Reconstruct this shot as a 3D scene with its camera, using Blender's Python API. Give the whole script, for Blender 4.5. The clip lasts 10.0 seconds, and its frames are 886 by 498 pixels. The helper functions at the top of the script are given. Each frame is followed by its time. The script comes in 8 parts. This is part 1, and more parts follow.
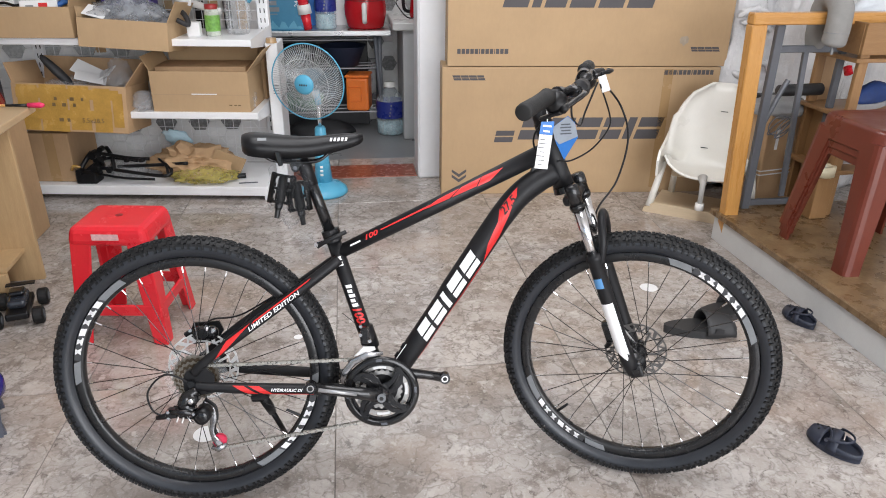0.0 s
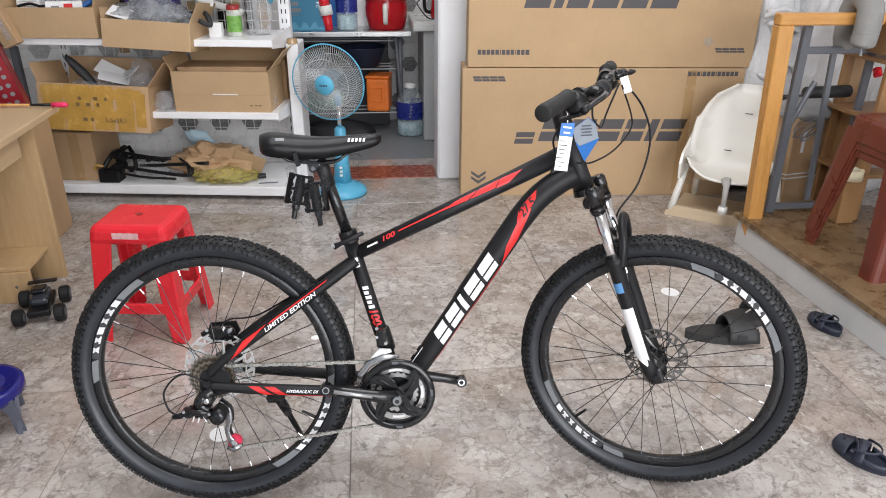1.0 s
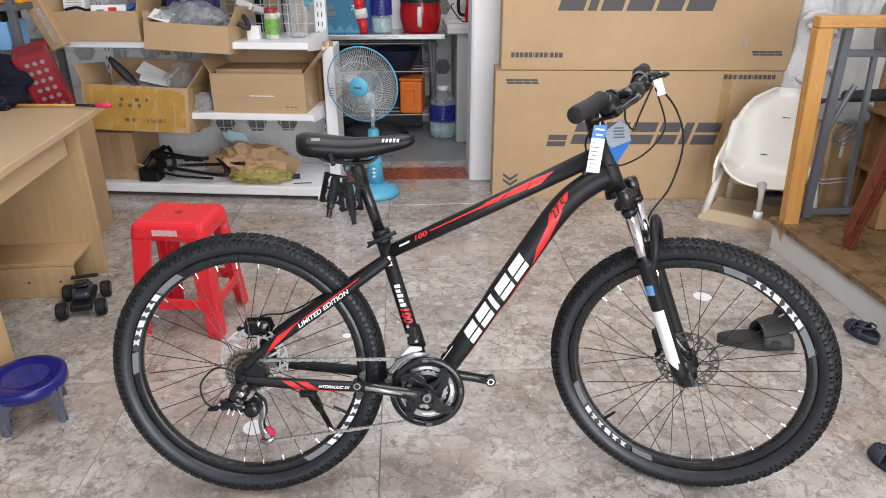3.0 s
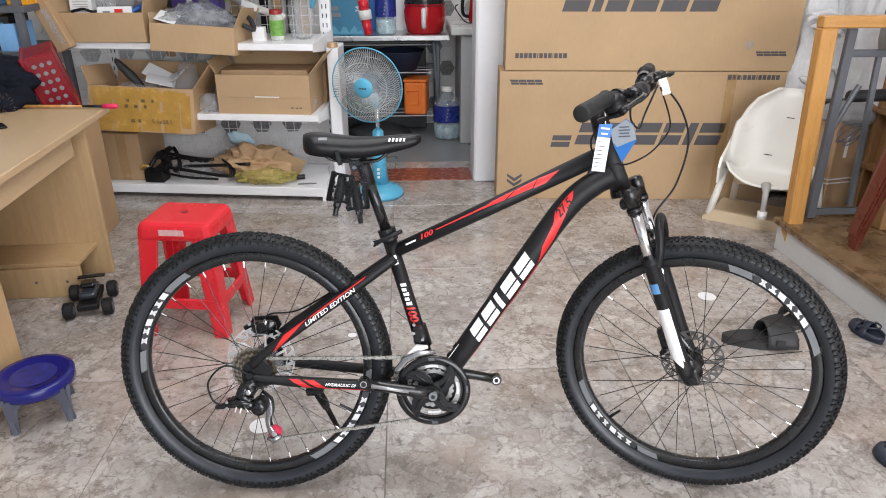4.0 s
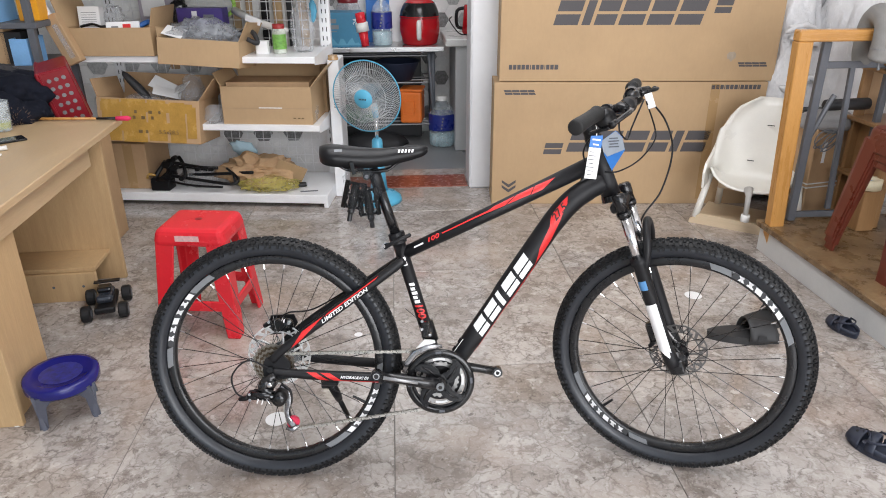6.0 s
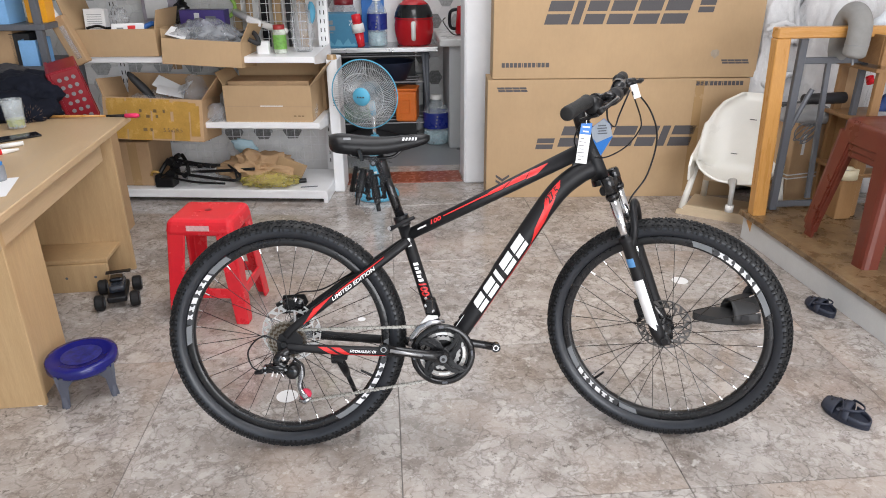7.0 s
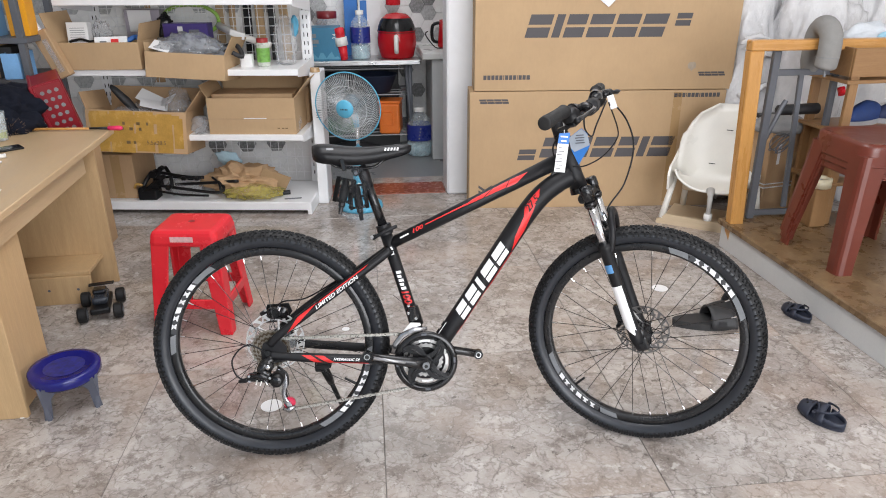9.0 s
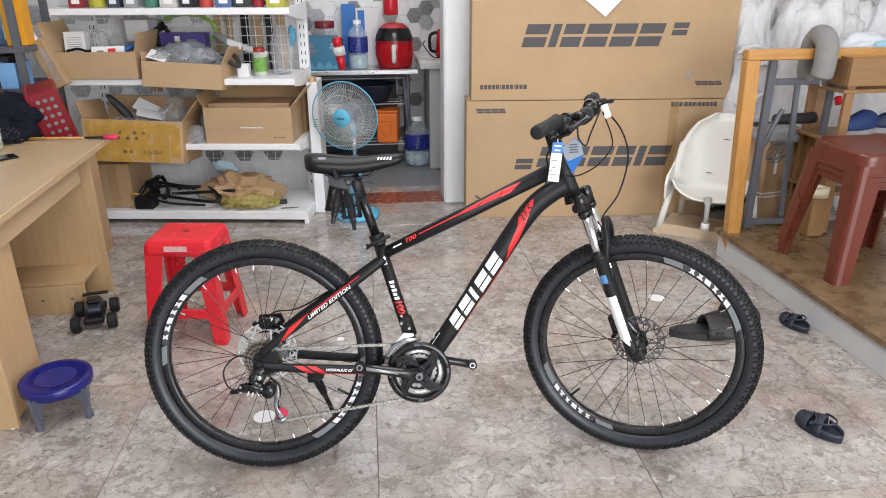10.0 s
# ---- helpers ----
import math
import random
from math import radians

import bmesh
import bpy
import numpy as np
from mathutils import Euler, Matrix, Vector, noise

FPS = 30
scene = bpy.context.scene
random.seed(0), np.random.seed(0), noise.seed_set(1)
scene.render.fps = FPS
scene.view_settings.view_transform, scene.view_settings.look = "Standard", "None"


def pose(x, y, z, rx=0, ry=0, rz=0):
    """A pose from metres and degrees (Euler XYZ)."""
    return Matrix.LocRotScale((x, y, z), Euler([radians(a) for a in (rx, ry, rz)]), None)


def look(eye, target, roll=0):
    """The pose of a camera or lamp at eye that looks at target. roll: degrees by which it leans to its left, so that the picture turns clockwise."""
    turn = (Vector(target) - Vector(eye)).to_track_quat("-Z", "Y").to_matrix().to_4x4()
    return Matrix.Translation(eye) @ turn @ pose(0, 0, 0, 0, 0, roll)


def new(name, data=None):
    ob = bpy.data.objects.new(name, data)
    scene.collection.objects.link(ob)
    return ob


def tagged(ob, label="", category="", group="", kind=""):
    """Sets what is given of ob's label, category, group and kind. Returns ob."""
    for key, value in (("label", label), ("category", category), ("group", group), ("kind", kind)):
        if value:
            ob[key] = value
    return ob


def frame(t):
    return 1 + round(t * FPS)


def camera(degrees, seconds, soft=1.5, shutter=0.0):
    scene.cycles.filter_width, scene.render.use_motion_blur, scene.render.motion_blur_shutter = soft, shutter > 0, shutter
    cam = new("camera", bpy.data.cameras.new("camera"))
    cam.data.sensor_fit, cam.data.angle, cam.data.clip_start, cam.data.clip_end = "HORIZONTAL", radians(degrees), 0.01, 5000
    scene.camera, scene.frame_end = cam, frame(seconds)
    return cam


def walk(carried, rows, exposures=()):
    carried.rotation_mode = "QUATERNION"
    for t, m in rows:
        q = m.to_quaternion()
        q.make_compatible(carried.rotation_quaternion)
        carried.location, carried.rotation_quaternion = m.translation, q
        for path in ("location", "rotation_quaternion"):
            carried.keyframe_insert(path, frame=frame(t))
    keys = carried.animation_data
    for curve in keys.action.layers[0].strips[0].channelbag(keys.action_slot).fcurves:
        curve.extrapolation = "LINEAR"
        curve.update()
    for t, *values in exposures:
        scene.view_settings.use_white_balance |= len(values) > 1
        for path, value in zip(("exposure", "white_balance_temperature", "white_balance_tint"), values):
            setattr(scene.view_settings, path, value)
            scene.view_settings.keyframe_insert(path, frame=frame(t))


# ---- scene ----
cam = camera(65.0, 10.0, soft=1.0)
PATH = [
    (0, (0.158, -0.319, 1.345), (-0.023, 1.491, 0.512), 0.6),
    (0.5, (0.165, -0.306, 1.341), (-0.041, 1.501, 0.51), 0.5),
    (1, (0.161, -0.302, 1.34), (-0.076, 1.502, 0.51), 0.4),
    (1.5, (0.155, -0.31, 1.341), (-0.113, 1.491, 0.513), 0.3),
    (2, (0.161, -0.315, 1.342), (-0.133, 1.482, 0.516), 0.2),
    (2.5, (0.164, -0.319, 1.343), (-0.149, 1.476, 0.518), 0.1),
    (4, (0.157, -0.335, 1.339), (-0.176, 1.459, 0.52), -0.1),
    (4.5, (0.168, -0.342, 1.345), (-0.166, 1.452, 0.529), -0.2),
    (5, (0.163, -0.35, 1.349), (-0.166, 1.447, 0.535), -0.2),
    (6.5, (0.14, -0.564, 1.401), (-0.157, 1.246, 0.602), -0.3),
    (7, (0.14, -0.627, 1.388), (-0.145, 1.185, 0.592), -0.4),
    (7.5, (0.153, -0.637, 1.388), (-0.116, 1.179, 0.592), -0.3),
    (8, (0.152, -0.64, 1.388), (-0.105, 1.18, 0.599), -0.3),
    (8.5, (0.153, -0.653, 1.389), (-0.095, 1.173, 0.611), -0.3),
    (9, (0.154, -0.658, 1.388), (-0.091, 1.174, 0.625), -0.3),
    (9.5, (0.168, -0.654, 1.386), (-0.076, 1.184, 0.636), -0.2),
    (10, (0.172, -0.643, 1.385), (-0.075, 1.199, 0.646), -0.3),
]
walk(cam, [(t, look(eye, target, roll)) for t, eye, target, roll in PATH])

# ---- light ----
world = bpy.data.worlds.new("sky")
scene.world = world
world.use_nodes = True
wn = world.node_tree
sky = wn.nodes.new("ShaderNodeTexSky")
sky.sky_type, sky.sun_disc = "NISHITA", False
sky.sun_elevation, sky.sun_rotation = radians(50), radians(200)
wn.nodes["Background"].inputs[1].default_value = 0.12
wn.links.new(sky.outputs[0], wn.nodes["Background"].inputs[0])

ROOM_YAW = 13.5
ROOM = pose(0, 0, 0, 0, 0, ROOM_YAW)


def area(name, m, sx, sy, watts, colour):
    d = bpy.data.lights.new(name, "AREA")
    d.shape, d.size, d.size_y, d.energy, d.color = "RECTANGLE", sx, sy, watts, colour
    ob = new(name, d)
    ob.matrix_world = m
    return ob


# daylight through the open shop front, and the ceiling lamps
area("shop_front_daylight", ROOM @ pose(2.0, -3.3, 1.65, 90, 0, 0), 3.8, 2.6, 230, (0.95, 0.955, 0.99))
area("ceiling_lamp_light", ROOM @ pose(0.15, 1.35, 2.93), 1.3, 2.4, 60, (0.96, 0.965, 1.0))
# added fill that brightens the kitchen corner; no fixture belongs to it
area("kitchen_fill_light", ROOM @ pose(0.0, 4.6, 2.5), 1.4, 0.9, 6, (0.95, 0.98, 1.0))


# ---- materials ----
class Mat:
    """A node material with shortcuts."""

    def __init__(self, name):
        self.m = bpy.data.materials.new(name)
        self.m.use_nodes = True
        self.t = self.m.node_tree
        self.b = self.t.nodes["Principled BSDF"]
        self.co = None

    def node(self, kind, **kw):
        n = self.t.nodes.new(kind)
        for k, v in kw.items():
            n.inputs[k.replace("_", " ")].default_value = v
        return n

    def link(self, a, b):
        self.t.links.new(a, b)

    def coords(self):
        if self.co is None:
            self.co = self.t.nodes.new("ShaderNodeTexCoord").outputs["Object"]
        return self.co

    def noise(self, scale, detail=4.0, rough=0.6, stretch=None):
        n = self.node("ShaderNodeTexNoise", Scale=scale, Detail=detail, Roughness=rough)
        c = self.coords()
        if stretch:
            mp = self.t.nodes.new("ShaderNodeMapping")
            mp.inputs["Scale"].default_value = stretch
            self.link(c, mp.inputs["Vector"])
            c = mp.outputs[0]
        self.link(c, n.inputs["Vector"])
        return n.outputs[0]

    def ramp(self, fac, stops):
        r = self.t.nodes.new("ShaderNodeValToRGB")
        e = r.color_ramp.elements
        while len(e) < len(stops):
            e.new(0.5)
        for el, (p, c) in zip(e, stops):
            el.position, el.color = p, (*c, 1.0)
        self.link(fac, r.inputs[0])
        return r.outputs[0]

    def mix(self, fac, a, b, mode="MIX"):
        n = self.t.nodes.new("ShaderNodeMix")
        n.data_type, n.blend_type = "RGBA", mode
        for sock, v in ((n.inputs[0], fac), (n.inputs[6], a), (n.inputs[7], b)):
            if isinstance(v, (int, float)):
                sock.default_value = v
            elif isinstance(v, tuple):
                sock.default_value = (*v, 1.0)
            else:
                self.link(v, sock)
        return n.outputs[2]

    def bump(self, fac, strength, distance=0.002):
        n = self.node("ShaderNodeBump", Strength=strength, Distance=distance)
        self.link(fac, n.inputs["Height"])
        self.link(n.outputs[0], self.b.inputs["Normal"])

    def put(self, colour=None, rough=None, metal=None, spec=None):
        for key, v in (("Base Color", colour), ("Roughness", rough), ("Metallic", metal), ("Specular IOR Level", spec)):
            if v is None:
                continue
            if isinstance(v, tuple):
                self.b.inputs[key].default_value = (*v, 1.0)
            elif isinstance(v, (int, float)):
                self.b.inputs[key].default_value = v
            else:
                self.link(v, self.b.inputs[key])
        return self.m


def plain(name, colour, rough=0.5, metal=0.0, vary=0.12, scale=9.0, bump=0.0, spec=None):
    """One colour, with faint stains, fine grain and uneven gloss."""
    k = Mat(name)
    big, fine = k.noise(scale, 5.0), k.noise(scale * 14, 3.0)
    lo = tuple(c * (1 - vary) for c in colour)
    hi = tuple(min(1.0, c * (1 + vary)) for c in colour)
    col = k.ramp(k.mix(0.35, big, fine), [(0.3, lo), (0.7, hi)])
    r = k.ramp(big, [(0.3, (max(0.02, rough - 0.07),) * 3), (0.7, (min(1.0, rough + 0.07),) * 3)])
    if bump:
        k.bump(fine, bump)
    return k.put(col, r, metal, spec)


def wood(name, light, dark, rough=0.45, along=0, scale=3.0):
    k = Mat(name)
    st = [14.0, 14.0, 14.0]
    st[along] = 1.1
    grain = k.noise(scale, 6.0, 0.65, tuple(st))
    fine = k.noise(scale * 9, 3.0, 0.6, tuple(st))
    col = k.ramp(k.mix(0.4, grain, fine), [(0.3, dark), (0.52, tuple((a + b) / 2 for a, b in zip(light, dark))), (0.72, light)])
    k.bump(fine, 0.12, 0.001)
    return k.put(col, k.ramp(grain, [(0.3, (rough - 0.08,) * 3), (0.7, (rough + 0.08,) * 3)]))


def cardboard(name, colour, vary=0.1):
    k = Mat(name)
    big, fine = k.noise(3.0, 5.0), k.noise(60.0, 4.0, 0.7, (1.0, 1.0, 0.35))
    lo, hi = tuple(c * (1 - vary) for c in colour), tuple(c * (1 + vary) for c in colour)
    col = k.ramp(k.mix(0.3, big, fine), [(0.32, lo), (0.68, hi)])
    k.bump(fine, 0.15, 0.001)
    return k.put(col, 0.72)


def clear(name, colour=(0.95, 0.97, 1.0), rough=0.08, alpha=0.35, scale=22.0, bump=0.5):
    """Thin clear plastic, uneven and creased."""
    k = Mat(name)
    n = k.noise(scale, 5.0, 0.65)
    k.bump(n, bump, 0.01)
    k.put(colour, rough)
    a = k.ramp(n, [(0.35, (alpha * 0.6,) * 3), (0.65, (min(1.0, alpha * 1.5),) * 3)])
    k.link(a, k.b.inputs["Alpha"])
    return k.m


def floor_material():
    """Polished stone tile: pale beige-grey clouds, brown patches and dark broken veins."""
    k = Mat("polished_stone_tile")
    # every tile takes its own piece of the pattern
    tc = k.t.nodes.new("ShaderNodeTexCoord")
    inf = k.t.nodes.new("ShaderNodeObjectInfo")
    ad = k.t.nodes.new("ShaderNodeVectorMath")
    ad.operation = "MULTIPLY_ADD"
    ad.inputs[1].default_value = (1, 1, 1)
    k.link(tc.outputs["Object"], ad.inputs[0])
    cmb = k.t.nodes.new("ShaderNodeCombineXYZ")
    mul = k.t.nodes.new("ShaderNodeMath")
    mul.operation = "MULTIPLY"
    mul.inputs[1].default_value = 57.0
    k.link(inf.outputs["Random"], mul.inputs[0])
    for i in (0, 1):
        k.link(mul.outputs[0], cmb.inputs[i])
    k.link(cmb.outputs[0], ad.inputs[2])
    k.co = ad.outputs[0]
    nw = k.node("ShaderNodeTexNoise", Scale=7.0, Detail=4.0, Roughness=0.58)
    k.link(k.co, nw.inputs["Vector"])
    wv = k.t.nodes.new("ShaderNodeVectorMath")
    wv.operation = "MULTIPLY_ADD"
    wv.inputs[1].default_value = (0.17, 0.17, 0.17)
    k.link(nw.outputs["Color"], wv.inputs[0])
    k.link(k.co, wv.inputs[2])

    def cells(scale, feature):
        v = k.t.nodes.new("ShaderNodeTexVoronoi")
        v.feature = feature
        v.inputs["Scale"].default_value = scale
        k.link(wv.outputs[0], v.inputs["Vector"])
        return v

    def one(colour_socket):
        sp = k.t.nodes.new("ShaderNodeSeparateColor")
        k.link(colour_socket, sp.inputs[0])
        return sp.outputs[0]

    big = one(cells(8.5, "F1").outputs["Color"])
    small = one(cells(24.0, "F1").outputs["Color"])
    pebble = k.mix(0.42, k.ramp(big, [(0.0, (0.26, 0.22, 0.19)), (0.5, (0.43, 0.385, 0.345)), (1.0, (0.60, 0.555, 0.515))]), k.ramp(small, [(0.0, (0.29, 0.245, 0.21)), (0.55, (0.45, 0.405, 0.365)), (1.0, (0.60, 0.565, 0.53))]))
    cloud = k.ramp(k.noise(2.6, 6.0, 0.7), [(0.36, (0.235, 0.185, 0.15)), (0.5, (0.41, 0.365, 0.325)), (0.63, (0.60, 0.56, 0.52))])
    col = k.mix(0.46, pebble, cloud)
    for scale, width, low, tint in ((8.5, 0.050, 0.44, (0.085, 0.070, 0.058)), (15.0, 0.085, 0.42, (0.145, 0.122, 0.102)), (27.0, 0.150, 0.45, (0.19, 0.16, 0.135))):
        vein = k.ramp(cells(scale, "DISTANCE_TO_EDGE").outputs["Distance"], [(0.0, (1, 1, 1)), (width * 0.45, (0.35, 0.35, 0.35)), (width, (0, 0, 0))])
        brk = k.ramp(k.noise(scale * 0.55, 5.0, 0.7), [(low, (0, 0, 0)), (low + 0.15, (0.66, 0.66, 0.66))])
        col = k.mix(k.mix(1.0, vein, brk, "MULTIPLY"), col, tint)
    mott = k.ramp(k.noise(10.0, 8.0, 0.68), [(0.40, (0.6, 0.6, 0.6)), (0.445, (0.0, 0.0, 0.0))])
    col = k.mix(mott, col, (0.20, 0.165, 0.14))
    # dark crumbs and pale chips between the pebbles, and rust-coloured areas
    col = k.mix(k.ramp(k.noise(24.0, 6.0, 0.7), [(0.355, (0.75, 0.75, 0.75)), (0.40, (0, 0, 0))]), col, (0.12, 0.10, 0.085))
    col = k.mix(k.ramp(k.noise(19.0, 5.0, 0.6), [(0.61, (0, 0, 0)), (0.66, (0.6, 0.6, 0.6))]), col, (0.66, 0.62, 0.575))
    col = k.mix(k.ramp(k.noise(1.7, 3.0, 0.6), [(0.52, (0, 0, 0)), (0.70, (0.5, 0.5, 0.5))]), col, (0.50, 0.385, 0.30))
    grain = k.noise(85.0, 4.0, 0.75)
    col = k.mix(k.ramp(grain, [(0.56, (0, 0, 0)), (0.72, (0.5, 0.5, 0.5))]), col, (0.66, 0.63, 0.59))
    col = k.mix(k.ramp(k.noise(60.0, 4.0, 0.75), [(0.60, (0, 0, 0)), (0.74, (0.55, 0.55, 0.55))]), col, (0.17, 0.135, 0.11))
    col = k.mix(1.0, col, (0.985, 0.99, 1.01), "MULTIPLY")
    rough = k.ramp(k.noise(2.2, 5.0), [(0.3, (0.045,) * 3), (0.75, (0.13,) * 3)])
    return k.put(col, rough, 0.0, 0.62)


M_TILE = floor_material()
M_GROUT = plain("grout", (0.19, 0.175, 0.16), 0.8)
M_WALL = plain("white_wall_paint", (0.84, 0.84, 0.84), 0.7, vary=0.03, scale=2.0)
M_COLUMN = plain("white_column_paint", (0.80, 0.81, 0.83), 0.55, vary=0.04, scale=2.0)
M_BOX = cardboard("kraft_carton", (0.47, 0.32, 0.178), 0.08)
M_BOX_IN = cardboard("inner_carton", (0.42, 0.29, 0.17))
M_BOX_OLD = cardboard("worn_carton", (0.46, 0.30, 0.165), 0.14)
M_PRINT = plain("grey_print", (0.085, 0.08, 0.085), 0.7, vary=0.1)
M_SHELF = plain("white_enamel", (0.87, 0.875, 0.885), 0.35, vary=0.05)
M_DARK = plain("dark_slot", (0.015, 0.015, 0.015), 0.7)
M_PLY = wood("pale_ply", (0.58, 0.40, 0.215), (0.44, 0.29, 0.145), 0.5, 2)
M_PLYTOP = wood("pale_ply_top", (0.58, 0.42, 0.25), (0.45, 0.315, 0.175), 0.4, 1)
M_ORANGEWOOD = wood("varnished_post_wood", (0.62, 0.33, 0.10), (0.45, 0.21, 0.055), 0.3, 2)
M_ORANGEWOOD_H = wood("varnished_rail_wood", (0.62, 0.33, 0.10), (0.45, 0.21, 0.055), 0.3, 0)
M_RED = plain("red_plastic", (0.72, 0.022, 0.035), 0.25, vary=0.08)
M_BROWN = plain("brown_plastic", (0.135, 0.028, 0.016), 0.32, vary=0.12)
M_STEEL = plain("grey_painted_steel", (0.105, 0.112, 0.128), 0.45)
M_CHROME = plain("polished_steel", (0.75, 0.75, 0.76), 0.18, 1.0, vary=0.05)
M_BLACK = plain("black_plastic", (0.009, 0.009, 0.010), 0.36, vary=0.25, spec=0.3)
M_WHITE = plain("white_plastic", (0.82, 0.81, 0.78), 0.32, vary=0.03)


# ---- building helpers ----
def mesh_of(name, bm, material, smooth=False):
    me = bpy.data.meshes.new(name)
    bm.normal_update()
    bm.to_mesh(me)
    bm.free()
    for mt in material if isinstance(material, (list, tuple)) else [material]:
        me.materials.append(mt)
    if smooth:
        for p in me.polygons:
            p.use_smooth = True
    return me


def part(name, bm, material, parent, label="", m=None, smooth=False):
    ob = new(name, mesh_of(name, bm, material, smooth))
    ob.parent = parent
    if m is not None:
        ob.matrix_basis = m
    if label:
        ob["label"] = label
    return ob


def thing(name, m, label, category, group="", kind="", bm=None, material=None, smooth=False):
    ob = new(name, mesh_of(name, bm, material, smooth) if bm else None)
    ob.matrix_world = m
    return tagged(ob, label, category, group, kind)


def box(sx, sy, sz, at=(0, 0, 0), bevel=0.0, bm=None, m=None, base=False, seg=1):
    """A block of the given size about its centre, or standing on its base."""
    bm = bm or bmesh.new()
    r = bmesh.ops.create_cube(bm, size=1.0)
    vs = r["verts"]
    off = Vector(at) + Vector((0, 0, sz / 2 if base else 0))
    for v in vs:
        v.co = Vector((v.co.x * sx, v.co.y * sy, v.co.z * sz)) + off
    if bevel:
        es = list({e for v in vs for e in v.link_edges})
        r = bmesh.ops.bevel(bm, geom=es, offset=bevel, segments=seg, affect="EDGES", profile=0.5)
        vs = list({v for f in r["faces"] for v in f.verts} | {v for v in vs if v.is_valid})
    if m is not None:
        bmesh.ops.transform(bm, matrix=m, verts=vs)
    return bm


def tube(pts, r, n=10, bm=None, cap=True, squash=1.0):
    """A round bar along points; r is one radius or one for each point."""
    bm = bm or bmesh.new()
    pts = [Vector(p) for p in pts]
    rs = r if isinstance(r, (list, tuple)) else [r] * len(pts)
    rings, side = [], None
    for i, p in enumerate(pts):
        d = (pts[min(i + 1, len(pts) - 1)] - pts[max(i - 1, 0)]).normalized()
        if side is None:
            side = d.cross(Vector((0, 0, 1)) if abs(d.z) < 0.9 else Vector((1, 0, 0))).normalized()
        side = (side - d * side.dot(d)).normalized()
        up = d.cross(side)
        rings.append([bm.verts.new(p + (side * math.cos(a) * squash + up * math.sin(a)) * rs[i]) for a in [2 * math.pi * k / n for k in range(n)]])
    for a, b in zip(rings, rings[1:]):
        for k in range(n):
            bm.faces.new((a[k], a[(k + 1) % n], b[(k + 1) % n], b[k]))
    if cap:
        bm.faces.new(rings[0][::-1])
        bm.faces.new(rings[-1])
    bmesh.ops.recalc_face_normals(bm, faces=bm.faces)
    return bm


def curve_pts(pts, steps=8):
    """Points of a smooth line through the given ones."""
    pts = [Vector(p) for p in pts]
    out = []
    for i in range(len(pts) - 1):
        a, b, c, d = pts[max(i - 1, 0)], pts[i], pts[i + 1], pts[min(i + 2, len(pts) - 1)]
        for s in range(steps):
            t = s / steps
            out.append(0.5 * ((2 * b) + (c - a) * t + (2 * a - 5 * b + 4 * c - d) * t * t + (3 * b - a - 3 * c + d) * t ** 3))
    return out + [pts[-1]]


def lathe(profile, n=32, bm=None, m=None, arc=1.0):
    """Turns a profile of (radius, height) round z."""
    bm = bm or bmesh.new()
    rings = []
    close = arc >= 1.0
    for k in range(n if close else n + 1):
        a = 2 * math.pi * arc * k / n
        rings.append([bm.verts.new((r * math.cos(a), r * math.sin(a), z)) for r, z in profile])
    vs = [v for g in rings for v in g]
    for k in range(n):
        a, b = rings[k], rings[(k + 1) % len(rings)]
        for i in range(len(profile) - 1):
            bm.faces.new((a[i], b[i], b[i + 1], a[i + 1]))
    bmesh.ops.remove_doubles(bm, verts=vs, dist=1e-6)
    vs = [v for v in vs if v.is_valid]
    bmesh.ops.recalc_face_normals(bm, faces=list({f for v in vs for f in v.link_faces}))
    if m is not None:
        bmesh.ops.transform(bm, matrix=m, verts=vs)
    return bm


def sheet(outline, thick, bm=None, m=None):
    """A flat plate from its outline in x, z; its thickness goes along +y."""
    bm = bm or bmesh.new()
    a = [bm.verts.new((x, 0, z)) for x, z in outline]
    b = [bm.verts.new((x, thick, z)) for x, z in outline]
    bm.faces.new(a)
    bm.faces.new(b[::-1])
    for i in range(len(a)):
        j = (i + 1) % len(a)
        bm.faces.new((a[j], a[i], b[i], b[j]))
    bmesh.ops.recalc_face_normals(bm, faces=list({f for v in a + b for f in v.link_faces}))
    if m is not None:
        bmesh.ops.transform(bm, matrix=m, verts=a + b)
    return bm


FACE_UP = pose(0, 0, 0, 90, 0, 0)


def lettering(name, text, size, m, material, parent, shear=0.0, width=1.0, bold=0.0, depth=0.0006, spacing=1.0):
    """Words as flat meshes in the plane y = 0 of m, reading along x, facing -y, from their lower left corner."""
    cu = bpy.data.curves.new(name, "FONT")
    cu.body, cu.size, cu.shear, cu.extrude, cu.offset, cu.space_character = text, size, shear, depth, bold, spacing
    cu.resolution_u = 3
    tmp = new(name, cu)
    bpy.context.view_layer.update()
    me = bpy.data.meshes.new_from_object(tmp.evaluated_get(bpy.context.evaluated_depsgraph_get()))
    bpy.data.objects.remove(tmp)
    bpy.data.curves.remove(cu)
    me.transform(Matrix.Diagonal((width, 1, 1, 1)))
    me.transform(FACE_UP)
    me.materials.clear()
    me.materials.append(material)
    ob = new(name, me)
    ob.parent = parent
    ob.matrix_basis = m
    return ob

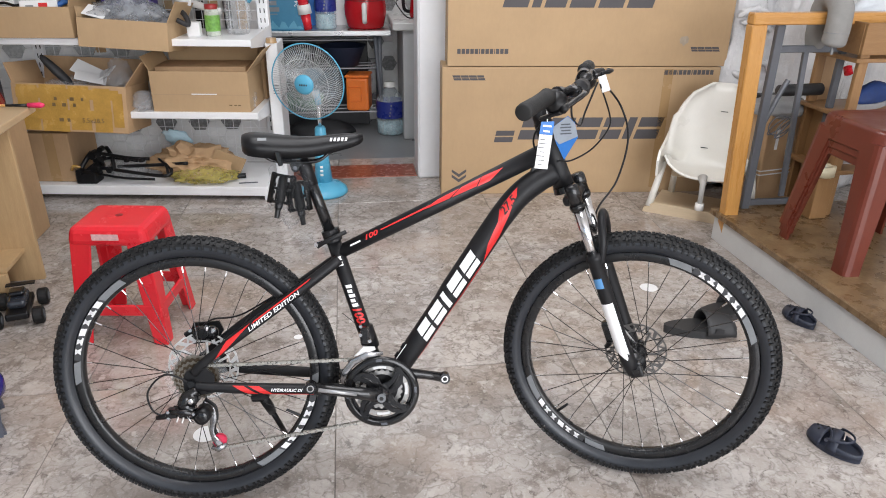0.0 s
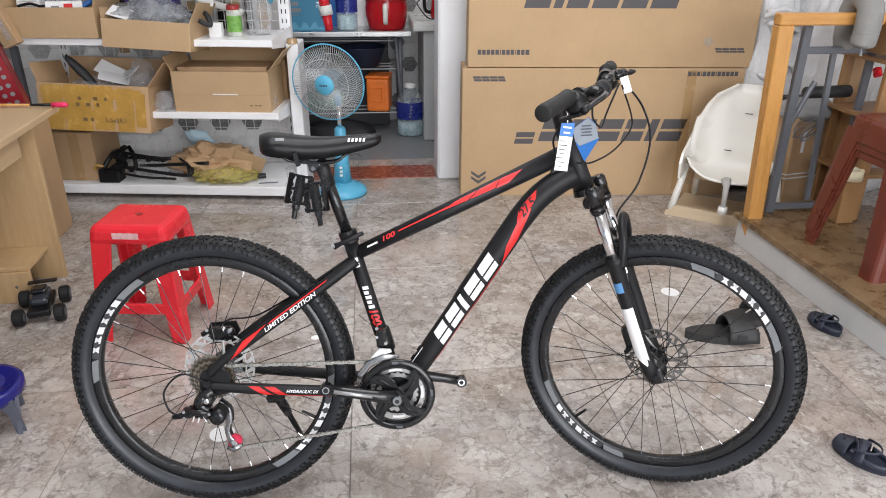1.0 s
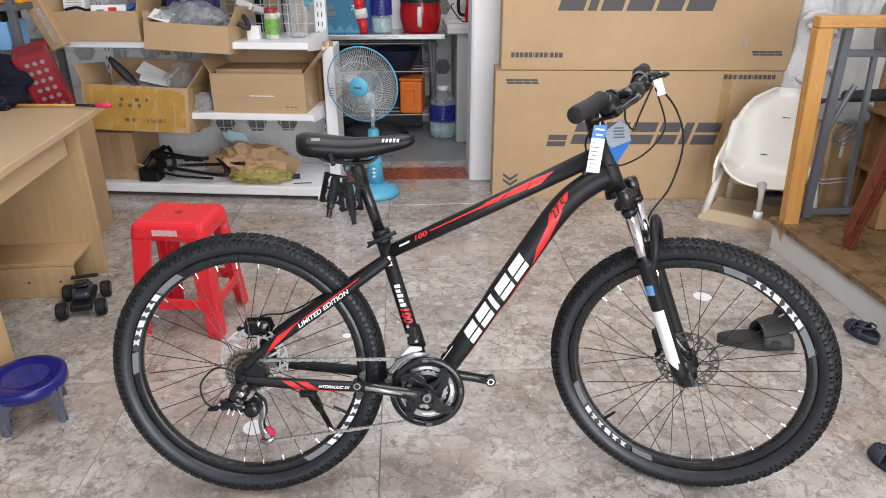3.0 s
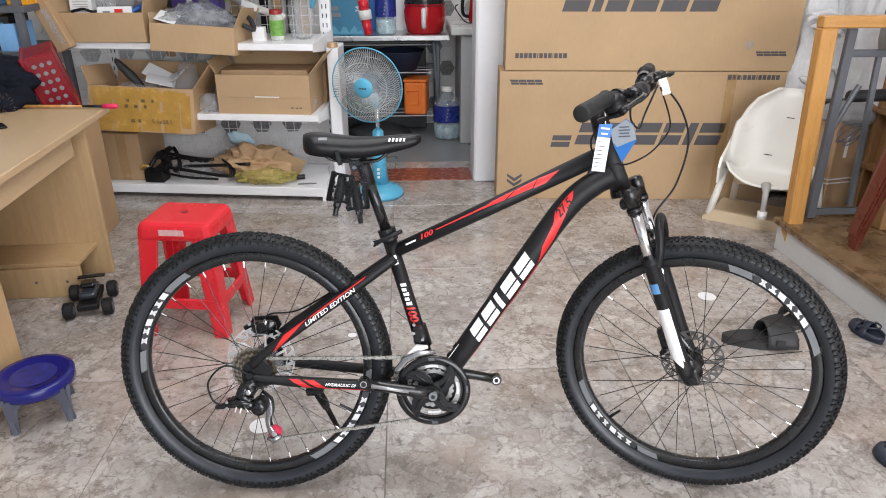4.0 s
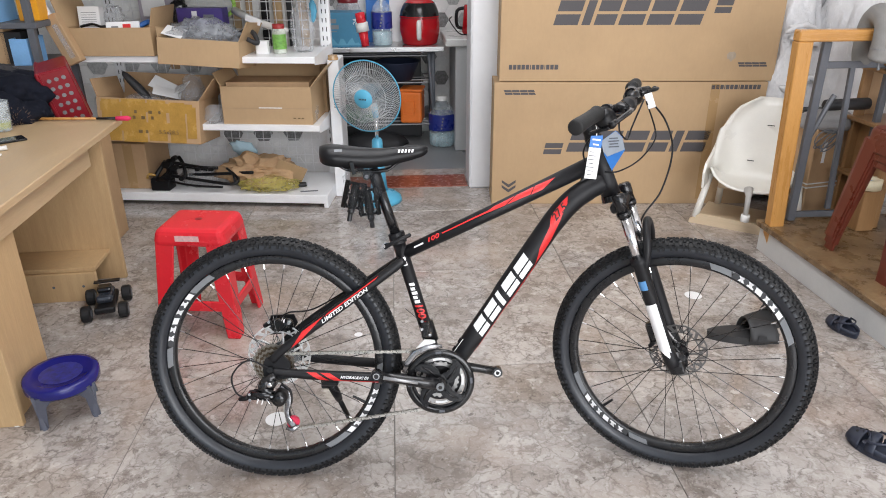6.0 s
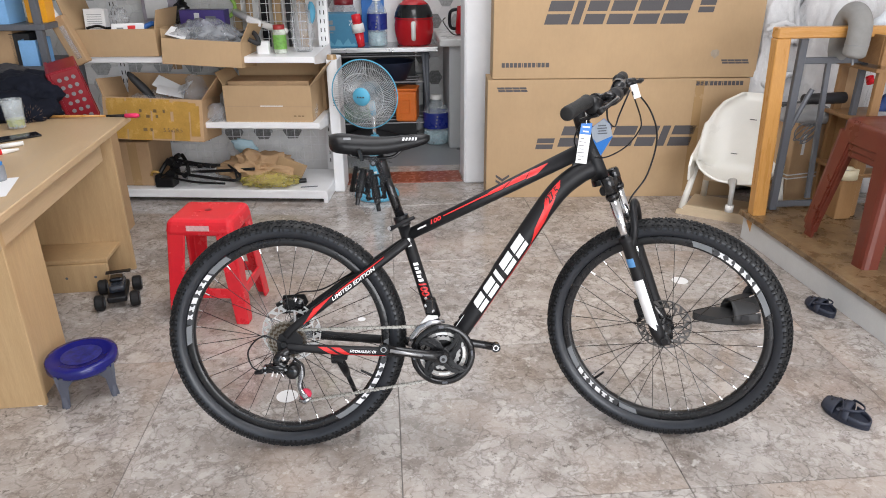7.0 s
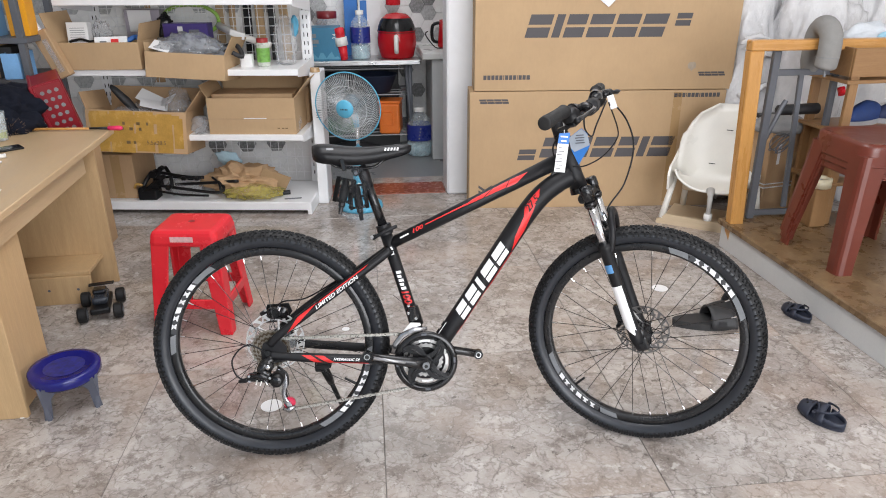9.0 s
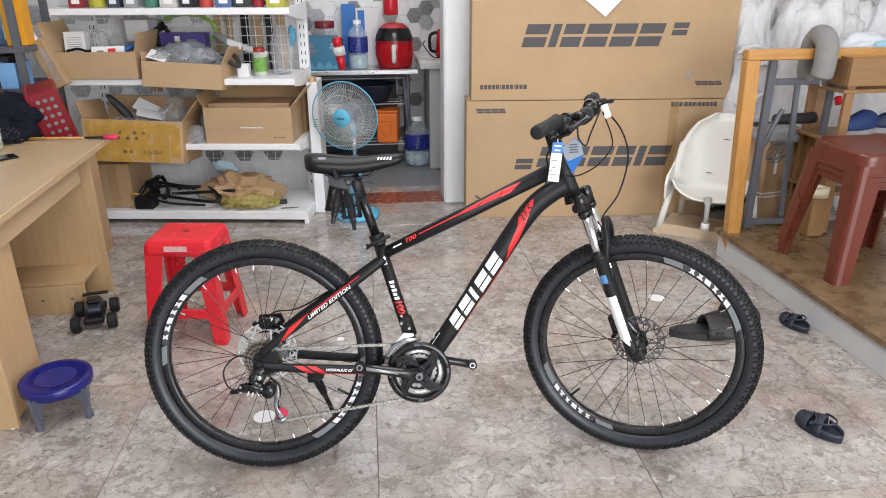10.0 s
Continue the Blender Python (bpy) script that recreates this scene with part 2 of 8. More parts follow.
# ---- the room ----
TILE = 0.8
M_SILL = plain("red_brown_granite", (0.26, 0.075, 0.045), 0.25, vary=0.25, scale=30)
M_KFLOOR = plain("grey_floor_tile", (0.22, 0.225, 0.23), 0.3, vary=0.1, scale=3)
M_CEIL = plain("ceiling_paint", (0.8, 0.8, 0.8), 0.8, vary=0.02, scale=1.5)
M_HEXW = plain("white_hex_glaze", (0.88, 0.88, 0.87), 0.25, vary=0.04)
M_HEXG = plain("grey_hex_glaze", (0.46, 0.47, 0.47), 0.3, vary=0.3, scale=60)
M_HEXD = plain("dark_hex_glaze", (0.24, 0.24, 0.24), 0.35, vary=0.7, scale=70)


def structure(name, size, at, label, category, material, bevel=0.0):
    return thing(name, ROOM @ pose(*at), label, category, kind="structure", bm=box(*size, bevel=bevel, base=True), material=material)


floor = structure("floor", (8.6, 7.3, 0.1), (0.4, 0.2, -0.1035), "grey-beige polished stone floor of large square tiles", "floor", M_GROUT)
kitchen_floor = structure("kitchen_floor", (3.2, 1.55, 0.1), (-0.6, 4.77, -0.102), "plain grey tiled kitchen floor", "floor", M_KFLOOR)
structure("door_sill", (0.86, 0.235, 0.105), (0.03, 3.745, -0.1), "red-brown granite door sill", "door sill", M_SILL, 0.002)
structure("wall_back", (3.9, 0.12, 3.0), (2.56, 3.80, 0), "plain white wall behind the stacked cartons", "wall", M_WALL)
structure("column", (0.19, 0.24, 3.0), (0.558, 3.695, 0), "white painted square column at the kitchen opening", "column", M_COLUMN, 0.012)
structure("wall_left_back", (1.7, 0.12, 3.0), (-3.05, 3.98, 0), "plain white back wall", "wall", M_WALL)
structure("wall_left", (0.12, 7.4, 3.0), (-3.9, 0.25, 0), "plain white side wall", "wall", M_WALL)
structure("wall_right", (0.12, 7.4, 3.0), (4.5, 0.25, 0), "plain white side wall", "wall", M_WALL)
structure("wall_kitchen_right", (0.12, 1.5, 3.0), (1.15, 4.62, 0), "white kitchen side wall", "wall", M_WALL)
structure("wall_kitchen_left", (0.12, 1.5, 3.0), (-2.2, 4.77, 0), "white kitchen side wall", "wall", M_WALL)
structure("front_pier", (0.5, 0.2, 3.0), (-3.6, -3.45, 0), "white pier beside the open shop front", "wall", M_WALL)
structure("front_pier", (1.2, 0.2, 3.0), (3.9, -3.45, 0), "white pier beside the open shop front", "wall", M_WALL)
structure("front_lintel", (6.7, 0.2, 0.3), (0.0, -3.45, 2.7), "white lintel over the open shop front", "wall", M_WALL)
structure("ceiling", (8.7, 9.2, 0.1), (0.3, 1.1, 3.0), "white ceiling", "ceiling", M_CEIL)
structure("ground", (60, 40, 0.1), (0, -23.6, -0.12), "grey paved street outside", "ground", plain("street", (0.2, 0.2, 0.2), 0.8))
# ceiling light panels
for cu, cv in ((0.4, 0.2), (0.4, 2.2), (-2.2, 1.2)):
    lp = thing("ceiling_light", ROOM @ pose(cu, cv, 2.985), "long white ceiling light panel", "ceiling light", "ceiling lights")
    part("housing", box(1.25, 0.20, 0.03, bevel=0.004), M_SHELF, lp)

hexm = {}
for nm, mt in (("w", M_HEXW), ("g", M_HEXG), ("d", M_HEXD)):
    bm = bmesh.new()
    W = 0.0625
    rim, top = [], []
    for k in range(6):
        a = math.pi / 3 * k
        rim.append(bm.verts.new((W * 0.985 * math.cos(a), 0, W * 0.985 * math.sin(a))))
        top.append(bm.verts.new((W * 0.955 * math.cos(a), -0.004, W * 0.955 * math.sin(a))))
    bm.faces.new(top)
    for k in range(6):
        bm.faces.new((rim[k], rim[(k + 1) % 6], top[(k + 1) % 6], top[k]))
    hexm[nm] = mesh_of("hex_tile", bm, mt)


def hex_wall(name, u0, u1, v, z0, z1, label, dark):
    w = structure(name, (u1 - u0, 0.12, 3.0), ((u0 + u1) / 2, v + 0.06, 0), label, "wall", M_WALL)
    rnd = random.Random(name)
    h = 0.0625 * math.sqrt(3)
    cols = int((u1 - u0 - 0.08) / 0.09375)
    for c in range(cols):
        for r in range(int((z1 - z0) / h)):
            kind = dark(c, r, rnd)
            ob = new("hex_tile", hexm[kind])
            ob.parent = w
            ob.matrix_basis = pose(-(u1 - u0) / 2 + 0.07 + c * 0.09375, -0.0605, z0 + r * h + (h / 2 if c % 2 else 0))
    return w


hex_wall("wall_shelf_back", -2.20, -0.36, 3.90, 0.08, 1.36, "white wall of hexagonal tiles with dark ones", lambda c, r, q: "d" if c % 2 == 0 and r == 2 and q.random() < 0.8 else ("g" if c % 2 == 0 and r % 4 == 2 else "w"))
hex_wall("wall_kitchen_back", -0.62, 1.10, 5.05, 0.10, 1.42, "kitchen wall of white and grey hexagonal tiles", lambda c, r, q: q.choice("wwwgd"))
structure("wall_kitchen_back_left", (1.6, 0.12, 3.0), (-1.42, 5.11, 0), "white kitchen back wall", "wall", M_WALL)

# ---- the bicycle ----
M_FRAME = plain("matte_black_paint", (0.011, 0.011, 0.0125), 0.46, vary=0.2, scale=6.0, spec=0.3)
M_GLOSSBLACK = plain("gloss_black_metal", (0.010, 0.010, 0.011), 0.17, vary=0.2, spec=0.5)
M_RUBBER = plain("tyre_rubber", (0.009, 0.0092, 0.010), 0.55, vary=0.3, scale=20.0, bump=0.1, spec=0.35)
M_SIDEWALL = plain("tyre_sidewall", (0.022, 0.025, 0.031), 0.36, vary=0.2, scale=14.0)
M_RIM = plain("rim_black", (0.014, 0.014, 0.015), 0.28, vary=0.1)
M_RIMGREY = plain("rim_grey_decal", (0.20, 0.21, 0.22), 0.4)
M_RIMDECAL = plain("rim_dark_decal", (0.05, 0.052, 0.056), 0.35)
M_DECALRED = plain("red_decal", (0.66, 0.022, 0.022), 0.42, vary=0.05)
M_DECALWHITE = plain("white_decal", (0.85, 0.85, 0.85), 0.4, vary=0.03)
M_CHAIN = plain("chain_steel", (0.50, 0.48, 0.44), 0.30, 0.85, vary=0.35, scale=150)
M_COGPALE = plain("bronze_steel_cog", (0.34, 0.31, 0.27), 0.3, 0.9, vary=0.3)
M_COG = plain("brown_steel_cog", (0.13, 0.095, 0.065), 0.4, 0.9, vary=0.3)
M_RINGSTEEL = plain("dull_ring_steel", (0.42, 0.41, 0.40), 0.34, 0.8, vary=0.25, scale=60)
M_PULLEY = plain("raspberry_plastic", (0.62, 0.03, 0.08), 0.35)
M_ARMGLINT = plain("arm_highlight_grey", (0.45, 0.45, 0.46), 0.38, 0.6, vary=0.12)
M_CAGE = plain("smoked_chrome", (0.30, 0.30, 0.31), 0.22, 0.9, vary=0.15)
M_SADDLE = plain("saddle_vinyl", (0.007, 0.007, 0.008), 0.36, vary=0.2, scale=30, bump=0.06, spec=0.25)
M_GRIP = plain("grip_rubber", (0.012, 0.012, 0.012), 0.7, vary=0.2, scale=60, bump=0.2)
M_ROTOR = plain("bare_rotor_steel", (0.80, 0.80, 0.80), 0.36, 0.35)
M_ROTORDARK = plain("dark_rotor_steel", (0.20, 0.195, 0.19), 0.4, 0.7)
M_CLEARDISC = clear("clear_spoke_guard", (0.75, 0.77, 0.78), 0.12, 0.07)
M_TAGBLUE = plain("blue_card", (0.03, 0.18, 0.55), 0.5)
M_TAGWHITE = plain("white_card", (0.82, 0.82, 0.82), 0.5, vary=0.03)
M_BLUESTICKER = plain("blue_sticker", (0.10, 0.28, 0.55), 0.4)
M_FILM = clear("thin_clear_film", (0.16, 0.17, 0.19), 0.12, 0.07, 30.0, 1.0)
M_INK = plain("black_ink", (0.05, 0.05, 0.06), 0.6)

BIKE = pose(-0.574, 0.990, 0, 0, 0, 10.3) @ pose(0, 0, 0, -12.0, 0, 0)
bicycle = thing("bicycle", BIKE, "matte black mountain bicycle with red decals, leaning on its kickstand", "bicycle")
R_TYRE = 0.346
HEAD = Vector((0.907, 0.0, 0.801))
AXIS_UP, AXIS_AHEAD = Vector((-0.340, 0, 0.940)), Vector((0.940, 0, 0.340))


def steered(angle):
    """Frame along the steering axis: x ahead, y to the bicycle's left, z up the axis, turned by angle."""
    m = Matrix((AXIS_AHEAD, Vector((0, 1, 0)), AXIS_UP)).transposed().to_4x4()
    return Matrix.Translation(HEAD) @ m @ pose(0, 0, 0, 0, 0, angle)


STEER, BAR = steered(-23.0), steered(-27.5)


class Along:
    """A bent tube: places on its skin by length and angle (0 faces the right side, 90 upward)."""

    def __init__(self, pts, radii):
        self.p = [Vector(q) for q in pts]
        self.r = radii if isinstance(radii, (list, tuple)) else [radii] * len(pts)
        self.s = [0.0]
        for a, b in zip(self.p, self.p[1:]):
            self.s.append(self.s[-1] + (b - a).length)

    def at(self, s, height, lift=0.0008):
        i = 0
        while i < len(self.s) - 2 and self.s[i + 1] < s:
            i += 1
        f = (s - self.s[i]) / (self.s[i + 1] - self.s[i])
        d = (self.p[i + 1] - self.p[i]).normalized()
        c = self.p[i].lerp(self.p[i + 1], f)
        r = self.r[i] + (self.r[i + 1] - self.r[i]) * f
        right = Vector((0, -1, 0))
        right = (right - d * right.dot(d)).normalized()
        up = right.cross(d) * -1
        if up.z < 0:
            up = -up
        a = height / r
        return c + (right * math.cos(a) + up * math.sin(a)) * (r + lift)

    def mesh(self, n=16):
        return tube(self.p, list(self.r), n)


def skin(along, outline, name, material, parent, steps=8, lift=0.0008):
    """A sticker on a tube: outline as four corners (length, height)."""
    bm = bmesh.new()
    (a, b, c, d) = outline
    g = []
    for i in range(steps + 1):
        u = i / steps
        g.append([])
        for j in range(5):
            v = j / 4
            s = (a[0] * (1 - u) + b[0] * u) * (1 - v) + (d[0] * (1 - u) + c[0] * u) * v
            h = (a[1] * (1 - u) + b[1] * u) * (1 - v) + (d[1] * (1 - u) + c[1] * u) * v
            g[-1].append(bm.verts.new(along.at(s, h, lift)))
    for i in range(steps):
        for j in range(4):
            bm.faces.new((g[i][j], g[i + 1][j], g[i + 1][j + 1], g[i][j + 1]))
    return part(name, bm, material, parent)


def words_on(along, text, size, s0, height, name, material, parent, shear=0.3, width=1.0, bold=0.0, turn=1):
    """Printed words that follow a tube's skin."""
    ob = lettering(name, text, size, Matrix(), material, parent, shear, width, bold, depth=0.0)
    bm = bmesh.new()
    bm.from_mesh(ob.data)
    bmesh.ops.triangulate(bm, faces=bm.faces)
    for _ in range(3):
        long = [e for e in bm.edges if e.calc_length() > size * 0.22]
        if long:
            bmesh.ops.subdivide_edges(bm, edges=long, cuts=1, use_grid_fill=False)
            bmesh.ops.triangulate(bm, faces=bm.faces)
    bm.to_mesh(ob.data)
    bm.free()
    for v in ob.data.vertices:
        v.co = along.at(s0 + turn * v.co.x, height + turn * v.co.z, 0.0011)
    return ob


# frame
down_line = Along(curve_pts([(0.468, 0, 0.300), (0.524, 0, 0.378), (0.612, 0, 0.510), (0.706, 0, 0.652), (0.757, 0, 0.727), (0.798, 0, 0.776), (0.842, 0, 0.810), (0.885, 0, 0.832)], 5), [0.0255] * 6 + [0.027] * 5 + [0.0295] * 9 + [0.030] * 11 + [0.029] * 5)
top_line = Along([(0.345, 0, 0.638), (0.600, 0, 0.757), (0.865, 0, 0.884)], [0.0165, 0.019, 0.022])
seat_line = Along([(0.452, 0, 0.305), (0.338, 0, 0.695)], 0.0175)
main_frame = part("frame", down_line.mesh(20), M_FRAME, bicycle, smooth=True)
part("top_tube", top_line.mesh(18), M_FRAME, bicycle, smooth=True)
part("seat_tube", seat_line.mesh(18), M_FRAME, bicycle, smooth=True)
part("head_tube", tube([HEAD, HEAD + AXIS_UP * 0.035, HEAD + AXIS_UP * 0.11, HEAD + AXIS_UP * 0.147], [0.026, 0.0235, 0.0225, 0.0245], 20), M_FRAME, bicycle, smooth=True)
part("bottom_bracket", tube([(0.452, -0.037, 0.305), (0.452, 0.037, 0.305)], 0.022, 20), M_FRAME, bicycle)
bm = sheet([(0.822, 0.822), (0.875, 0.845), (0.868, 0.886), (0.838, 0.868)], 0.018, m=pose(0, -0.009, 0))
part("gusset", bm, M_FRAME, bicycle)
seat_stay_r = Along(curve_pts([(0.358, -0.016, 0.630), (0.275, -0.034, 0.570), (0.06, -0.062, 0.418), (0.004, -0.064, 0.368)], 5), [0.0135] * 10 + [0.0115] * 6)
chain_stay_r = Along(curve_pts([(0.43, -0.026, 0.302), (0.36, -0.046, 0.306), (0.10, -0.062, 0.326), (0.0, -0.066, 0.338)], 5), [0.0135] * 11 + [0.012] * 5)
for ln, nm in ((seat_stay_r, "seat_stay"), (chain_stay_r, "chain_stay")):
    part(nm, ln.mesh(12), M_FRAME, bicycle, smooth=True)
    part(nm, Along([(p.x, -p.y, p.z) for p in ln.p], ln.r).mesh(12), M_FRAME, bicycle, smooth=True)
for y in (-0.066, 0.060):
    part("dropout", sheet([(-0.022, 0.352), (-0.014, 0.372), (0.03, 0.385), (0.052, 0.362), (0.05, 0.318), (0.012, 0.312), (-0.006, 0.30), (-0.02, 0.325)], 0.007, m=pose(0, y, 0)), M_FRAME, bicycle)

# decals: brand marks as plain shapes, printed words as words
sD = down_line.s[-1]
# red flash that crosses the tube and thins to a line along its lower side
skin(down_line, [(0.395, -0.024), (0.470, -0.020), (0.500, 0.006), (0.440, -0.004)], "red_decal", M_DECALRED, main_frame, 10)
skin(down_line, [(0.470, -0.020), (0.528, -0.006), (0.525, 0.021), (0.500, 0.006)], "red_decal", M_DECALRED, main_frame, 8)
skin(down_line, [(0.528, -0.006), (0.575, 0.010), (0.588, 0.024), (0.525, 0.021)], "red_decal", M_DECALRED, main_frame, 6)
skin(down_line, [(0.10, -0.0275), (0.395, -0.0285), (0.395, -0.0245), (0.10, -0.0255)], "red_decal", M_DECALRED, main_frame, 12)
for a, w in ((0.150, 0.040), (0.200, 0.044), (0.254, 0.014), (0.284, 0.048), (0.342, 0.050)):
    if w > 0.02:
        skin(down_line, [(a, -0.016), (a + w, -0.016), (a + w + 0.005, -0.001), (a + 0.005, -0.001)], "brand_mark", M_DECALWHITE, main_frame, 4)
        skin(down_line, [(a + 0.006, 0.003), (a + w + 0.006, 0.003), (a + w + 0.013, 0.024), (a + 0.013, 0.024)], "brand_mark", M_DECALWHITE, main_frame, 4)
    else:
        skin(down_line, [(a, -0.016), (a + w, -0.016), (a + w + 0.013, 0.024), (a + 0.013, 0.024)], "brand_mark", M_DECALWHITE, main_frame, 4)
for a in (0.045, 0.070, 0.098):
    part("cable_clip", tube([down_line.at(a, 0.034, 0.001), down_line.at(a + 0.014, 0.034, 0.001)], 0.0042, 8), M_BLACK, main_frame)
part("side_line", tube([down_line.at(0.03 + 0.012 * k, 0.026, 0.0006) for k in range(8)], 0.0009, 5), M_DECALWHITE, main_frame)
words_on(down_line, "27.5", 0.027, 0.520, 0.002, "wheel_size_print", M_DARK, main_frame, 0.25, 1.0, 0.0006)
top_part = [o for o in bicycle.children if o.name.startswith("top_tube")][0]
sT = top_line.s[-1]
skin(top_line, [(0.385, 0.000), (0.417, -0.001), (0.460, 0.014), (0.405, 0.017)], "red_decal", M_DECALRED, top_part, 8)
skin(top_line, [(0.318, 0.004), (0.383, 0.0015), (0.402, 0.0165), (0.350, 0.016)], "red_decal", M_DECALRED, top_part, 8)
skin(top_line, [(0.245, 0.007), (0.312, 0.004), (0.344, 0.016), (0.285, 0.0145)], "red_decal", M_DECALRED, top_part, 8)
skin(top_line, [(0.130, 0.0070), (0.245, 0.0070), (0.270, 0.0110), (0.130, 0.0095)], "red_decal", M_DECALRED, top_part, 8)
words_on(top_line, "100", 0.016, sT * 0.145, 0.002, "model_number_print", M_DECALRED, top_part, 0.3, 1.5, 0.0004)
skin(top_line, [(sT * 0.080, 0.0035), (sT * 0.128, 0.0035), (sT * 0.130, 0.0075), (sT * 0.083, 0.0075)], "brand_mark", M_DECALWHITE, top_part, 3)
seat_part = [o for o in bicycle.children if o.name.startswith("seat_tube")][0]
sS = seat_line.s[-1]
seat_down = Along(list(reversed(seat_line.p)), 0.0175)
for k in range(5):
    a = sS * 0.33 + k * 0.0125
    skin(seat_down, [(a, -0.006), (a + 0.0085, -0.006), (a + 0.0105, 0.008 - 0.003 * (k % 2)), (a + 0.002, 0.008 - 0.003 * (k % 2))], "brand_mark", M_DECALWHITE, seat_part, 2)
words_on(seat_down, "100", 0.029, sS * 0.475, -0.008, "model_number_print", M_DECALRED, seat_part, 0.25, 1.0, 0.0010)
for k in (0, 1):
    skin(seat_down, [(sS * (0.15 + 0.035 * k), -0.004), (sS * (0.175 + 0.035 * k), -0.004), (sS * (0.175 + 0.035 * k), 0.006), (sS * (0.15 + 0.035 * k), 0.006)], "size_mark", M_DECALWHITE, seat_part, 2)
stay_part = [o for o in bicycle.children if o.name.startswith("seat_stay")][0]
stay_up = Along(list(reversed(seat_stay_r.p)), list(reversed(seat_stay_r.r)))
sU = stay_up.s[-1]
skin(stay_up, [(sU * 0.14, -0.011), (sU * 0.19, -0.011), (sU * 0.42, 0.009), (sU * 0.26, 0.009)], "red_decal", M_DECALRED, stay_part, 6)
skin(stay_up, [(sU * 0.42, 0.005), (sU * 0.80, 0.006), (sU * 0.82, 0.009), (sU * 0.44, 0.0085)], "red_decal", M_DECALRED, stay_part, 8)
words_on(stay_up, "LIMITED EDITION", 0.0140, sU * 0.385, -0.006, "edition_print", M_DECALWHITE, stay_part, 0.3, 1.35, 0.0003)
cs_part = [o for o in bicycle.children if o.name.startswith("chain_stay")][0]
cs_fwd = Along(list(reversed(chain_stay_r.p)), list(reversed(chain_stay_r.r)))
sC = cs_fwd.s[-1]
for a in (0.215, 0.30):
    skin(cs_fwd, [(sC * (a + 0.09), -0.010), (sC * (a + 0.145), -0.010), (sC * (a + 0.06), 0.011), (sC * a, 0.011)], "red_decal", M_DECALRED, cs_part, 4)
skin(cs_fwd, [(sC * 0.44, -0.0105), (sC * 0.66, -0.0105), (sC * 0.66, -0.0075), (sC * 0.42, -0.0075)], "red_decal", M_DECALRED, cs_part, 6)
words_on(cs_fwd, "HYDRAULIC DI", 0.0095, sC * 0.425, -0.001, "brake_print", M_DECALWHITE, cs_part, 0.3, 1.15, 0.0003)

# saddle, post and collar
post_line = [(0.342, 0, 0.68), (0.280, 0, 0.868)]
part("seatpost", tube(post_line, 0.0136, 16), M_GLOSSBLACK, bicycle, smooth=True)
part("seatpost_top", tube([(0.300, 0, 0.808), (0.286, 0, 0.850), (0.279, 0, 0.872)], [0.0146, 0.017, 0.013], 14), M_FRAME, bicycle, smooth=True)
col = part("seat_collar", tube([(0.345, 0, 0.672), (0.337, 0, 0.700)], 0.0222, 20), M_FRAME, bicycle)
part("quick_release_lever", tube(curve_pts([(0.376, -0.022, 0.698), (0.355, -0.032, 0.690), (0.326, -0.032, 0.676), (0.308, -0.026, 0.664)], 4), 0.0055, 8), M_FRAME, col, smooth=True)
part("quick_release_nut", tube([(0.305, -0.03, 0.669), (0.318, -0.008, 0.669)], 0.006, 10), M_CHROME, col)
bm = bmesh.new()
rows = []
for i in range(23):
    u = 0.5 - 0.5 * math.cos(math.pi * i / 22)
    x = 0.143 + 0.281 * u
    e = max(0.02, 1 - abs(2 * u - 1) ** 9) ** 0.5
    half = (0.019 + 0.058 * (1 - u) ** 1.5 * (1 if u > 0.12 else 0.9 + 0.1 * u / 0.12)) * e
    top = 0.930 + 0.008 * math.cos(u * 5.6) * (1 - 0.5 * u) - 0.006 * (1 - e)
    drop = (0.056 - 0.026 * u + 0.006 * math.sin(u * 3.1)) * (0.3 + 0.7 * e)
    ring = []
    for k in range(14):
        a = math.pi * k / 13
        ring.append(bm.verts.new((x, half * math.cos(a) * (1.0 if k not in (0, 13) else 0.86), top - 0.2 * drop * (1 - e) - drop * (1 - max(0.0, math.sin(a)) ** 0.6))))
    rows.append(ring)
for a, b in zip(rows, rows[1:]):
    for k in range(13):
        bm.faces.new((a[k], a[k + 1], b[k + 1], b[k]))
    bm.faces.new((a[13], a[0], b[0], b[13]))
bm.faces.new(rows[0])
bm.faces.new(rows[-1][::-1])
bmesh.ops.recalc_face_normals(bm, faces=bm.faces)
saddle = part("saddle", bm, M_SADDLE, bicycle, "black padded vinyl saddle", smooth=True)
for k in range(5):
    part("brand_mark", sheet([(0, 0), (0.005, 0), (0.007, 0.008), (0.002, 0.008)], 0.001), M_DECALWHITE, saddle, m=pose(0.348 + 0.0085 * k, -0.0365 + k * 0.0014, 0.914, -12, 0, 8))
part("grey_patch", box(0.020, 0.001, 0.007, bevel=0.0003), M_RIMGREY, saddle, m=pose(0.200, -0.066, 0.922, -28, 0, 6))
for y in (-0.022, 0.022):
    part("saddle_rail", tube(curve_pts([(0.195, y * 1.3, 0.882), (0.225, y, 0.868), (0.31, y, 0.866), (0.345, y * 0.8, 0.886), (0.38, y * 0.5, 0.903)], 5), 0.0036, 8), M_GLOSSBLACK, bicycle, smooth=True)
clamp = part("saddle_clamp", box(0.030, 0.05, 0.016, (0.268, 0, 0.862), 0.003), M_GLOSSBLACK, bicycle)
part("clamp_bolt", tube([(0.266, -0.032, 0.853), (0.266, 0.032, 0.853)], 0.0095, 16), M_GLOSSBLACK, clamp)
part("bolt_cap", tube([(0.266, -0.0335, 0.853), (0.266, -0.0315, 0.853)], 0.0050, 12), M_STEEL, clamp)


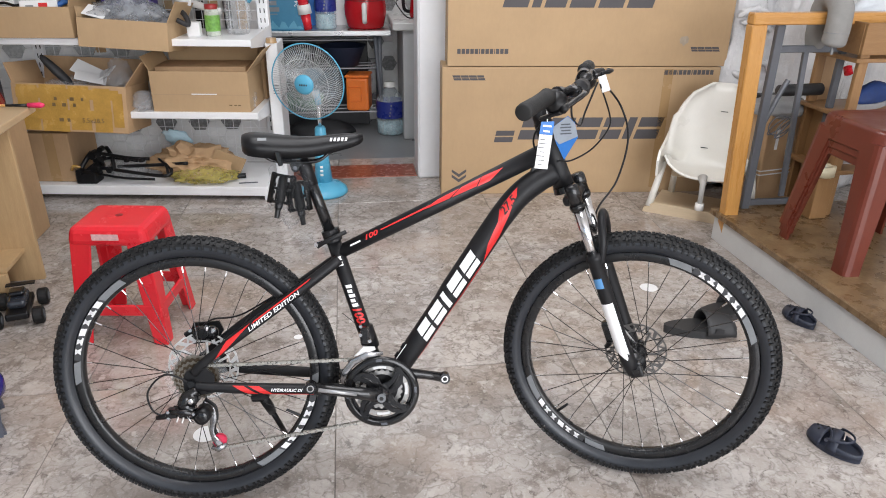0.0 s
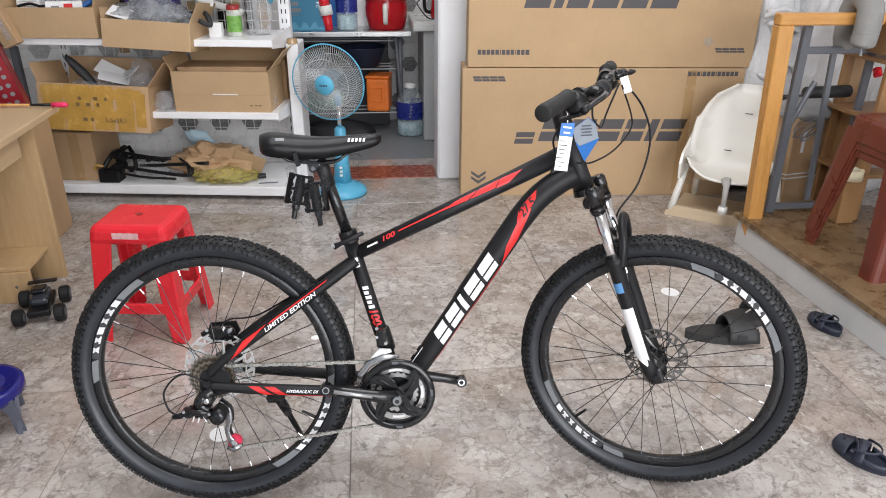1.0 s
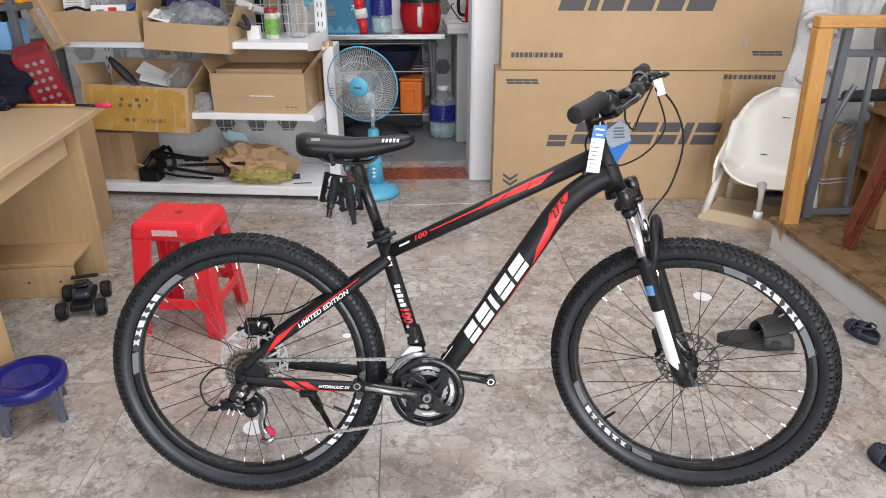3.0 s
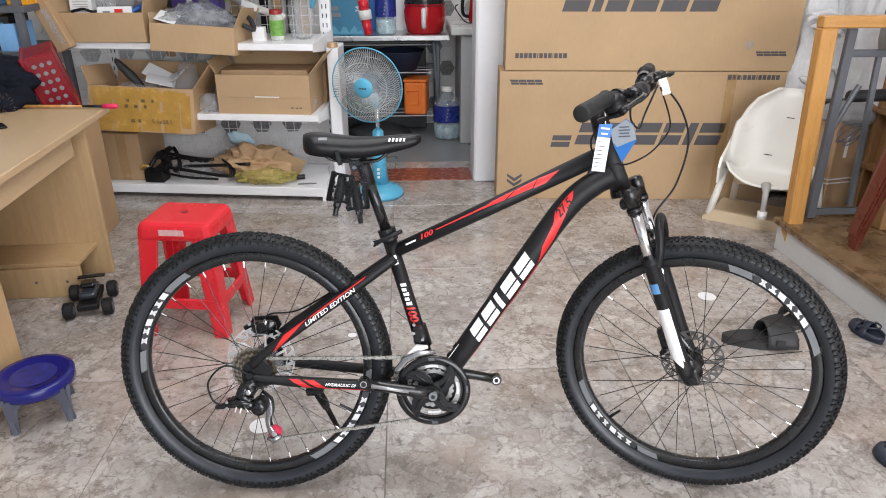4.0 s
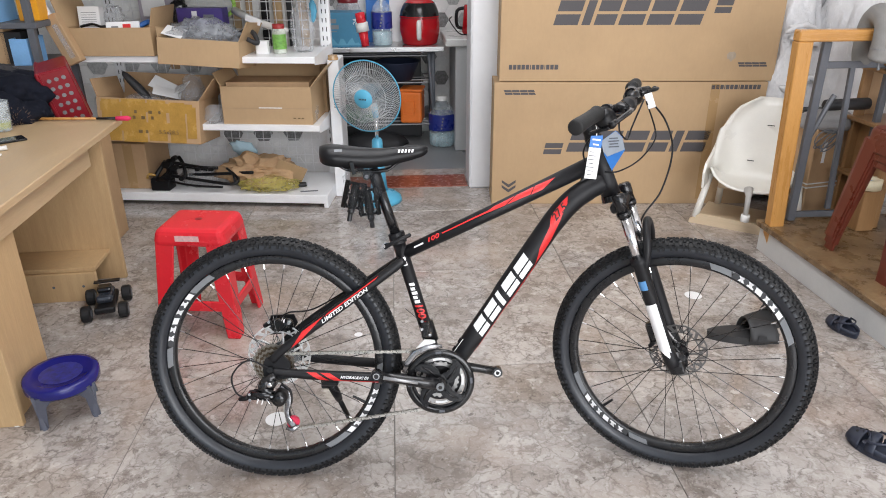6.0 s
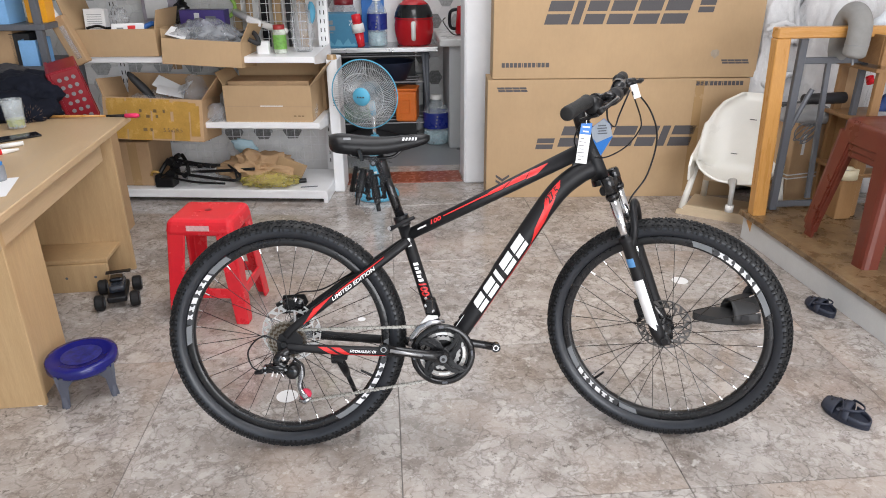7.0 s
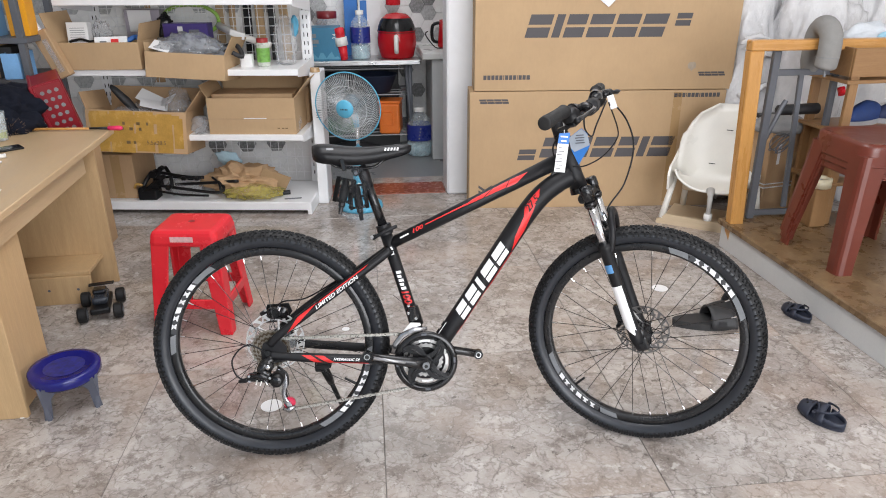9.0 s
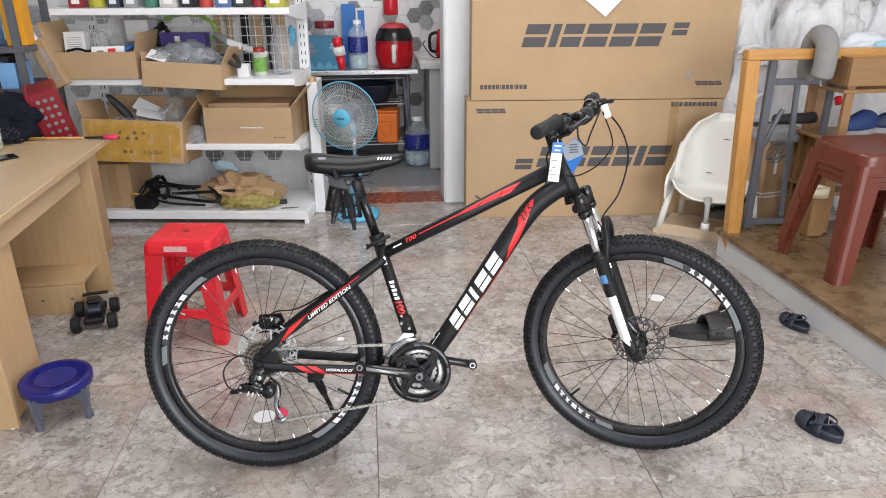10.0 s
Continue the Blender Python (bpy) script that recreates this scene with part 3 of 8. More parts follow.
# wheels
def arc_piece(r0, r1, a0, a1, y, thick=0.0006, n=8, lean=0.0):
    bm = bmesh.new()
    g = []
    for i in range(n + 1):
        a = a0 + (a1 - a0) * i / n
        g.append([bm.verts.new((r * math.cos(a + (lean if r == r1 else 0)), y, r * math.sin(a + (lean if r == r1 else 0)))) for r in (r0, r1)])
    for p, q in zip(g, g[1:]):
        bm.faces.new((p[0], q[0], q[1], p[1]))
    return bm


def make_wheel(name, m, spin, marks, front):
    prof = [(0.272, 0.0), (0.2735, 0.0085), (0.279, 0.0125), (0.2955, 0.0125), (0.2975, 0.0105), (0.290, 0.008), (0.290, -0.008), (0.2975, -0.0105), (0.2955, -0.0125), (0.279, -0.0125), (0.2735, -0.0085), (0.272, 0.0)]
    turn = pose(0, 0, 0, 90, 0, 0)
    w = part(name, lathe(prof, 72, m=turn), M_RIM, bicycle, "black alloy rim with white brand marks", m, smooth=True)
    sec = []
    for k in range(13):
        a = radians(-152 + 304 * k / 12)
        sec.append((0.3195 + 0.0245 * math.cos(a), 0.0265 * math.sin(a)))
    bm = lathe(sec, 96, m=turn)
    for f in bm.faces:
        c = f.calc_center_median()
        f.material_index = 1 if math.hypot(c.x, c.z) < 0.328 else 0
    part("tyre", bm, [M_RUBBER, M_SIDEWALL], w, smooth=True)
    verts, faces = [], []
    n = 126
    for row, (phi, wid, lng, hgt) in enumerate(((-79, 0.0115, 0.0066, 0.0038), (-50, 0.0090, 0.0078, 0.0040), (-27, 0.0080, 0.0080, 0.0040), (-8, 0.0070, 0.0088, 0.0034), (8, 0.0070, 0.0088, 0.0034), (27, 0.0080, 0.0080, 0.0040), (50, 0.0090, 0.0078, 0.0040), (79, 0.0115, 0.0066, 0.0038))):
        p = radians(phi)
        for k in range(n):
            a = 2 * math.pi * (k + 0.5 * (row % 2) + 0.12 * math.sin(k * 3.1)) / n
            cr, cy = 0.3195 + 0.0238 * math.cos(p), 0.0258 * math.sin(p)
            out = (math.cos(p), math.sin(p))
            acr = (-math.sin(p), math.cos(p))
            base = len(verts)
            for h in (0.0, hgt):
                for da, dw in ((-1, -1), (1, -1), (1, 1), (-1, 1)):
                    sh = 1.0 if h == 0 else 0.8
                    r = cr + out[0] * h + acr[0] * dw * wid / 2 * sh
                    y = cy + out[1] * h + acr[1] * dw * wid / 2 * sh
                    an = a + da * lng / 2 / 0.34 * sh
                    verts.append((r * math.cos(an), y, r * math.sin(an)))
            faces += [tuple(base + i for i in f) for f in ((4, 5, 6, 7), (0, 1, 5, 4), (1, 2, 6, 5), (2, 3, 7, 6), (3, 0, 4, 7))]
    me = bpy.data.meshes.new("tread")
    me.from_pydata(verts, [], faces)
    me.materials.append(M_RUBBER)
    ob = tagged(new("tread", me), kind="stuff")
    ob.parent = w
    flange = 0.029
    hub_r = 0.030 if front else 0.025
    part("hub", tube([(0, -0.052, 0), (0, -0.034, 0), (0, -flange, 0), (0, -flange + 0.003, 0), (0, -0.018, 0), (0, 0.018, 0), (0, flange - 0.003, 0), (0, flange, 0), (0, 0.04, 0), (0, 0.052, 0)], [0.008, 0.012, hub_r, hub_r, 0.014, 0.014, hub_r, hub_r, 0.013, 0.008], 20), M_GLOSSBLACK, w, smooth=True)
    # spokes: two leading and two trailing for each side
    shapes = []
    for side in (-1, 1):
        for lead in (-1, 1):
            a = radians(68) * lead
            bm = tube([(hub_r * 0.9 * math.cos(a), side * (flange - 0.002), hub_r * 0.9 * math.sin(a)), (0.262, side * 0.003, 0)], 0.00105, 6)
            for f in bm.faces:
                f.material_index = 0
            tube([(0.258, side * 0.0032, 0), (0.276, side * 0.002, 0)], 0.0021, 6, bm)
            bm.faces.ensure_lookup_table()
            for f in bm.faces:
                if f.calc_center_median().x > 0.2575:
                    f.material_index = 1
            shapes.append(mesh_of("spoke", bm, [M_GLOSSBLACK, M_CHROME]))
    for k in range(32):
        ob = new("spoke", shapes[(k % 2) * 2 + (k // 2) % 2])
        ob.parent = w
        ob.matrix_basis = pose(0, 0, 0, 0, -(spin + k * 360 / 32), 0)
    for a0 in marks:
        part("grey_decal", arc_piece(0.2795, 0.2950, radians(a0 - 31), radians(a0 - 17), -0.0131, n=8, lean=0.03), M_RIMGREY, w)
        part("grey_decal", arc_piece(0.2795, 0.2950, radians(a0 + 18), radians(a0 + 29), -0.0131, n=8, lean=0.03), M_RIMGREY, w)
        part("dark_decal", arc_piece(0.2795, 0.2950, radians(a0 - 17), radians(a0 + 18), -0.0130, n=16), M_RIMDECAL, w)
        for j in range(6):
            a = radians(a0 - 15.5 + j * 5.3)
            for da, wd, ln in ((0.0, 1.7, 0.045), (2.3, 1.5, -0.02)) if j % 3 else ((0.0, 3.9, 0.02),):
                part("brand_mark", arc_piece(0.2805, 0.2940, a + radians(da), a + radians(da + wd), -0.0136, n=3, lean=ln), M_DECALWHITE, w)
            if j % 3 == 1:
                part("brand_mark", arc_piece(0.2805, 0.2850, a, a + radians(4.0), -0.0137, n=3), M_DECALWHITE, w)
    a = radians(marks[-1] + (-3 if front else 4))
    part("valve", tube([(0.274 * math.cos(a), 0, 0.274 * math.sin(a)), (0.235 * math.cos(a), 0, 0.235 * math.sin(a))], [0.0045, 0.0035], 8), M_BLACK, w)
    # brake disc on the left side, with slots
    bm = bmesh.new()
    rad = 0.080 if front else 0.089

    def plate(r0, a0, a1, r1, b0, b1):
        vs = [bm.verts.new((r * math.cos(q), y, r * math.sin(q))) for y in (0.041, 0.043) for r, q in ((r0, a0), (r1, b0), (r1, b1), (r0, a1))]
        for q in ((0, 1, 2, 3), (7, 6, 5, 4), (0, 4, 5, 1), (1, 5, 6, 2), (2, 6, 7, 3), (3, 7, 4, 0)):
            bm.faces.new([vs[i] for i in q])

    step = 2 * math.pi / 18
    for k in range(18):
        c = k * step
        plate(rad - 0.0045, c, c + step, rad, c, c + step)
        plate(rad - 0.024, c, c + step, rad - 0.0205, c, c + step)
        plate(rad - 0.021, c, c + step * 0.42, rad - 0.004, c + step * 0.45, c + step * 0.87)
        if k % 3:
            plate(rad - 0.021, c + step * 0.95, c + step * 1.15, rad - 0.004, c + step * 0.55, c + step * 0.75)
    for k in range(6):
        a = 2 * math.pi * k / 6
        tube([(0.022 * math.cos(a), 0.042, 0.022 * math.sin(a)), (0.066 * math.cos(a + 0.35), 0.042, 0.066 * math.sin(a + 0.35))], 0.0035, 6, bm)
    lathe([(0.012, 0.041), (0.026, 0.041), (0.026, 0.043), (0.012, 0.043)], 24, bm, pose(0, 0, 0, -90, 0, 0))
    # the front disc gets a darker steel colour than the rear one
    part("brake_disc", bm, M_ROTORDARK if front else M_ROTOR, w, "bare steel brake disc")
    return w


rear = make_wheel("rear_wheel", pose(0, 0, R_TYRE), 4.0, (153, -32), False)
front = make_wheel("front_wheel", STEER @ pose(0.036, 0, -0.495) @ pose(0, 0, 0, 0, -20, 0), 2.0, (8, 188), True)

# gears
cass = part("cassette", lathe([(0.014, 0.030), (0.050, 0.030), (0.050, 0.0318), (0.016, 0.0318)], 34, m=pose(0, 0, 0, 90, 0, 0)), M_COG, rear, "oily steel cassette")
for i, r in enumerate((0.056, 0.049, 0.043, 0.037, 0.031, 0.026, 0.022)):
    bm = bmesh.new()
    n = int(r * 2 * math.pi / 0.0125)
    y = -0.031 - i * 0.0042
    inner, outer = [], []
    for k in range(n * 4):
        a = 2 * math.pi * k / (n * 4)
        rr = r + (0.0022 if k % 4 in (1, 2) else -0.0012)
        for yy, lst in ((y, outer), (y - 0.0018, inner)):
            lst.append((bm.verts.new((rr * math.cos(a), yy, rr * math.sin(a))), bm.verts.new((r * 0.72 * math.cos(a), yy, r * 0.72 * math.sin(a)))))
    N = n * 4
    for k in range(N):
        j = (k + 1) % N
        bm.faces.new((outer[k][0], outer[j][0], outer[j][1], outer[k][1]))
        bm.faces.new((inner[k][0], inner[k][1], inner[j][1], inner[j][0]))
        bm.faces.new((outer[k][0], inner[k][0], inner[j][0], outer[j][0]))
    part("sprocket", bm, M_COG if i % 2 else M_COGPALE, rear)
part("spoke_guard", lathe([(0.030, 0.0), (0.074, 0.0), (0.076, 0.0015), (0.030, 0.0015)], 40, m=pose(0, -0.027, 0, 90, 0, 0)), M_CLEARDISC, rear, "clear plastic spoke guard")
part("axle_nut", tube([(0, -0.080, 0), (0, -0.068, 0)], 0.0095, 6), M_GLOSSBLACK, rear)
part("axle_nut", tube([(0, 0.068, 0), (0, 0.078, 0)], 0.0095, 6), M_GLOSSBLACK, rear)

BB = Vector((0.452, 0, 0.303))


def chainring(r, y, teeth, material, name, inner):
    bm = bmesh.new()
    N = teeth * 4
    rings = []
    for yy in (y, y - 0.0022):
        ring = []
        for k in range(N):
            a = 2 * math.pi * k / N
            rr = r + (0.002 if k % 4 in (1, 2) else -0.0015)
            ring.append((bm.verts.new((BB.x + rr * math.cos(a), yy, BB.z + rr * math.sin(a))), bm.verts.new((BB.x + inner * math.cos(a), yy, BB.z + inner * math.sin(a)))))
        rings.append(ring)
    p, q = rings
    for k in range(N):
        j = (k + 1) % N
        bm.faces.new((p[k][0], p[j][0], p[j][1], p[k][1]))
        bm.faces.new((q[k][0], q[k][1], q[j][1], q[j][0]))
        bm.faces.new((p[k][0], q[k][0], q[j][0], p[j][0]))
        bm.faces.new((p[k][1], p[j][1], q[j][1], q[k][1]))
    return part(name, bm, material, crank)


bm = tube([(BB.x, -0.092, BB.z), (BB.x, -0.060, BB.z)], [0.017, 0.020], 18)
crank = part("crankset", bm, M_GLOSSBLACK, bicycle, "black triple crankset with chain guard ring", smooth=True)
chainring(0.083, -0.060, 42, M_GLOSSBLACK, "chainring", 0.068)
chainring(0.066, -0.054, 32, M_RINGSTEEL, "chainring", 0.057)
chainring(0.050, -0.047, 22, M_RINGSTEEL, "chainring", 0.040)
part("ring_carrier", lathe([(0.016, 0.0), (0.058, 0.0), (0.059, 0.002), (0.016, 0.003)], 40, m=pose(BB.x, -0.044, BB.z, 90, 0, 0)), M_BLACK, crank)
part("guard_ring", lathe([(0.0735, 0.0), (0.0760, 0.006), (0.0800, 0.0072), (0.0880, 0.006), (0.0925, 0.002), (0.0915, -0.002), (0.0735, -0.002), (0.0735, 0.0)], 64, m=pose(BB.x, -0.063, BB.z, 90, 0, 0)), M_GLOSSBLACK, crank, smooth=True)
for k in range(4):
    a = radians(48 + 90 * k)
    # swept spider blades, broad at the hub and hooked at the ring
    out = [(0.008, -0.016), (0.030, -0.024), (0.054, -0.022), (0.075, -0.006), (0.080, 0.012), (0.072, 0.020), (0.060, 0.010), (0.040, 0.005), (0.020, 0.014), (0.006, 0.014)]
    bm = sheet(out, 0.007, m=pose(BB.x, -0.074, BB.z, 0, -math.degrees(a), 0))
    bmesh.ops.bevel(bm, geom=list(bm.edges), offset=0.0014, segments=2, affect="EDGES")
    part("spider_arm", bm, M_GLOSSBLACK, crank)
    part("arm_rib", tube([(BB.x + r * math.cos(a + w), -0.0745, BB.z + r * math.sin(a + w)) for r, w in ((0.022, -0.30), (0.045, -0.18), (0.066, -0.02))], [0.0028, 0.0036, 0.0016], 6), M_GLOSSBLACK, crank, smooth=True)
    q = a + 0.20
    part("ring_bolt", tube([(BB.x + 0.073 * math.cos(q), -0.0765, BB.z + 0.073 * math.sin(q)), (BB.x + 0.073 * math.cos(q), -0.066, BB.z + 0.073 * math.sin(q))], 0.0048, 10), M_BLACK, crank)
    b = a + radians(45)
    part("ring_ramp", arc_piece(0.0585, 0.0650, b - 0.26, b + 0.26, 0, n=8), M_ROTOR, crank, m=pose(BB.x, -0.0575, BB.z))
    part("ring_lug", box(0.016, 0.004, 0.007, (0, 0, 0), 0.0012), M_STEEL, crank, m=pose(BB.x + 0.0835 * math.cos(b), -0.0690, BB.z + 0.0835 * math.sin(b), 0, 90 - math.degrees(b), 0))
ang = math.atan2(0.034, -0.168)


def crank_arm(sign, y0, y1):
    d = Vector((math.cos(ang), 0, math.sin(ang))) * sign
    pts = [BB + Vector((0, y0, 0)), BB + d * 0.05 + Vector((0, y0 + (y1 - y0) * 0.5, 0)), BB + d * 0.12 + Vector((0, y1, 0)), BB + d * 0.171 + Vector((0, y1, 0))]
    arm = part("crank_arm", tube(pts, [0.019, 0.0155, 0.0125, 0.0135], 12, squash=0.8), M_GLOSSBLACK, crank, smooth=True)
    e = BB + d * 0.171
    part("pedal_hole", tube([(e.x, y1 - 0.010, e.z), (e.x, y1 + 0.010, e.z)], 0.0145, 18), M_GLOSSBLACK, crank)
    part("hole_thread", tube([(e.x, y1 - 0.0112, e.z), (e.x, y1 + 0.0112, e.z)], 0.0088, 16), M_CHROME, crank)
    part("hole_dark", tube([(e.x, y1 - 0.0122, e.z), (e.x, y1 + 0.0122, e.z)], 0.0060, 16), M_DARK, crank)
    return arm


crank_arm(1, -0.086, -0.098)
crank_arm(-1, 0.070, 0.088)
d = Vector((math.cos(ang), 0, math.sin(ang)))
# grey strip that paints the highlight along the glossy black arm
part("arm_highlight", tube([BB + d * 0.06 + Vector((0, -0.1035, 0)), BB + d * 0.152 + Vector((0, -0.1085, 0))], [0.0036, 0.0055], 8, squash=0.45), M_ARMGLINT, crank, smooth=True)
part("crank_bolt", tube([(BB.x, -0.1045, BB.z), (BB.x, -0.090, BB.z)], 0.0105, 16), M_RIMGREY, crank)
part("bolt_socket", tube([(BB.x, -0.1055, BB.z), (BB.x, -0.10, BB.z)], 0.0055, 6), M_DARK, crank)

# chain: alternating links along its run
PUL = Vector((0.049, 0, 0.184))
PUL2 = Vector((0.020, 0, 0.262))
upper = [Vector((0.010, -0.047, 0.380)), Vector((0.44, -0.0545, 0.387))]
lower = [Vector((0.055, -0.048, 0.163)), Vector((0.405, -0.0545, 0.220))]
chain_pts = []
for a, b in (upper, lower):
    n = int((b - a).length / 0.0127)
    chain_pts.append([a.lerp(b, i / n) for i in range(n + 1)])
chain_pts.append([Vector((PUL.x + 0.018 * math.cos(radians(a)), -0.048, PUL.z + 0.021 * math.sin(radians(a)))) for a in (-75, -120, -160, -200)] + [Vector((0.026, -0.048, 0.235)), Vector((0.03, -0.048, 0.262))])
chain_pts.append([BB + Vector((0.0835 * math.cos(radians(a)), -0.057, 0.0835 * math.sin(radians(a)))) for a in range(100, -110, -9)])
bm = bmesh.new()
for pts in chain_pts:
    for i, (a, b) in enumerate(zip(pts, pts[1:])):
        d = b - a
        an = math.atan2(d.z, d.x)
        for y in ((-0.0032, 0.0032) if i % 2 else (-0.0018, 0.0018)):
            box(d.length * 1.25, 0.001, 0.0078 if i % 2 else 0.0066, bm=bm, m=Matrix.Translation((a + b) / 2 + Vector((0, y, 0))) @ pose(0, 0, 0, 0, -math.degrees(an), 0))
        tube([a + Vector((0, -0.0036, 0)), a + Vector((0, 0.0036, 0))], 0.0036, 6, bm)
part("chain", bm, M_CHAIN, bicycle, "silver steel chain")

# rear and front derailleur, brake calipers, kickstand
der = part("rear_derailleur", tube(curve_pts([(0.012, -0.076, 0.330), (-0.008, -0.086, 0.318), (-0.016, -0.090, 0.300), (0.004, -0.090, 0.285)], 4), [0.013] * 4 + [0.0155] * 5 + [0.014] * 4, 12), M_GLOSSBLACK, bicycle, "black rear derailleur with a smoked steel cage", smooth=True)
part("hanger_knuckle", tube([(0.002, -0.100, 0.312), (0.002, -0.068, 0.312)], [0.0145, 0.0165], 18), M_GLOSSBLACK, der, smooth=True)
part("knuckle_bolt", lathe([(0, 0.004), (0.0045, 0.004), (0.0075, 0.002), (0.0075, 0.0)], 16, m=pose(0.002, -0.100, 0.312, 90, 0, 0)), M_CHROME, der, smooth=True)
for y, x0, z0, x1, z1 in ((-0.103, -0.048, 0.289, 0.012, 0.281), (-0.088, -0.052, 0.275, 0.010, 0.266), (-0.076, -0.046, 0.286, 0.014, 0.277)):
    part("link_arm", tube([(x0, y, z0), ((x0 + x1) / 2, y - 0.002, (z0 + z1) / 2 + 0.002), (x1, y, z1)], [0.0062, 0.0078, 0.0068], 10, squash=0.6), M_GLOSSBLACK, der, smooth=True)
part("cage_knuckle", tube([(0.024, -0.102, 0.270), (0.024, -0.064, 0.270)], [0.018, 0.0205], 18), M_BLACK, der, smooth=True)
part("knuckle_cap", lathe([(0, 0.003), (0.010, 0.002), (0.014, 0.0)], 18, m=pose(0.024, -0.102, 0.270, 90, 0, 0)), M_GLOSSBLACK, der, smooth=True)
part("front_block", box(0.026, 0.030, 0.020, (-0.046, -0.090, 0.281), 0.005, seg=2), M_BLACK, der)
for bx, bz, br in ((-0.050, 0.290, 0.0040), (-0.050, 0.274, 0.0040), (0.008, 0.283, 0.0036)):
    part("pivot_pin", tube([(bx, -0.1085, bz), (bx, -0.100, bz)], br, 8), M_CHROME, der)
part("cable_adjuster", tube([(-0.055, -0.088, 0.276), (-0.066, -0.088, 0.271), (-0.084, -0.088, 0.268)], [0.0065, 0.0075, 0.0055], 10), M_BLACK, der, smooth=True)
for dx, dz in ((-0.030, 0.262), (-0.018, 0.259)):
    part("limit_screw", tube([(dx, -0.098, dz + 0.012), (dx - 0.004, -0.102, dz)], 0.0024, 6), M_RINGSTEEL, der)
part("spring_arm", tube([(-0.012, -0.094, 0.278), (-0.004, -0.097, 0.262), (0.004, -0.095, 0.254)], 0.0026, 6), M_CHROME, der, smooth=True)
for y, mt in ((-0.058, M_CAGE), (-0.041, M_BLACK)):
    line = curve_pts([(0.018, y, 0.290), (0.037, y, 0.272), (0.040, y, 0.245), (0.034, y, 0.215), (0.040, y, 0.192), (0.052, y, 0.174)], 4)
    part("cage_plate", tube(line, [0.0065] * 4 + [0.0085] * 6 + [0.0062] * 6 + [0.0085] * (len(line) - 16), 8, squash=0.3), mt, der, smooth=True)
part("cage_foot", tube([(0.030, -0.058, 0.170), (0.046, -0.060, 0.164), (0.066, -0.058, 0.176)], [0.005, 0.0075, 0.005], 8, squash=0.4), M_CAGE, der, smooth=True)
part("jockey_wheel", tube([(PUL.x, -0.0535, PUL.z), (PUL.x, -0.0445, PUL.z)], 0.0175, 11), M_PULLEY, der, "red plastic jockey wheel")
part("jockey_hub", tube([(PUL.x, -0.0625, PUL.z), (PUL.x, -0.044, PUL.z)], 0.0065, 10), M_CHROME, der)
part("jockey_wheel", tube([(PUL2.x, -0.0525, PUL2.z), (PUL2.x, -0.0455, PUL2.z)], 0.016, 11), M_BLACK, der)
fd = part("front_derailleur", tube([(0.356, -0.066, 0.330), (0.364, -0.066, 0.358), (0.385, -0.066, 0.384), (0.418, -0.066, 0.400), (0.458, -0.066, 0.404)], [0.0065, 0.008, 0.009, 0.008, 0.005], 8, squash=0.25), M_CAGE, bicycle, "steel front derailleur on a black clamp", smooth=True)
part("inner_cage", tube([(0.362, -0.050, 0.340), (0.380, -0.050, 0.376), (0.420, -0.050, 0.396), (0.455, -0.050, 0.398)], [0.006, 0.008, 0.008, 0.005], 8, squash=0.25), M_BLACK, fd, smooth=True)
part("linkage_plate", sheet([(0.388, 0.396), (0.402, 0.412), (0.410, 0.420), (0.438, 0.418), (0.440, 0.412), (0.418, 0.405)], 0.008, m=pose(0, -0.062, 0)), M_ROTOR, fd)
part("clamp_body", tube([(0.428, -0.002, 0.398), (0.413, -0.002, 0.452)], [0.0215, 0.0205], 18), M_BLACK, fd, smooth=True)
part("linkage_block", box(0.022, 0.020, 0.046, (0.414, -0.036, 0.440), 0.005, seg=2), M_GLOSSBLACK, fd, m=pose(0, 0, 0))
for dx, dz in ((0.405, 0.468), (0.404, 0.446), (0.426, 0.430)):
    part("clamp_screw", tube([(dx, -0.050, dz), (dx, -0.036, dz)], 0.0042, 8), M_CHROME, fd)
cal = part("rear_caliper", box(0.064, 0.034, 0.036, (0.010, 0.046, 0.432), 0.014, seg=3), M_GLOSSBLACK, bicycle, "black hydraulic brake caliper")
part("piston_cap", tube([(0.008, 0.022, 0.437), (0.008, 0.030, 0.437)], 0.013, 18), M_BLACK, cal)
part("mount_bracket", sheet([(-0.03, 0.395), (0.03, 0.40), (0.050, 0.43), (0.040, 0.455), (-0.025, 0.452), (-0.036, 0.42)], 0.006, m=pose(0, 0.068, 0)), M_BLACK, cal)
for bx in (-0.022, 0.036):
    part("mount_bolt", tube([(bx, 0.024, 0.446), (bx, 0.031, 0.446)], 0.0045, 8), M_CHROME, cal)
part("bleed_port", tube([(-0.04, 0.045, 0.428), (-0.02, 0.045, 0.440)], 0.007, 8), M_BLACK, cal)
part("banjo", tube([(0.02, 0.03, 0.455), (0.012, 0.03, 0.435)], 0.006, 8), M_CHROME, cal)
plate = part("kickstand", box(0.045, 0.075, 0.012, (0.150, 0.0, 0.287), 0.003), M_BLACK, bicycle, "black alloy kickstand")
part("mount_block", box(0.036, 0.03, 0.034, (0.135, 0.028, 0.268), 0.006, seg=2), M_BLACK, plate)
part("stand_leg", tube([(0.138, 0.04, 0.262), (0.150, 0.072, 0.215), (0.156, 0.085, 0.19)], [0.013, 0.0135, 0.011], 10), M_BLACK, plate, smooth=True)
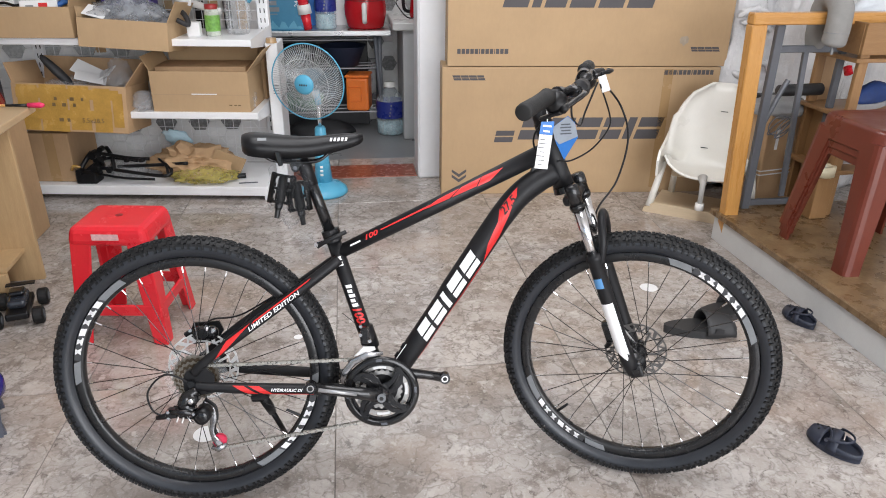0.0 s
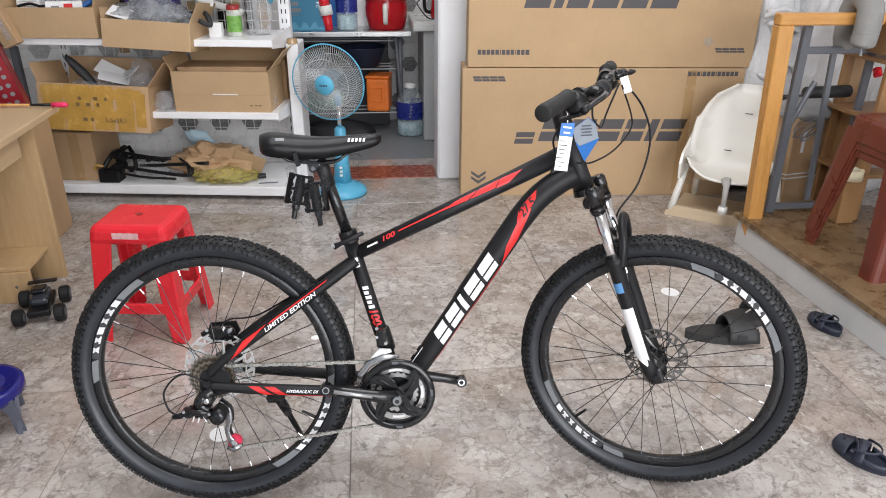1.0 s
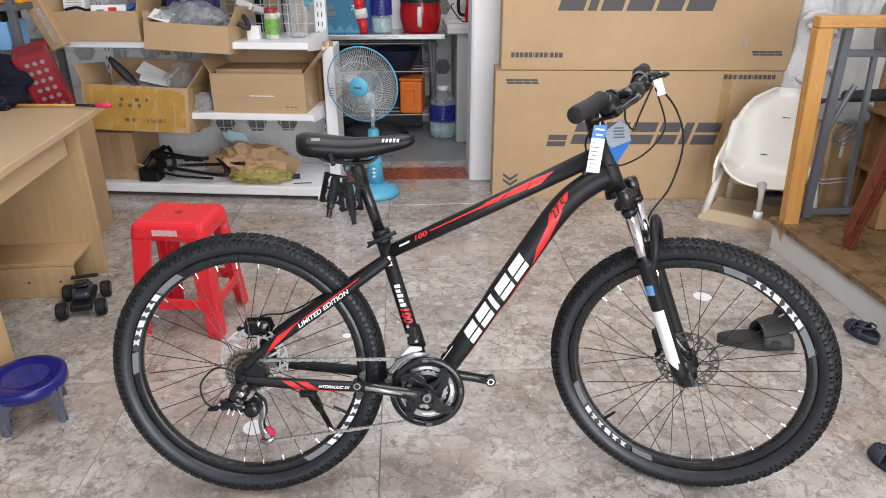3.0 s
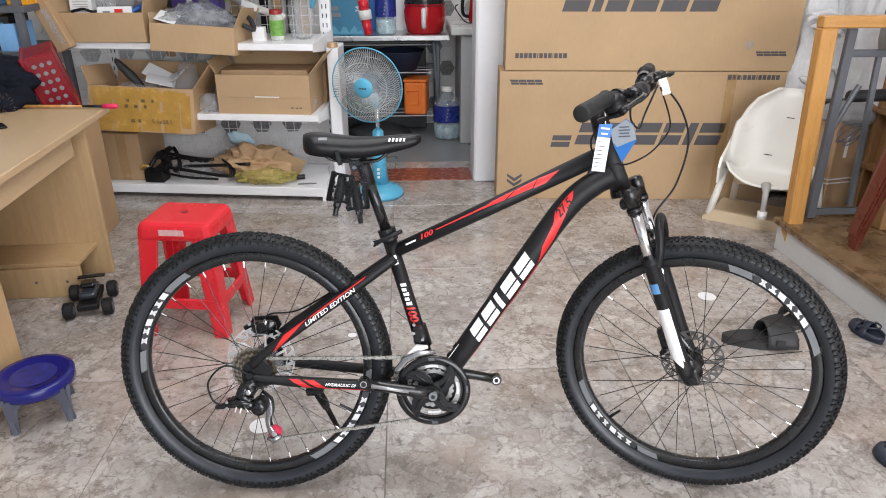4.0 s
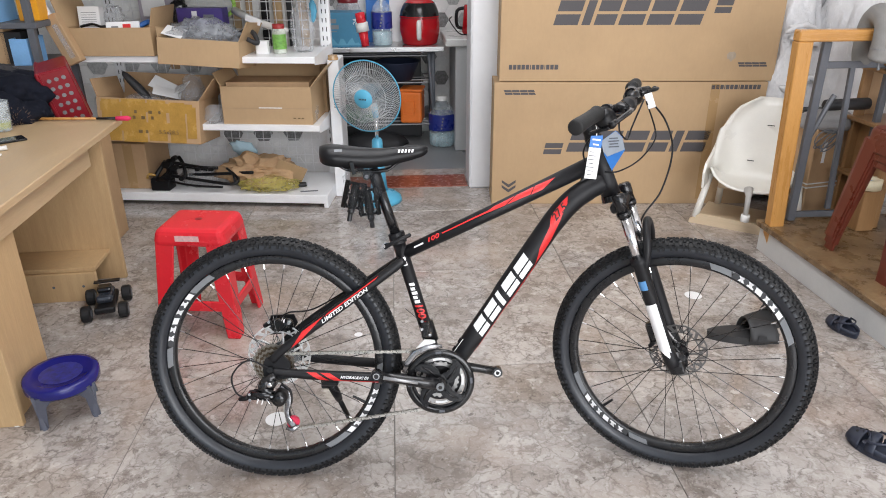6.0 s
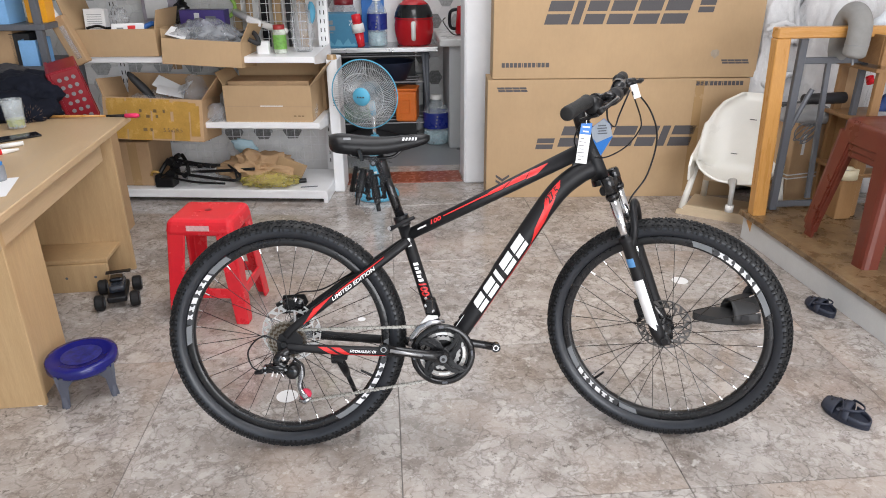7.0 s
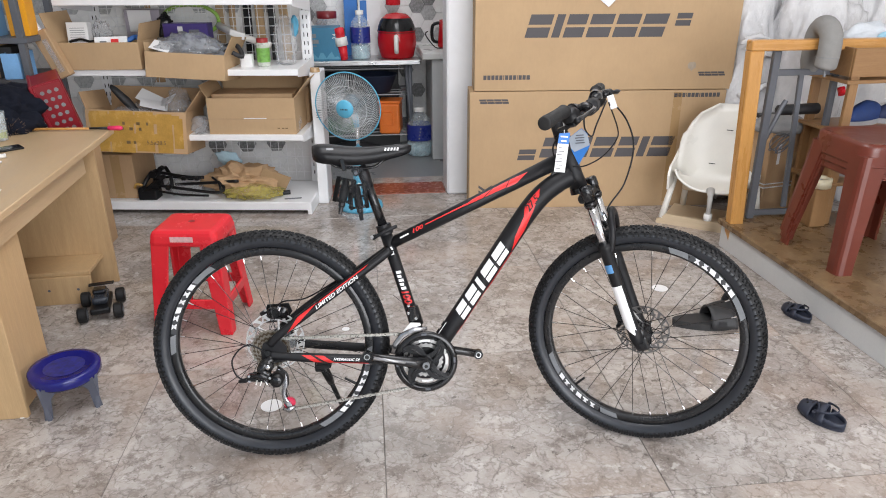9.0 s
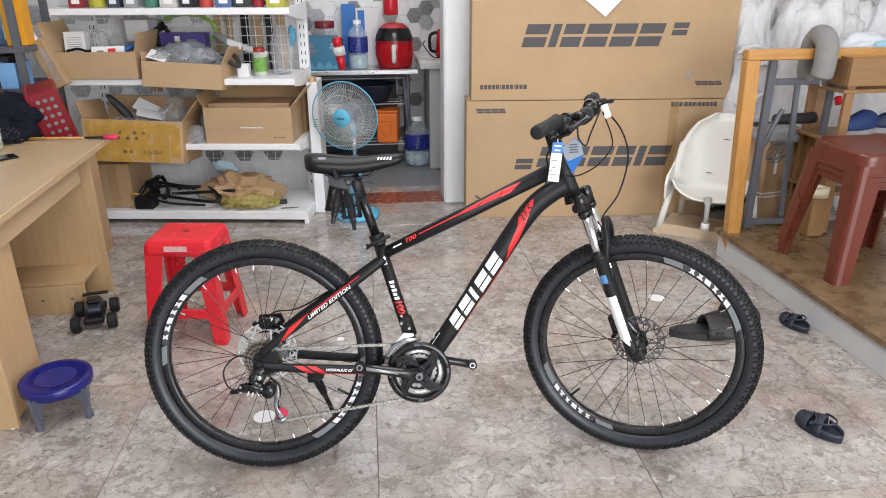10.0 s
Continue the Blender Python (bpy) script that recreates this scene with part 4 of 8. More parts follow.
part("stand_tube", tube([(0.155, 0.083, 0.195), (0.186, 0.175, 0.052)], 0.0075, 10), M_BLACK, plate, smooth=True)
part("stand_foot", tube([(0.184, 0.172, 0.062), (0.190, 0.186, 0.046), (0.206, 0.192, 0.041)], [0.011, 0.013, 0.009], 10), M_BLACK, plate, smooth=True)
part("stay_bridge", tube([(0.30, -0.04, 0.297), (0.30, 0.04, 0.297)], 0.009, 10), M_FRAME, bicycle)


def cable(pts, r=0.0024, name="brake_cable", parent=None, steps=8):
    return part(name, tube(curve_pts(pts, steps), r, 8), M_BLACK, parent or bicycle, smooth=True)


cable([(0.335, 0.012, 0.60), (0.22, 0.035, 0.545), (0.10, 0.055, 0.475), (0.03, 0.05, 0.466), (0.0, 0.05, 0.445)])
cable([(0.03, -0.066, 0.318), (-0.05, -0.075, 0.372), (-0.098, -0.085, 0.336), (-0.09, -0.09, 0.288), (-0.06, -0.088, 0.270)], 0.0024, "gear_cable")
cable([(0.412, -0.03, 0.45), (0.395, -0.03, 0.50)], 0.0008, "gear_wire")
cable([(0.415, -0.032, 0.45), (0.36, -0.02, 0.495)], 0.0008, "gear_wire")

# fork
fk = part("fork", tube([(0.0, 0, -0.002), (0.0, 0, -0.018)], [0.027, 0.029], 20), M_GLOSSBLACK, bicycle, "suspension fork with chrome stanchions", STEER)
part("crown", box(0.040, 0.135, 0.026, (0.018, 0, -0.030), 0.010, seg=3), M_BLACK, fk)
for y in (-0.060, 0.060):
    part("crown_cap", tube([(0.028, y, 0.006), (0.028, y, 0.000), (0.028, y, -0.022), (0.028, y, -0.024), (0.028, y, -0.046)], [0.014, 0.0178, 0.0182, 0.0168, 0.0172], 16), M_GLOSSBLACK, fk, smooth=True)
    part("seal", tube([(0.028, y, -0.044), (0.028, y, -0.048), (0.028, y, -0.058)], [0.0178, 0.0192, 0.0172], 16), M_GLOSSBLACK, fk, smooth=True)
    part("stanchion", tube([(0.028, y, -0.05), (0.028, y, -0.20)], 0.0142, 16), M_CHROME, fk, "chrome stanchion", smooth=True)
    part("lower_leg", tube([(0.028, y, -0.172), (0.028, y, -0.186), (0.028, y, -0.192), (0.028, y, -0.40), (0.030, y, -0.47), (0.034, y, -0.505)], [0.0205, 0.0215, 0.0185, 0.0182, 0.0195, 0.015], 16), M_FRAME, fk, smooth=True)
    part("fork_end", box(0.036, 0.016, 0.044, (0.040, y * 0.98, -0.495), 0.006, seg=2), M_GLOSSBLACK, fk)
    part("fork_axle_nut", tube([(0.0415, y * 1.10, -0.495), (0.0415, y * 1.28, -0.495)], 0.0095, 6), M_GLOSSBLACK, fk)
arch = curve_pts([(0.040, -0.058, -0.20), (0.058, -0.056, -0.155), (0.066, -0.036, -0.112), (0.068, 0.0, -0.098), (0.066, 0.036, -0.112), (0.058, 0.056, -0.155), (0.040, 0.058, -0.20)], 6)
part("fork_arch", tube(arch, 0.0105, 10, squash=1.2), M_FRAME, fk, smooth=True)
bm = bmesh.new()
g = []
for i in range(9):
    z = -0.300 - 0.155 * i / 8
    g.append([])
    for j in range(7):
        a = radians(-155 + 105 * j / 6)
        zz = z - (0.045 * (j / 6) if i == 8 else 0) + (0.03 if i == 8 else 0)
        g[-1].append(bm.verts.new((0.028 + 0.0195 * math.cos(a), -0.060 + 0.0195 * math.sin(a), zz)))
for p, q in zip(g, g[1:]):
    for j in range(6):
        bm.faces.new((p[j], p[j + 1], q[j + 1], q[j]))
part("white_sticker", bm, M_DECALWHITE, fk, m=pose(0, 0, 0))
bm = bmesh.new()
g = []
for z in (-0.232, -0.258):
    g.append([bm.verts.new((0.028 + 0.0194 * math.cos(a), -0.060 + 0.0194 * math.sin(a), z)) for a in [radians(-150 + 75 * j / 6) for j in range(7)]])
for j in range(6):
    bm.faces.new((g[0][j], g[0][j + 1], g[1][j + 1], g[1][j]))
part("blue_sticker", bm, M_BLUESTICKER, fk)
fc = part("front_caliper", box(0.032, 0.030, 0.060, (-0.015, 0.050, -0.428), 0.008, seg=2), M_GLOSSBLACK, fk)
part("caliper_bolt", tube([(-0.02, 0.03, -0.455), (-0.034, 0.03, -0.462)], 0.006, 8), M_BLACK, fc)
part("caliper_arm", box(0.05, 0.012, 0.014, (0.008, 0.055, -0.40), 0.003), M_GLOSSBLACK, fc)

# cockpit
hb = curve_pts([(0.030, -0.335, 0.236), (0.046, -0.20, 0.238), (0.062, -0.10, 0.222), (0.068, -0.05, 0.206), (0.068, 0.0, 0.204), (0.068, 0.05, 0.206), (0.062, 0.10, 0.222), (0.046, 0.20, 0.238), (0.030, 0.335, 0.236)], 5)
bar = part("handlebar", tube(hb, 0.0118, 14), M_FRAME, bicycle, "black riser handlebar with rubber grips", BAR @ pose(0.040, 0, -0.008), smooth=True)
st = part("stem", tube([(0, 0, 0.150), (0.006, 0, 0.178), (0.092, 0, 0.206)], [0.020, 0.0185, 0.0165], 14), M_FRAME, bicycle, "", BAR, smooth=True)
part("stem_clamp", tube([(0.108, -0.026, 0.208), (0.108, 0.026, 0.208)], 0.0195, 18), M_FRAME, st, smooth=True)
part("steerer_clamp", tube([(0, 0, 0.148), (0, 0, 0.192), (0, 0, 0.197)], [0.0215, 0.0205, 0.016], 18), M_FRAME, st, smooth=True)
part("spacer", tube([(0, 0, 0.1475), (0, 0, 0.160)], 0.0225, 18), M_GLOSSBLACK, st)
for s in (-1, 1):
    bow = [Vector((0.030, s * 0.337, 0.236)), Vector((0.0375, s * 0.27, 0.2372)), Vector((0.0455, s * 0.205, 0.238))]
    grip = part("grip", tube([bow[0] + (bow[0] - bow[1]) * 0.02, bow[0], bow[0].lerp(bow[1], 0.12), bow[1], bow[2], bow[2].lerp(bow[1], -0.02)], [0.013, 0.0172, 0.0178, 0.0162, 0.0172, 0.0185], 18), M_GRIP, bar, smooth=True)
    part("shifter", tube([(0.048, s * 0.188, 0.226), (0.050, s * 0.165, 0.216), (0.052, s * 0.14, 0.214)], [0.020, 0.027, 0.018], 14), M_BLACK, bar, smooth=True)
    part("shift_paddle", box(0.05, 0.022, 0.008, (0.035, s * 0.185, 0.198), 0.003, m=None), M_BLACK, bar)
    part("clamp_band", tube([(0.0525, s * 0.152, 0.233), (0.055, s * 0.132, 0.2295)], 0.0165, 14), M_GLOSSBLACK, bar)
    body = part("lever_body", tube([(0.060, s * 0.130, 0.228), (0.082, s * 0.128, 0.226), (0.098, s * 0.15, 0.224)], [0.012, 0.0135, 0.011], 12), M_GLOSSBLACK, bar, smooth=True)
    part("reservoir", tube([(0.070, s * 0.055, 0.226), (0.078, s * 0.13, 0.228)], [0.010, 0.0125], 12), M_GLOSSBLACK, bar, smooth=True)
    part("brake_lever", tube(curve_pts([(0.095, s * 0.135, 0.222), (0.112, s * 0.175, 0.218), (0.100, s * 0.225, 0.214), (0.092, s * 0.265, 0.212)], 4), 0.0055, 8, squash=1.5), M_GLOSSBLACK if s < 0 else M_BLACK, bar, smooth=True)
    part("lever_tip", tube([(0.094, s * 0.252, 0.213), (0.089, s * 0.278, 0.211)], [0.0065, 0.0085], 8), M_BLACK, bar, smooth=True)
part("white_label", box(0.020, 0.004, 0.040, (0.100, 0.118, 0.198), 0.001), M_TAGWHITE, bar, m=pose(0, 0, 0))


def from_bar(x, y, z):
    return BAR @ Vector((x + 0.040, y, z - 0.008))


arch_l = STEER @ Vector((0.062, 0.05, -0.14))
cable([from_bar(0.098, 0.125, 0.20), (1.075, 0.10, 0.985), (1.093, 0.085, 0.905), (1.062, 0.065, 0.80), (1.006, 0.05, 0.715), STEER @ Vector((0.03, 0.085, -0.22)), STEER @ Vector((0.0, 0.075, -0.40))], 0.0026)
cable([from_bar(0.092, 0.11, 0.20), (1.045, 0.095, 0.965), (1.035, 0.07, 0.93), (0.985, 0.03, 0.885), (0.925, -0.005, 0.86), (0.885, -0.026, 0.86)], 0.0022, "gear_cable")
cable([from_bar(0.082, -0.09, 0.215), (0.85, -0.06, 0.965), (0.822, -0.042, 0.915), (0.842, -0.022, 0.862)], 0.0024)
cable([from_bar(0.07, -0.12, 0.205), (0.90, -0.09, 0.965), (0.930, -0.05, 0.945), (0.955, 0.0, 0.975), from_bar(0.09, 0.10, 0.208)], 0.0024, "gear_cable")

# paper tags on the cockpit
tg = part("price_tag", sheet([(0, 0), (0.036, 0), (0.038, 0.078), (0.002, 0.078)], 0.0008), M_TAGWHITE, bicycle, "white paper price tag with a blue head", pose(0.818, -0.080, 0.850, 0, 6, 4) @ Matrix.Diagonal((0.86, 1, 1, 1)))
part("tag_head", sheet([(0.002, 0.0785), (0.038, 0.0785), (0.0385, 0.110), (0.003, 0.106)], 0.0010), M_TAGBLUE, tg)
for k in range(7):
    part("print_line", box(0.012 + 0.010 * ((k * 7) % 3) / 2, 0.0004, 0.0016, (0.012 + 0.003 * (k % 2), -0.0005, 0.010 + 0.0095 * k)), M_INK, tg)
for k in range(2):
    part("print_line", box(0.024 - 0.006 * k, 0.0004, 0.004, (0.0205, -0.0006, 0.098 - 0.012 * k)), M_TAGWHITE, tg)
part("tag_string", tube(curve_pts([(0.828, -0.095, 1.005), (0.842, -0.085, 0.980), (0.845, -0.081, 0.955)], 4), 0.0012, 6), M_TAGWHITE, bicycle)
t2 = part("warranty_tag", sheet([(0.0, 0.040), (0.018, 0.0), (0.052, 0.050), (0.046, 0.085), (0.030, 0.100), (-0.008, 0.075)], 0.0008), M_TAGBLUE, bicycle, "blue folded warranty tag in clear film", pose(0.874, -0.060, 0.866, 0, -4, -28))
part("tag_face", sheet([(-0.002, 0.048), (0.008, 0.036), (0.052, 0.052), (0.046, 0.083), (0.030, 0.0985), (-0.007, 0.075)], 0.0006, m=pose(0, -0.0009, 0)), plain("pale_blue_card", (0.34, 0.38, 0.43), 0.35), t2)
for k in range(4):
    part("print_line", box(0.026 - 0.004 * (k % 2), 0.0004, 0.003, (0.025, -0.0016, 0.060 + 0.007 * k)), M_STEEL, t2)

# ---- cartons of bicycles ----
CART = pose(-0.199, 3.34, 0, 0, 0, 9.3)
M_TAPE = plain("clear_brown_tape", (0.42, 0.27, 0.13), 0.25, vary=0.06)


def carton(m, w, d, h, label, group, seam_top=True):
    c = thing("carton", m, label, "carton", group)
    t = 0.007
    part("front_panel", box(w, t, h, (w / 2, t / 2, 0), 0.002, base=True), M_BOX, c)
    part("back_panel", box(w, t, h, (w / 2, d - t / 2, 0), 0.002, base=True), M_BOX, c)
    for x in (t / 2, w - t / 2):
        part("side_panel", box(t, d - 2 * t, h, (x, d / 2, 0), 0.002, base=True), M_BOX, c)
    for y in (d * 0.25, d * 0.75):
        part("top_flap", box(w - 2 * t, d / 2 - t, t, (w / 2, y, h - t), 0.002, base=True), M_BOX, c)
    part("bottom_panel", box(w - 2 * t, d - 2 * t, t, (w / 2, d / 2, 0.001), base=True), M_BOX_IN, c)
    return c


def slab_marks(parent, x0, z0, x1, z1, widths, slant=0.25, flip=False, gaps=0.16, bite=True):
    """A brand mark as a row of slanted plain shapes."""
    n = sum(widths)
    gap = gaps * (z1 - z0)
    unit = (x1 - x0 - gap * (len(widths) - 1)) / n
    x = x0
    h = z1 - z0
    for i, w in enumerate(widths):
        ww = w * unit
        k = slant * h
        if bite and w > 0.6:
            c = h * 0.44
            ins = [[(x, 0), (x + ww, 0), (x + ww + k * 0.44, c), (x + k * 0.44, c)], [(x + k * 0.56, h - c), (x + ww + k * 0.56, h - c), (x + ww + k, h), (x + k, h)]]
        else:
            ins = [[(x, 0), (x + ww, 0), (x + ww + k, h), (x + k, h)]]
        for q in ins:
            pts = [((x1 + x0 - a) if flip else a, (z1 - b) if flip else (z0 + b)) for a, b in q]
            part("brand_mark", sheet(pts, 0.0008, m=pose(0, -0.0012, 0)), M_PRINT, parent)
        x += ww + gap


low = carton(CART @ pose(-0.022, 0, 0), 1.484, 0.21, 0.700, "long kraft bicycle carton standing upside down on the floor", "bicycle cartons")
up = carton(CART @ pose(0.004, 0.004, 0.704, 0, 0, -0.1), 1.480, 0.205, 0.700, "long kraft bicycle carton stacked on another", "bicycle cartons")
slab_marks(up, 0.275, 0.292, 1.045, 0.415, [1, 0.35, 0.85, 1, 1, 1.05], 0.28)
slab_marks(up, 1.110, 0.350, 1.195, 0.418, [1], 0.2)
slab_marks(up, 0.05, 0.063, 0.315, 0.088, [1, 1, 1, 1, 1, 0.3, 1, 1, 1, 0.2, 1, 1, 1.1], 0.0, gaps=0.2, bite=False)
slab_marks(up, 1.285, 0.076, 1.435, 0.099, [0.9, 1, 1, 1], -0.4, gaps=0.1)
slab_marks(low, 0.447, 0.312, 1.217, 0.432, [1, 0.35, 0.85, 1, 1, 1.05], 0.28, flip=True)
slab_marks(low, 0.297, 0.298, 0.397, 0.362, [1], 0.2, flip=True)
slab_marks(low, 0.052, 0.632, 0.217, 0.658, [0.9, 1, 1, 1], -0.4, flip=True, gaps=0.1)
slab_marks(low, 1.180, 0.660, 1.446, 0.684, [1, 1, 1, 1, 1, 0.3, 1, 1, 1, 0.2, 1, 1, 1.1], 0.0, flip=True, gaps=0.2, bite=False)
for k in (0, 1):
    part("arrow_mark", sheet([(0.057, 0.10 + 0.03 * k), (0.097, 0.07 + 0.03 * k), (0.137, 0.10 + 0.03 * k), (0.137, 0.115 + 0.03 * k), (0.097, 0.088 + 0.03 * k), (0.057, 0.115 + 0.03 * k)], 0.0008, m=pose(0, -0.0012, 0)), M_PRINT, low)
part("tape_strip", box(0.05, 0.0008, 0.66, (1.204, -0.0008, 0.03), base=True), M_TAPE, low)
rr = random.Random(5)
bm = bmesh.new()
bm.faces.new([bm.verts.new((1.235 + 0.03 * math.cos(a) * rr.uniform(0.5, 1), -0.0015, 0.130 + 0.03 * math.sin(a) * rr.uniform(0.5, 1))) for a in [k * math.pi / 6 for k in range(12)]])
part("torn_patch", bm, cardboard("torn_carton", (0.40, 0.33, 0.25), 0.3), up)
sign = thing("paper_sheet", CART @ pose(0.716, -0.006, 1.43), "white paper sheet hung by its corner on the cartons", "paper", bm=sheet([(0.02, -0.275), (0.13, -0.16), (0.16, 0.1), (-0.17, 0.1), (-0.12, -0.17)], 0.0015), material=plain("glossy_paper", (0.72, 0.74, 0.80), 0.35, vary=0.05))


# ---- shop shelf ----
SH = pose(-2.439, 2.976, 0, 0, 0, 6.03)
LV = (0.48, 0.845, 1.215)
M_GRID = plain("white_coated_wire", (0.84, 0.84, 0.85), 0.4)
shelf = thing("display_shelf", SH, "white steel shop shelf with wire grid back, crowded with cartons", "shelf")
part("base_deck", box(1.30, 0.44, 0.022, (0.655, 0.22, 0.055), 0.003, base=True), M_SHELF, shelf)
part("base_front", box(1.30, 0.014, 0.05, (0.655, 0.008, 0.026), 0.003, base=True), M_SHELF, shelf)
for x in (0.012, 1.298):
    part("base_foot", box(0.026, 0.44, 0.075, (x, 0.222, 0.0), 0.003, base=True), M_SHELF, shelf)
for z in LV:
    part("shelf_board", box(1.29, 0.42, 0.034, (0.65, 0.21, z - 0.034), 0.003, base=True), M_SHELF, shelf)
    for x in (0.004, 1.296):
        part("shelf_bracket", sheet([(0.0, z - 0.04), (0.42, z - 0.09), (0.42, z + 0.02), (0.0, z)], 0.003, m=pose(x, 0, 0, 0, 0, 90)), M_SHELF, shelf)
for x in (0.0, 1.262):
    upr = part("upright", box(0.062, 0.035, 1.95, (x, 0.445, 0.0), 0.003, base=True), M_SHELF, shelf)
    for k in range(36):
        for dx in (-0.011, 0.011):
            part("slot", box(0.005, 0.001, 0.024, (x + dx, 0.4268, 0.14 + k * 0.05)), M_DARK, shelf)
for i in range(25):
    part("grid_wire", tube([(0.03 + i * 0.05, 0.437, 0.08), (0.03 + i * 0.05, 0.437, 1.95)], 0.0022, 5), M_GRID, shelf)
for k in range(38):
    part("grid_wire", tube([(0.0, 0.433, 0.09 + k * 0.05), (1.25, 0.433, 0.09 + k * 0.05)], 0.0022, 5), M_GRID, shelf)


def blob(sx, sy, sz, amp=0.25, freq=3.0, seed=0, sub=3, flat=None):
    bm = bmesh.new()
    bmesh.ops.create_icosphere(bm, subdivisions=sub, radius=1.0)
    for v in bm.verts:
        n = noise.fractal(v.co * freq + Vector((seed * 7.3, seed * 3.1, 0)), 0.8, 2.0, 4)
        c = v.co * (1 + amp * n)
        z = c.z
        if flat is not None:
            z = max(z, flat)
        v.co = Vector((c.x * sx, c.y * sy, z * sz))
    return bm


def crumpled(name, m, sx, sy, sz, material, label, category, seed=0, amp=0.3, freq=2.5, sub=4, group=""):
    return thing(name, m @ pose(0, 0, sz * 0.75), label, category, group, bm=blob(sx, sy, sz, amp, freq, seed, sub, -0.75), material=material, smooth=True)


def open_carton(m, w, d, h, label, material, flaps=(), group="open cartons"):
    """flaps: (side, angle from upright outward, length)."""
    c = thing("open_carton", m, label, "carton", group)
    t = 0.005
    part("front_panel", box(w, t, h, (w / 2, t / 2, 0), 0.001, base=True), material, c)
    part("back_panel", box(w, t, h, (w / 2, d - t / 2, 0), 0.001, base=True), material, c)
    for x in (t / 2, w - t / 2):
        part("side_panel", box(t, d - 2 * t, h, (x, d / 2, 0), 0.001, base=True), material, c)
    part("bottom_panel", box(w - 2 * t, d - 2 * t, t, (w / 2, d / 2, 0), base=True), M_BOX_IN, c)
    for side, ang, ln in flaps:
        if side in "fb":
            fm = pose(w / 2, 0.003 if side == "f" else d - 0.003, h - 0.001, ang if side == "f" else -ang, 0, 0)
            part("flap", box(w * 0.97, 0.004, ln, (0, 0, 0), 0.001, base=True), material, c, m=fm)
        else:
            fm = pose(0.003 if side == "l" else w - 0.003, d / 2, h - 0.001, 0, -ang if side == "l" else ang, 0)
            part("flap", box(0.004, d * 0.95, ln, (0, 0, 0), 0.001, base=True), material, c, m=fm)
    return c


M_YTAPE = plain("yellow_tape", (0.47, 0.275, 0.065), 0.24, vary=0.25, scale=12)
M_PLASTIC = clear("clear_plastic_bag", (0.72, 0.74, 0.77), 0.08, 0.20, 16.0, 1.0)
M_YPLASTIC = clear("yellow_plastic_bag", (0.55, 0.47, 0.13), 0.15, 0.5, 30.0, 0.9)
M_PAPER = plain("white_paper", (0.82, 0.82, 0.82), 0.6, vary=0.03)
M_BLUECLOTH = plain("pale_blue_fabric", (0.32, 0.55, 0.68), 0.8, vary=0.12)
M_BLACKFOAM = plain("black_foam", (0.02, 0.02, 0.022), 0.6)

M_FADED = plain("faded_brown_print", (0.16, 0.10, 0.04), 0.6)
# taped carton that hangs over the front of its shelf
yb = open_carton(SH @ pose(0.085, -0.085, 0.405, -7, 2.5, 3), 0.555, 0.34, 0.235, "large worn open carton wrapped in yellow tape", M_BOX_OLD, (("l", 18, 0.10), ("r", 35, 0.15), ("b", 5, 0.12)))
for k, (x, w, z0, z1) in enumerate(((0.075, 0.10, 0.004, 0.228), (0.20, 0.13, 0.0, 0.232), (0.325, 0.10, 0.01, 0.230), (0.435, 0.085, 0.004, 0.222), (0.512, 0.05, 0.03, 0.20))):
    part("tape_strip", box(w, 0.0006 + 0.0003 * k, z1 - z0, (x, -0.0010 - 0.0003 * k, z0), base=True), M_YTAPE, yb)
part("tape_strip", box(0.50, 0.0006, 0.05, (0.27, -0.0030, 0.165), base=True), M_YTAPE, yb)
part("tape_strip", box(0.46, 0.0006, 0.05, (0.25, -0.0030, 0.06), base=True), M_YTAPE, yb)
for tx, x, z, s in (("5.5x28.5", 0.33, 0.050, 0.032),):
    lettering("size_print", tx, s, pose(x, -0.0042, z), M_FADED, yb)
for x, z, w in ((0.23, 0.06, 0.022), (0.265, 0.06, 0.014), (0.20, 0.135, 0.016), (0.25, 0.135, 0.02), (0.30, 0.135, 0.014), (0.21, 0.165, 0.014), (0.29, 0.165, 0.02), (0.34, 0.165, 0.012)):
    part("print_mark", box(w, 0.0006, 0.017, (x, -0.0042, z)), M_FADED, yb)
YB = SH @ pose(0.085, -0.085, 0.405, -7, 2.5, 3)
crumpled("plastic_bag", YB @ pose(0.24, 0.17, 0.08), 0.17, 0.13, 0.10, M_PLASTIC, "crumpled clear plastic bag of parts", "plastic bag", 1)
thing("bicycle_saddle", YB @ pose(0.175, 0.13, 0.285, 0, 48, 12), "black foam bicycle saddle poking out of a carton", "saddle", bm=blob(0.11, 0.03, 0.024, 0.1, 1.5, 2), material=M_BLACKFOAM, smooth=True)
for k, (x, y, rz, ry) in enumerate(((0.33, 0.15, 20, 12), (0.37, 0.20, -25, -20), (0.29, 0.22, 5, 25))):
    thing("paper_leaflet", YB @ pose(x, y, 0.262 + 0.014 * k, 8 * k + 26, ry, rz), "white paper leaflet on top of a full carton", "leaflet", "leaflets", bm=box(0.15, 0.09, 0.004, bevel=0.0008), material=M_PAPER)
crumpled("plastic_bag", YB @ pose(0.46, 0.2, 0.12), 0.07, 0.10, 0.13, M_PLASTIC, "clear plastic bag standing in a carton", "plastic bag", 4)

